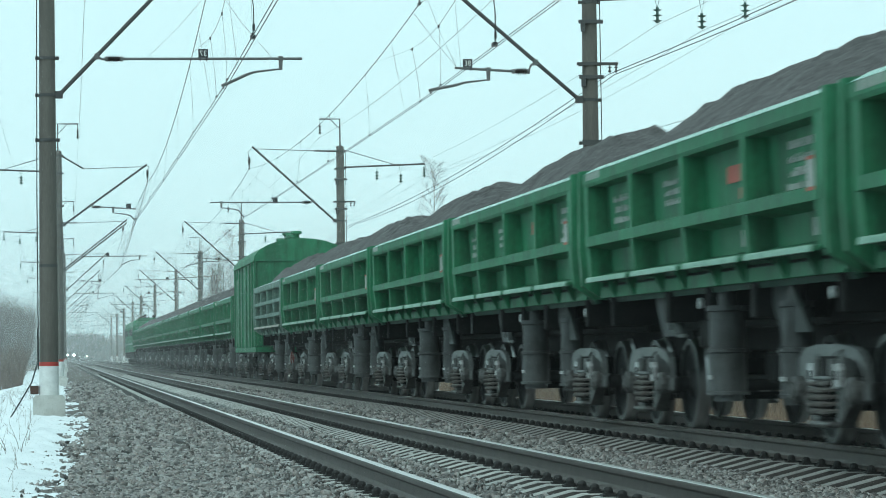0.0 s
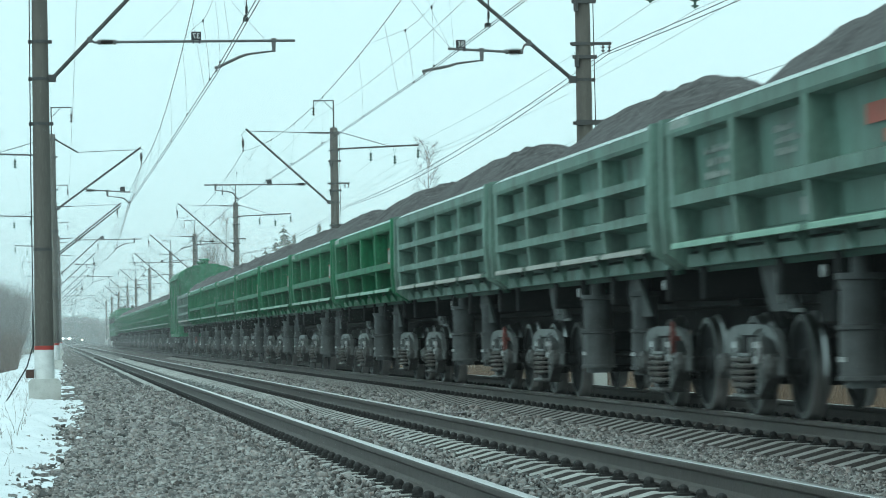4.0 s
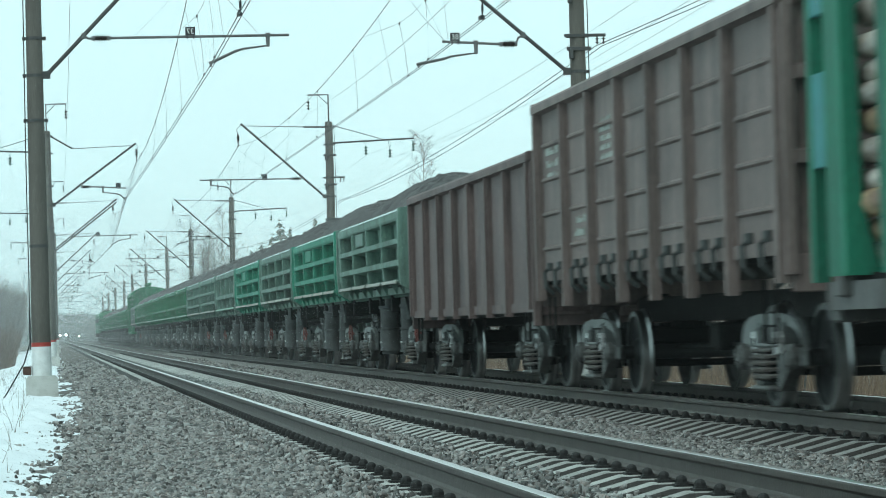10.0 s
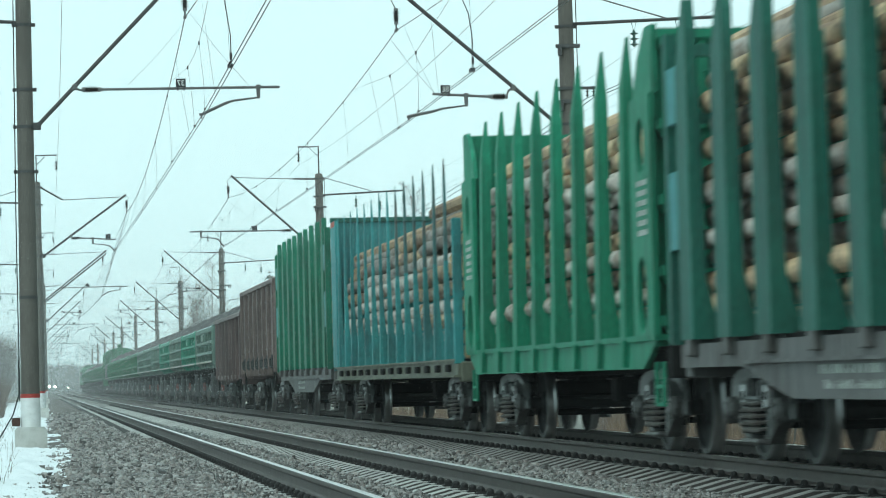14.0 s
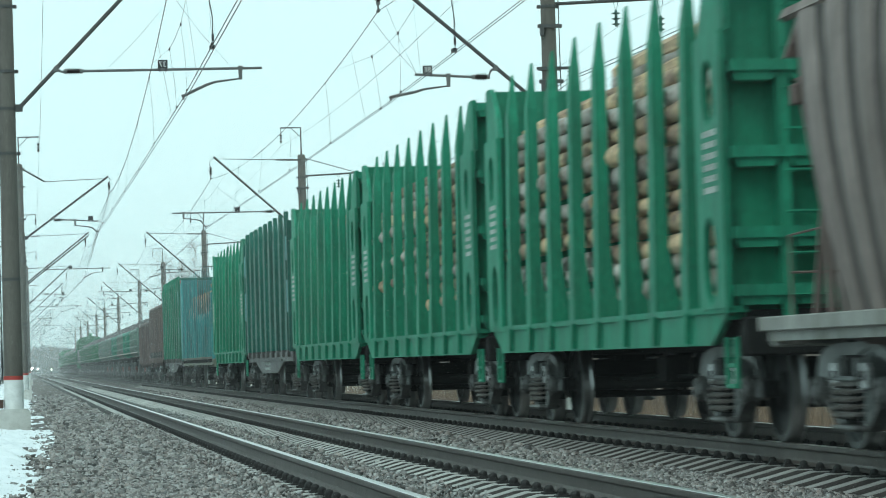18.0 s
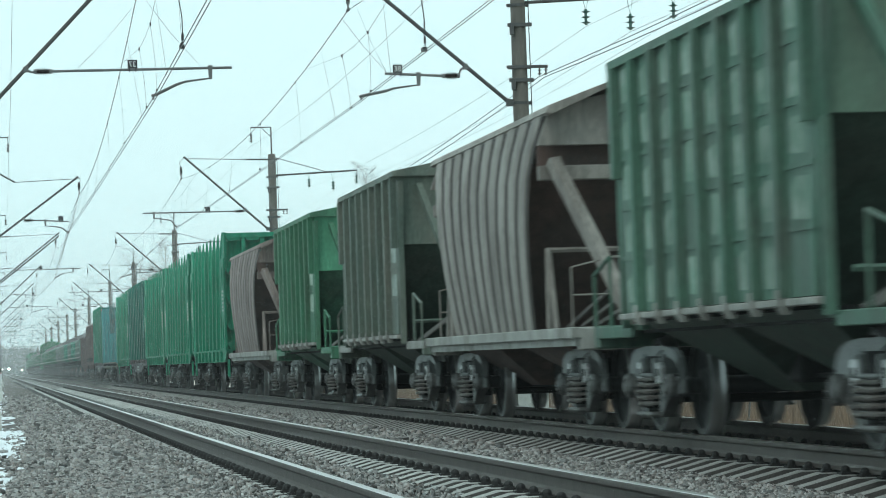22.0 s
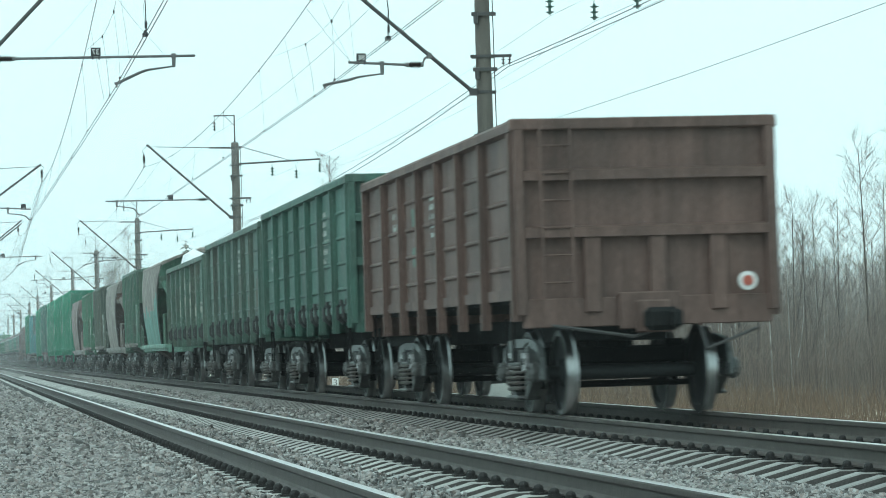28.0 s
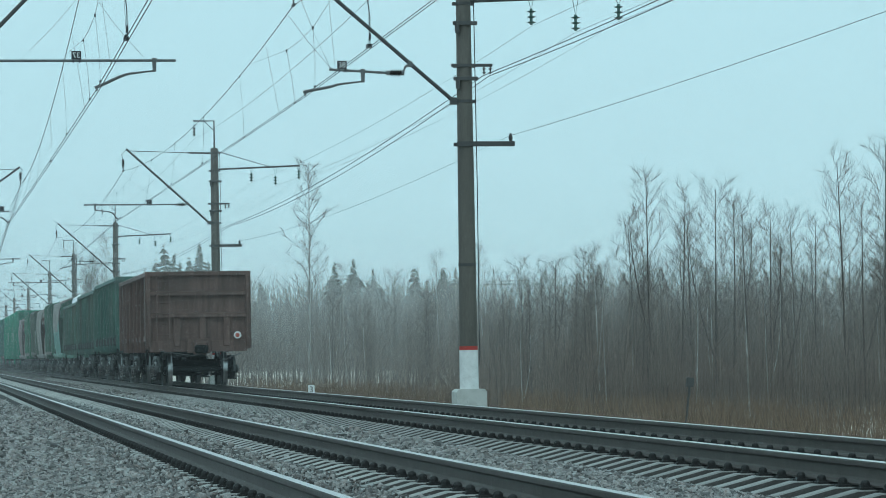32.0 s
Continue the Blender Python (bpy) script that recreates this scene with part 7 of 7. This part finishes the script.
for k in range(165):
    D = rt.uniform(91, 170) if k < 110 else rt.uniform(150, 230)
    x = rt.uniform(19.5 + (D - 90) * 0.03, 0.35 * D)
    h = rt.uniform(3.0, 5.2) if k % 3 else rt.uniform(4.8, 6.4)
    white = rt.random() < 0.28
    plant(rt.choice(BIRCHES) if white else rt.choice(SAPLINGS), "young_birch" if white else "young_tree",
          "thin leafless young birch with white bark" if white else young, x, D, rt.uniform(0, 360), h / (7.0 if white else 6.0), "young trees of the wood")
for x, h, k in ((22.95, 4.9, 0), (24.6, 4.7, 1), (25.28, 4.4, 2), (20.15, 3.4, 1), (17.6, 3.0, 2)):
    plant(BIRCHES[k], "young_birch", "thin leafless young birch with white bark", x, 89.5, 70 * k, h / 7.0, "young trees of the wood")
plant(WEEPING, "tall_birch", "tall leafless birch with drooping twigs and a pale trunk", 24.85, 200, 40, 1.12, "")
for u, top, D in ((0.0762, 0.0388, 262), (0.0880, 0.0395, 258), (0.0700, 0.031, 275), (0.1394, 0.0335, 300), (0.1330, 0.0325, 290), (0.1460, 0.030, 310), (0.0815, 0.033, 280), (0.0735, 0.034, 270), (0.0795, 0.036, 264), (0.0845, 0.0345, 285), (0.0910, 0.0335, 270), (0.0665, 0.0285, 290), (0.1600, 0.031, 300), (0.1700, 0.030, 290), (0.2240, 0.0295, 300), (0.2160, 0.0285, 310), (0.2320, 0.028, 305)):
    plant(rt.choice(SPRUCES), "spruce", "dark green spruce standing in the haze", u * D * 2, D * 2, rt.uniform(0, 360), (top * D * 1.9 + 2.4) / 11.0, "spruces of the far wood")
for k in range(46):
    D = rt.uniform(560, 760)
    u = rt.uniform(0.092, 0.345)
    plant(rt.choice(SPRUCES), "spruce", "dark green spruce standing in the haze", u * D, D, rt.uniform(0, 360), rt.uniform(1.35, 1.85), "spruces of the far wood")
for k in range(26):
    D = rt.uniform(210, 330)
    u = rt.choice((rt.uniform(0.045, 0.062), rt.uniform(0.10, 0.33)))
    plant(rt.choice(BIRCHES + SAPLINGS), "bare_tree", "leafless tree standing in the haze", u * D, D, rt.uniform(0, 360), rt.uniform(1.1, 1.6), "trees of the far wood")
for k in range(22):
    D = rt.uniform(190, 330)
    plant(rt.choice(BIRCHES + SAPLINGS), "bare_tree", "leafless tree standing in the haze", rt.uniform(-9, -4) - (D - 190) * rt.uniform(0.0, 0.06), D, rt.uniform(0, 360), rt.uniform(0.8, 1.25), "trees beside the line")


def stems(name, label, material, count, region, heights, thick, seed, lean=0.18, forks=2):
    """A thicket of thin stems or blades in one mesh; region gives a random place."""
    r = random.Random(seed)
    s = Shape()
    for _ in range(count):
        x, y = region(r)
        h = r.uniform(*heights)
        z = float(np.interp(x, PX, PZ)) - 0.12
        a, b = r.uniform(-lean, lean) * h, r.uniform(-lean, lean) * h
        p0, p1, p2 = Vector((x, y, z)), Vector((x + a * 0.35, y + b * 0.35, z + h * 0.55)), Vector((x + a, y + b, z + h))
        w = thick * r.uniform(0.6, 1.3)
        s.tube([p0, p1, p2], [w, w * 0.7, w * 0.25], 3, caps=False)
        for _ in range(forks):
            q = p0.lerp(p1, r.uniform(0.5, 1)) if r.random() < 0.5 else p1.lerp(p2, r.uniform(0, 0.8))
            s.tube([q, q + Vector((r.uniform(-0.25, 0.25) * h, r.uniform(-0.25, 0.25) * h, r.uniform(0.12, 0.32) * h))], [w * 0.5, w * 0.15], 3, caps=False)
    ob = thing(name, label, "undergrowth", kind="stuff", shape=s, mats=material)
    return ob


def wood_edge(r):
    D = 86 + 75 * r.random() ** 1.4
    return r.uniform(18.5 + (D - 86) * 0.03, 0.355 * D), D


stems("thicket", "dense brown thicket of leafless saplings and shrubs", SHRUB, 8500, wood_edge, (0.8, 2.9), 0.008, 3, 0.22, 4)
stems("tall_stems", "thin upright stems of young leafless trees", SHRUB, 800, wood_edge, (2.8, 4.4), 0.012, 23, 0.08, 5)
stems("far_thicket", "grey-brown band of leafless wood in the haze", TWIG, 3000, lambda r: (lambda D: (r.uniform(0.085, 0.36) * D, D))(r.uniform(165, 260)), (2.5, 6.0), 0.024, 4, 0.18, 4)
stems("hazy_wood", "far grey wood standing in the haze", TWIG, 6000, lambda r: (lambda D: (r.uniform(0.06, 0.36) * D, D))(r.uniform(430, 590)), (8.0, 15.5), 0.08, 14)
stems("left_wood", "grey leafless wood in the haze beside the line", TWIG, 5200, lambda r: (lambda D: (-(0.0185 + 0.03 * r.random()) * D, D))(r.uniform(275, 390)), (5.0, 8.4), 0.034, 15, 0.22, 4)
stems("left_thicket", "grey bank of leafless trees in the haze beside the line", TWIG, 8000, lambda r: (lambda D: (-0.0112 * D - r.random() ** 2 * 20, D))(r.uniform(290, 430)), (2.4, 7.6), 0.03, 5, 0.25, 4)
stems("left_scrub", "low brown scrub and dead grass on the verge", SHRUB, 5000, lambda r: (lambda D: (-0.0122 * D - r.random() ** 1.5 * 9, D))(r.uniform(130, 250)), (0.6, 2.2), 0.016, 25, 0.3, 3)
stems("distant_wood", "pale wood closing the line far ahead in the mist", TWIG, 5000, lambda r: (lambda D: (r.uniform(-0.035, 0.07) * D, D))(r.uniform(900, 1050)), (5.0, 9.5), 0.16, 26, 0.2, 2)
def verge(r):
    while True:
        x, y = r.uniform(14.5, 23), r.uniform(56, 150)
        if x / y > 0.19 or y > 104:
            return x, y


stems("verge_grass", "tall dry yellow-brown grass and reeds on the verge", STRAW, 14000, verge, (0.4, 1.3), 0.009, 6, 0.3, 1)
stems("snow_grass", "withered grass stalks poking through the snow", STRAW, 700, lambda r: (r.uniform(-2.6, -0.35), r.uniform(26, 110)), (0.12, 0.5), 0.005, 7, 0.45, 1)


# ---- small things beside the line ----
thing("loose_cable", "slack black cable hanging from a pole to the ground", "cable", shape=Shape().tube([(-0.40, 58.55, 1.4), (-0.40, 58.55, 0.75), (-0.52, 58.5, 0.35), (-0.68, 58.4, 0.08), (-0.85, 58.3, -0.2), (-1.0, 58.2, -0.42)], 0.014, 6), mats=WIRE)
p = thing("power_pylon", "portal-shaped lattice power pylon far off in the haze", "pylon", m=pose(133.95, 700, -1.6))
for sx in (-1, 1):
    s = Shape()
    for a, b in ((-0.9, -0.25), (0.9, 0.25)):
        s.tube([(sx * 3.0 + a, 0, 0), (sx * 3.0 + b, 0, 19.0), (sx * 3.0, 0, 22.2)], 0.10, 4)
    for k in range(9):
        z, q = 2.1 * k, 0.9 - 0.65 * k / 9
        s.tube([(sx * 3.0 - q, 0, z), (sx * 3.0 + q - 0.07, 0, z + 2.1)], 0.06, 3)
    part("mast", s, GALV, p)
s = Shape()
for z in (18.4, 19.2):
    s.tube([(-5.2, 0, z), (5.2, 0, z)], 0.09, 4)
for k in range(13):
    s.tube([(-5.2 + 0.8 * k, 0, 18.4), (-4.8 + 0.8 * k, 0, 19.2)], 0.05, 3)
part("cross_beam", s, GALV, p)
for x in (-4.9, 0, 4.9):
    s = Shape()
    insulator(s, (x, 0, 18.4), (x, 0, 16.9), 5, 0.2, 0)
    part("insulator_string", s, CERAMIC, p)
p = thing("distance_post", "short white concrete post with a black figure on its plate", "distance marker", m=pose(11.5, 92.3, 0))
part("post", Shape().box(-0.05, 0.05, -0.04, 0.04, -0.75, -0.36, c=0.01), PLINTH, p)
pl = part("plate", Shape().box(-0.10, 0.10, -0.06, -0.035, -0.38, -0.09, c=0.006), WHITE, p)
tm = text_mesh("3", 0.26)
tm.materials.append(PLATE)
w3 = new("writing", tm)
w3.parent, w3.location = pl, (0, -0.064, -0.235)
p = thing("marker_post", "leaning dark steel post with a small box on top", "post", m=pose(15.25, 60, 0, 0, 7, 0))
s = Shape()
s.tube([(0, 0, -1.6), (0, 0, 0.1)], 0.022, 8)
part("stem", s, STEEL, p)
part("box", Shape().box(-0.075, 0.075, -0.05, 0.05, 0.06, 0.25, c=0.01), STEEL, p)
p = thing("dwarf_signal", "low dark signal with a green lamp between the tracks", "signal", m=pose(5.6, 610, 0))
part("mast", Shape().tube([(0, 0, -0.4), (0, 0, 0.7)], 0.06, 8), STEEL, p)
part("head", Shape().box(-0.2, 0.2, -0.1, 0.12, 0.6, 1.3, c=0.03), STEEL, p)
part("lamp", Shape().lathe([(0.0, -0.14), (0.13, -0.14), (0.13, -0.1), (0.0, -0.1)], (0, 0, 0.92), "y", 14), glow("green_lamp", (0.7, 1.0, 0.55), 14), p, "lit yellow-green lamp")
p = thing("waiting_locomotive", "distant locomotive with lit headlights, waiting in the haze", "locomotive", m=pose(NEAR, 815, 0))
s = Shape()
s.prism([(-1.45, 0.9), (1.45, 0.9), (1.45, 3.2), (1.2, 3.8), (-1.2, 3.8), (-1.45, 3.2)], 0.4, 16, "y")
b = part("body", s, TIMBER_DARK, p)
part("cab_front", Shape().prism([(0.4, 0.9), (0.0, 1.0), (-0.05, 2.1), (0.2, 3.2), (0.4, 3.75)], -1.42, 1.42, "x"), TIMBER_DARK, b)
part("windscreen", Shape().prism([(0.0, 2.2), (0.18, 3.05), (0.2, 3.05), (0.02, 2.2)], -1.2, 1.2, "x"), PLATE, b)
part("buffer_beam", Shape().box(-1.4, 1.4, -0.1, 0.4, 0.35, 0.9, c=0.03), FRAME, b)
lamp = glow("headlight", (1.0, 0.93, 0.78), 150)
for x, z, rr in ((-0.85, 1.35, 0.17), (0.85, 1.35, 0.17)):
    part("headlight", Shape().lathe([(0.0, -0.12), (rr, -0.12), (rr, 0.3), (0.0, 0.3)], (x, 0, z), "y", 16), lamp, b, "lit headlight")
for y in (4, 12):
    bogie(p, y)


# ---- haze ----
def haze_material():
    m = bpy.data.materials.new("winter_haze")
    m.use_nodes = True
    nt = m.node_tree
    nt.nodes.clear()
    o = nt.nodes.new("ShaderNodeOutputMaterial")
    clear_ = nt.nodes.new("ShaderNodeBsdfTransparent")
    dif, trn, both_ = nt.nodes.new("ShaderNodeBsdfDiffuse"), nt.nodes.new("ShaderNodeBsdfTranslucent"), nt.nodes.new("ShaderNodeMixShader")
    for n in (dif, trn):
        n.inputs["Color"].default_value = (0.97, 0.98, 0.98, 1)
    nt.links.new(dif.outputs[0], both_.inputs[1])
    nt.links.new(trn.outputs[0], both_.inputs[2])
    tc = nt.nodes.new("ShaderNodeTexCoord")
    sep = nt.nodes.new("ShaderNodeSeparateXYZ")
    nt.links.new(tc.outputs["Object"], sep.inputs[0])
    thin = nt.nodes.new("ShaderNodeMapRange")
    thin.interpolation_type = "SMOOTHSTEP"
    thin.inputs[1].default_value, thin.inputs[2].default_value = 6.0, 42.0
    thin.inputs[3].default_value, thin.inputs[4].default_value = 1.0, 0.0
    nt.links.new(sep.outputs["Z"], thin.inputs[0])
    noise_ = nt.nodes.new("ShaderNodeTexNoise")
    noise_.inputs["Scale"].default_value = 0.05
    nt.links.new(tc.outputs["Object"], noise_.inputs["Vector"])
    vary = nt.nodes.new("ShaderNodeMapRange")
    vary.inputs[1].default_value, vary.inputs[2].default_value = 0.25, 0.75
    vary.inputs[3].default_value, vary.inputs[4].default_value = 0.8, 1.2
    nt.links.new(noise_.outputs[0], vary.inputs[0])
    mul = nt.nodes.new("ShaderNodeMath")
    mul.operation = "MULTIPLY"
    nt.links.new(thin.outputs[0], mul.inputs[0])
    nt.links.new(vary.outputs[0], mul.inputs[1])
    dense = nt.nodes.new("ShaderNodeMapRange")
    dense.inputs[1].default_value, dense.inputs[2].default_value = 0, 600
    dense.inputs[3].default_value, dense.inputs[4].default_value = 0.004, 0.2
    nt.links.new(sep.outputs["Y"], dense.inputs[0])
    mul2 = nt.nodes.new("ShaderNodeMath")
    mul2.operation = "MULTIPLY"
    nt.links.new(mul.outputs[0], mul2.inputs[0])
    nt.links.new(dense.outputs[0], mul2.inputs[1])
    mix = nt.nodes.new("ShaderNodeMixShader")
    nt.links.new(mul2.outputs[0], mix.inputs[0])
    nt.links.new(clear_.outputs[0], mix.inputs[1])
    nt.links.new(both_.outputs[0], mix.inputs[2])
    nt.links.new(mix.outputs[0], o.inputs[0])
    return m


# the mist as thin veils across the line, one behind another; the nearest, at 14, is added to lift the dark tones
s = Shape()
for y in (14, 60, 95, 135, 190, 270, 400, 600, 780):
    s.add([(-500, y, -3), (900, y + 3, -3), (900, y + 3, 60), (-500, y, 60)], [(0, 1, 2, 3)])
thing("mist", "thin winter mist over the line, nearest veil added to lift darks", "mist", kind="stuff", shape=s, mats=haze_material())


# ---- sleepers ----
for tr, y0, one in zip(TRACKS, (14.1, 13.9), (SLEEPER, SHADED_SLEEPER)):
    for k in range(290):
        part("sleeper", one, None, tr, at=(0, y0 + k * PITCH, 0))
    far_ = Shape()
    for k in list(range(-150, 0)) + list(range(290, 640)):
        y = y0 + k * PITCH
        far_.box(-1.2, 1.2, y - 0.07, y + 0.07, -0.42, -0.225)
    ob = part("far_sleepers", far_, CONCRETE if one is SLEEPER else SHADECRETE, tr)
    ob["kind"] = "stuff"


# ---- what moves ----
def motions():
    for ob, s0 in moving:
        walk(ob, [(t, pose(FAR, s0 + SPEED * (t - 16), 0)) for t in (0, 8, 16, 24, 32)])
    # the wheelsets of the hoppers and gondolas at the tail turn as they roll
    turn = SPEED / 0.478
    for ob in [ob for ob, s0 in moving if s0 < 0]:
        for wheels in ob.children_recursive:
            if wheels.name.startswith("wheelset"):
                at = wheels.location.copy()
                walk(wheels, [(k / 20, Matrix.Translation(at) @ Matrix.Rotation(-turn * k / 20, 4, "X")) for k in range(0, 641)])


motions()
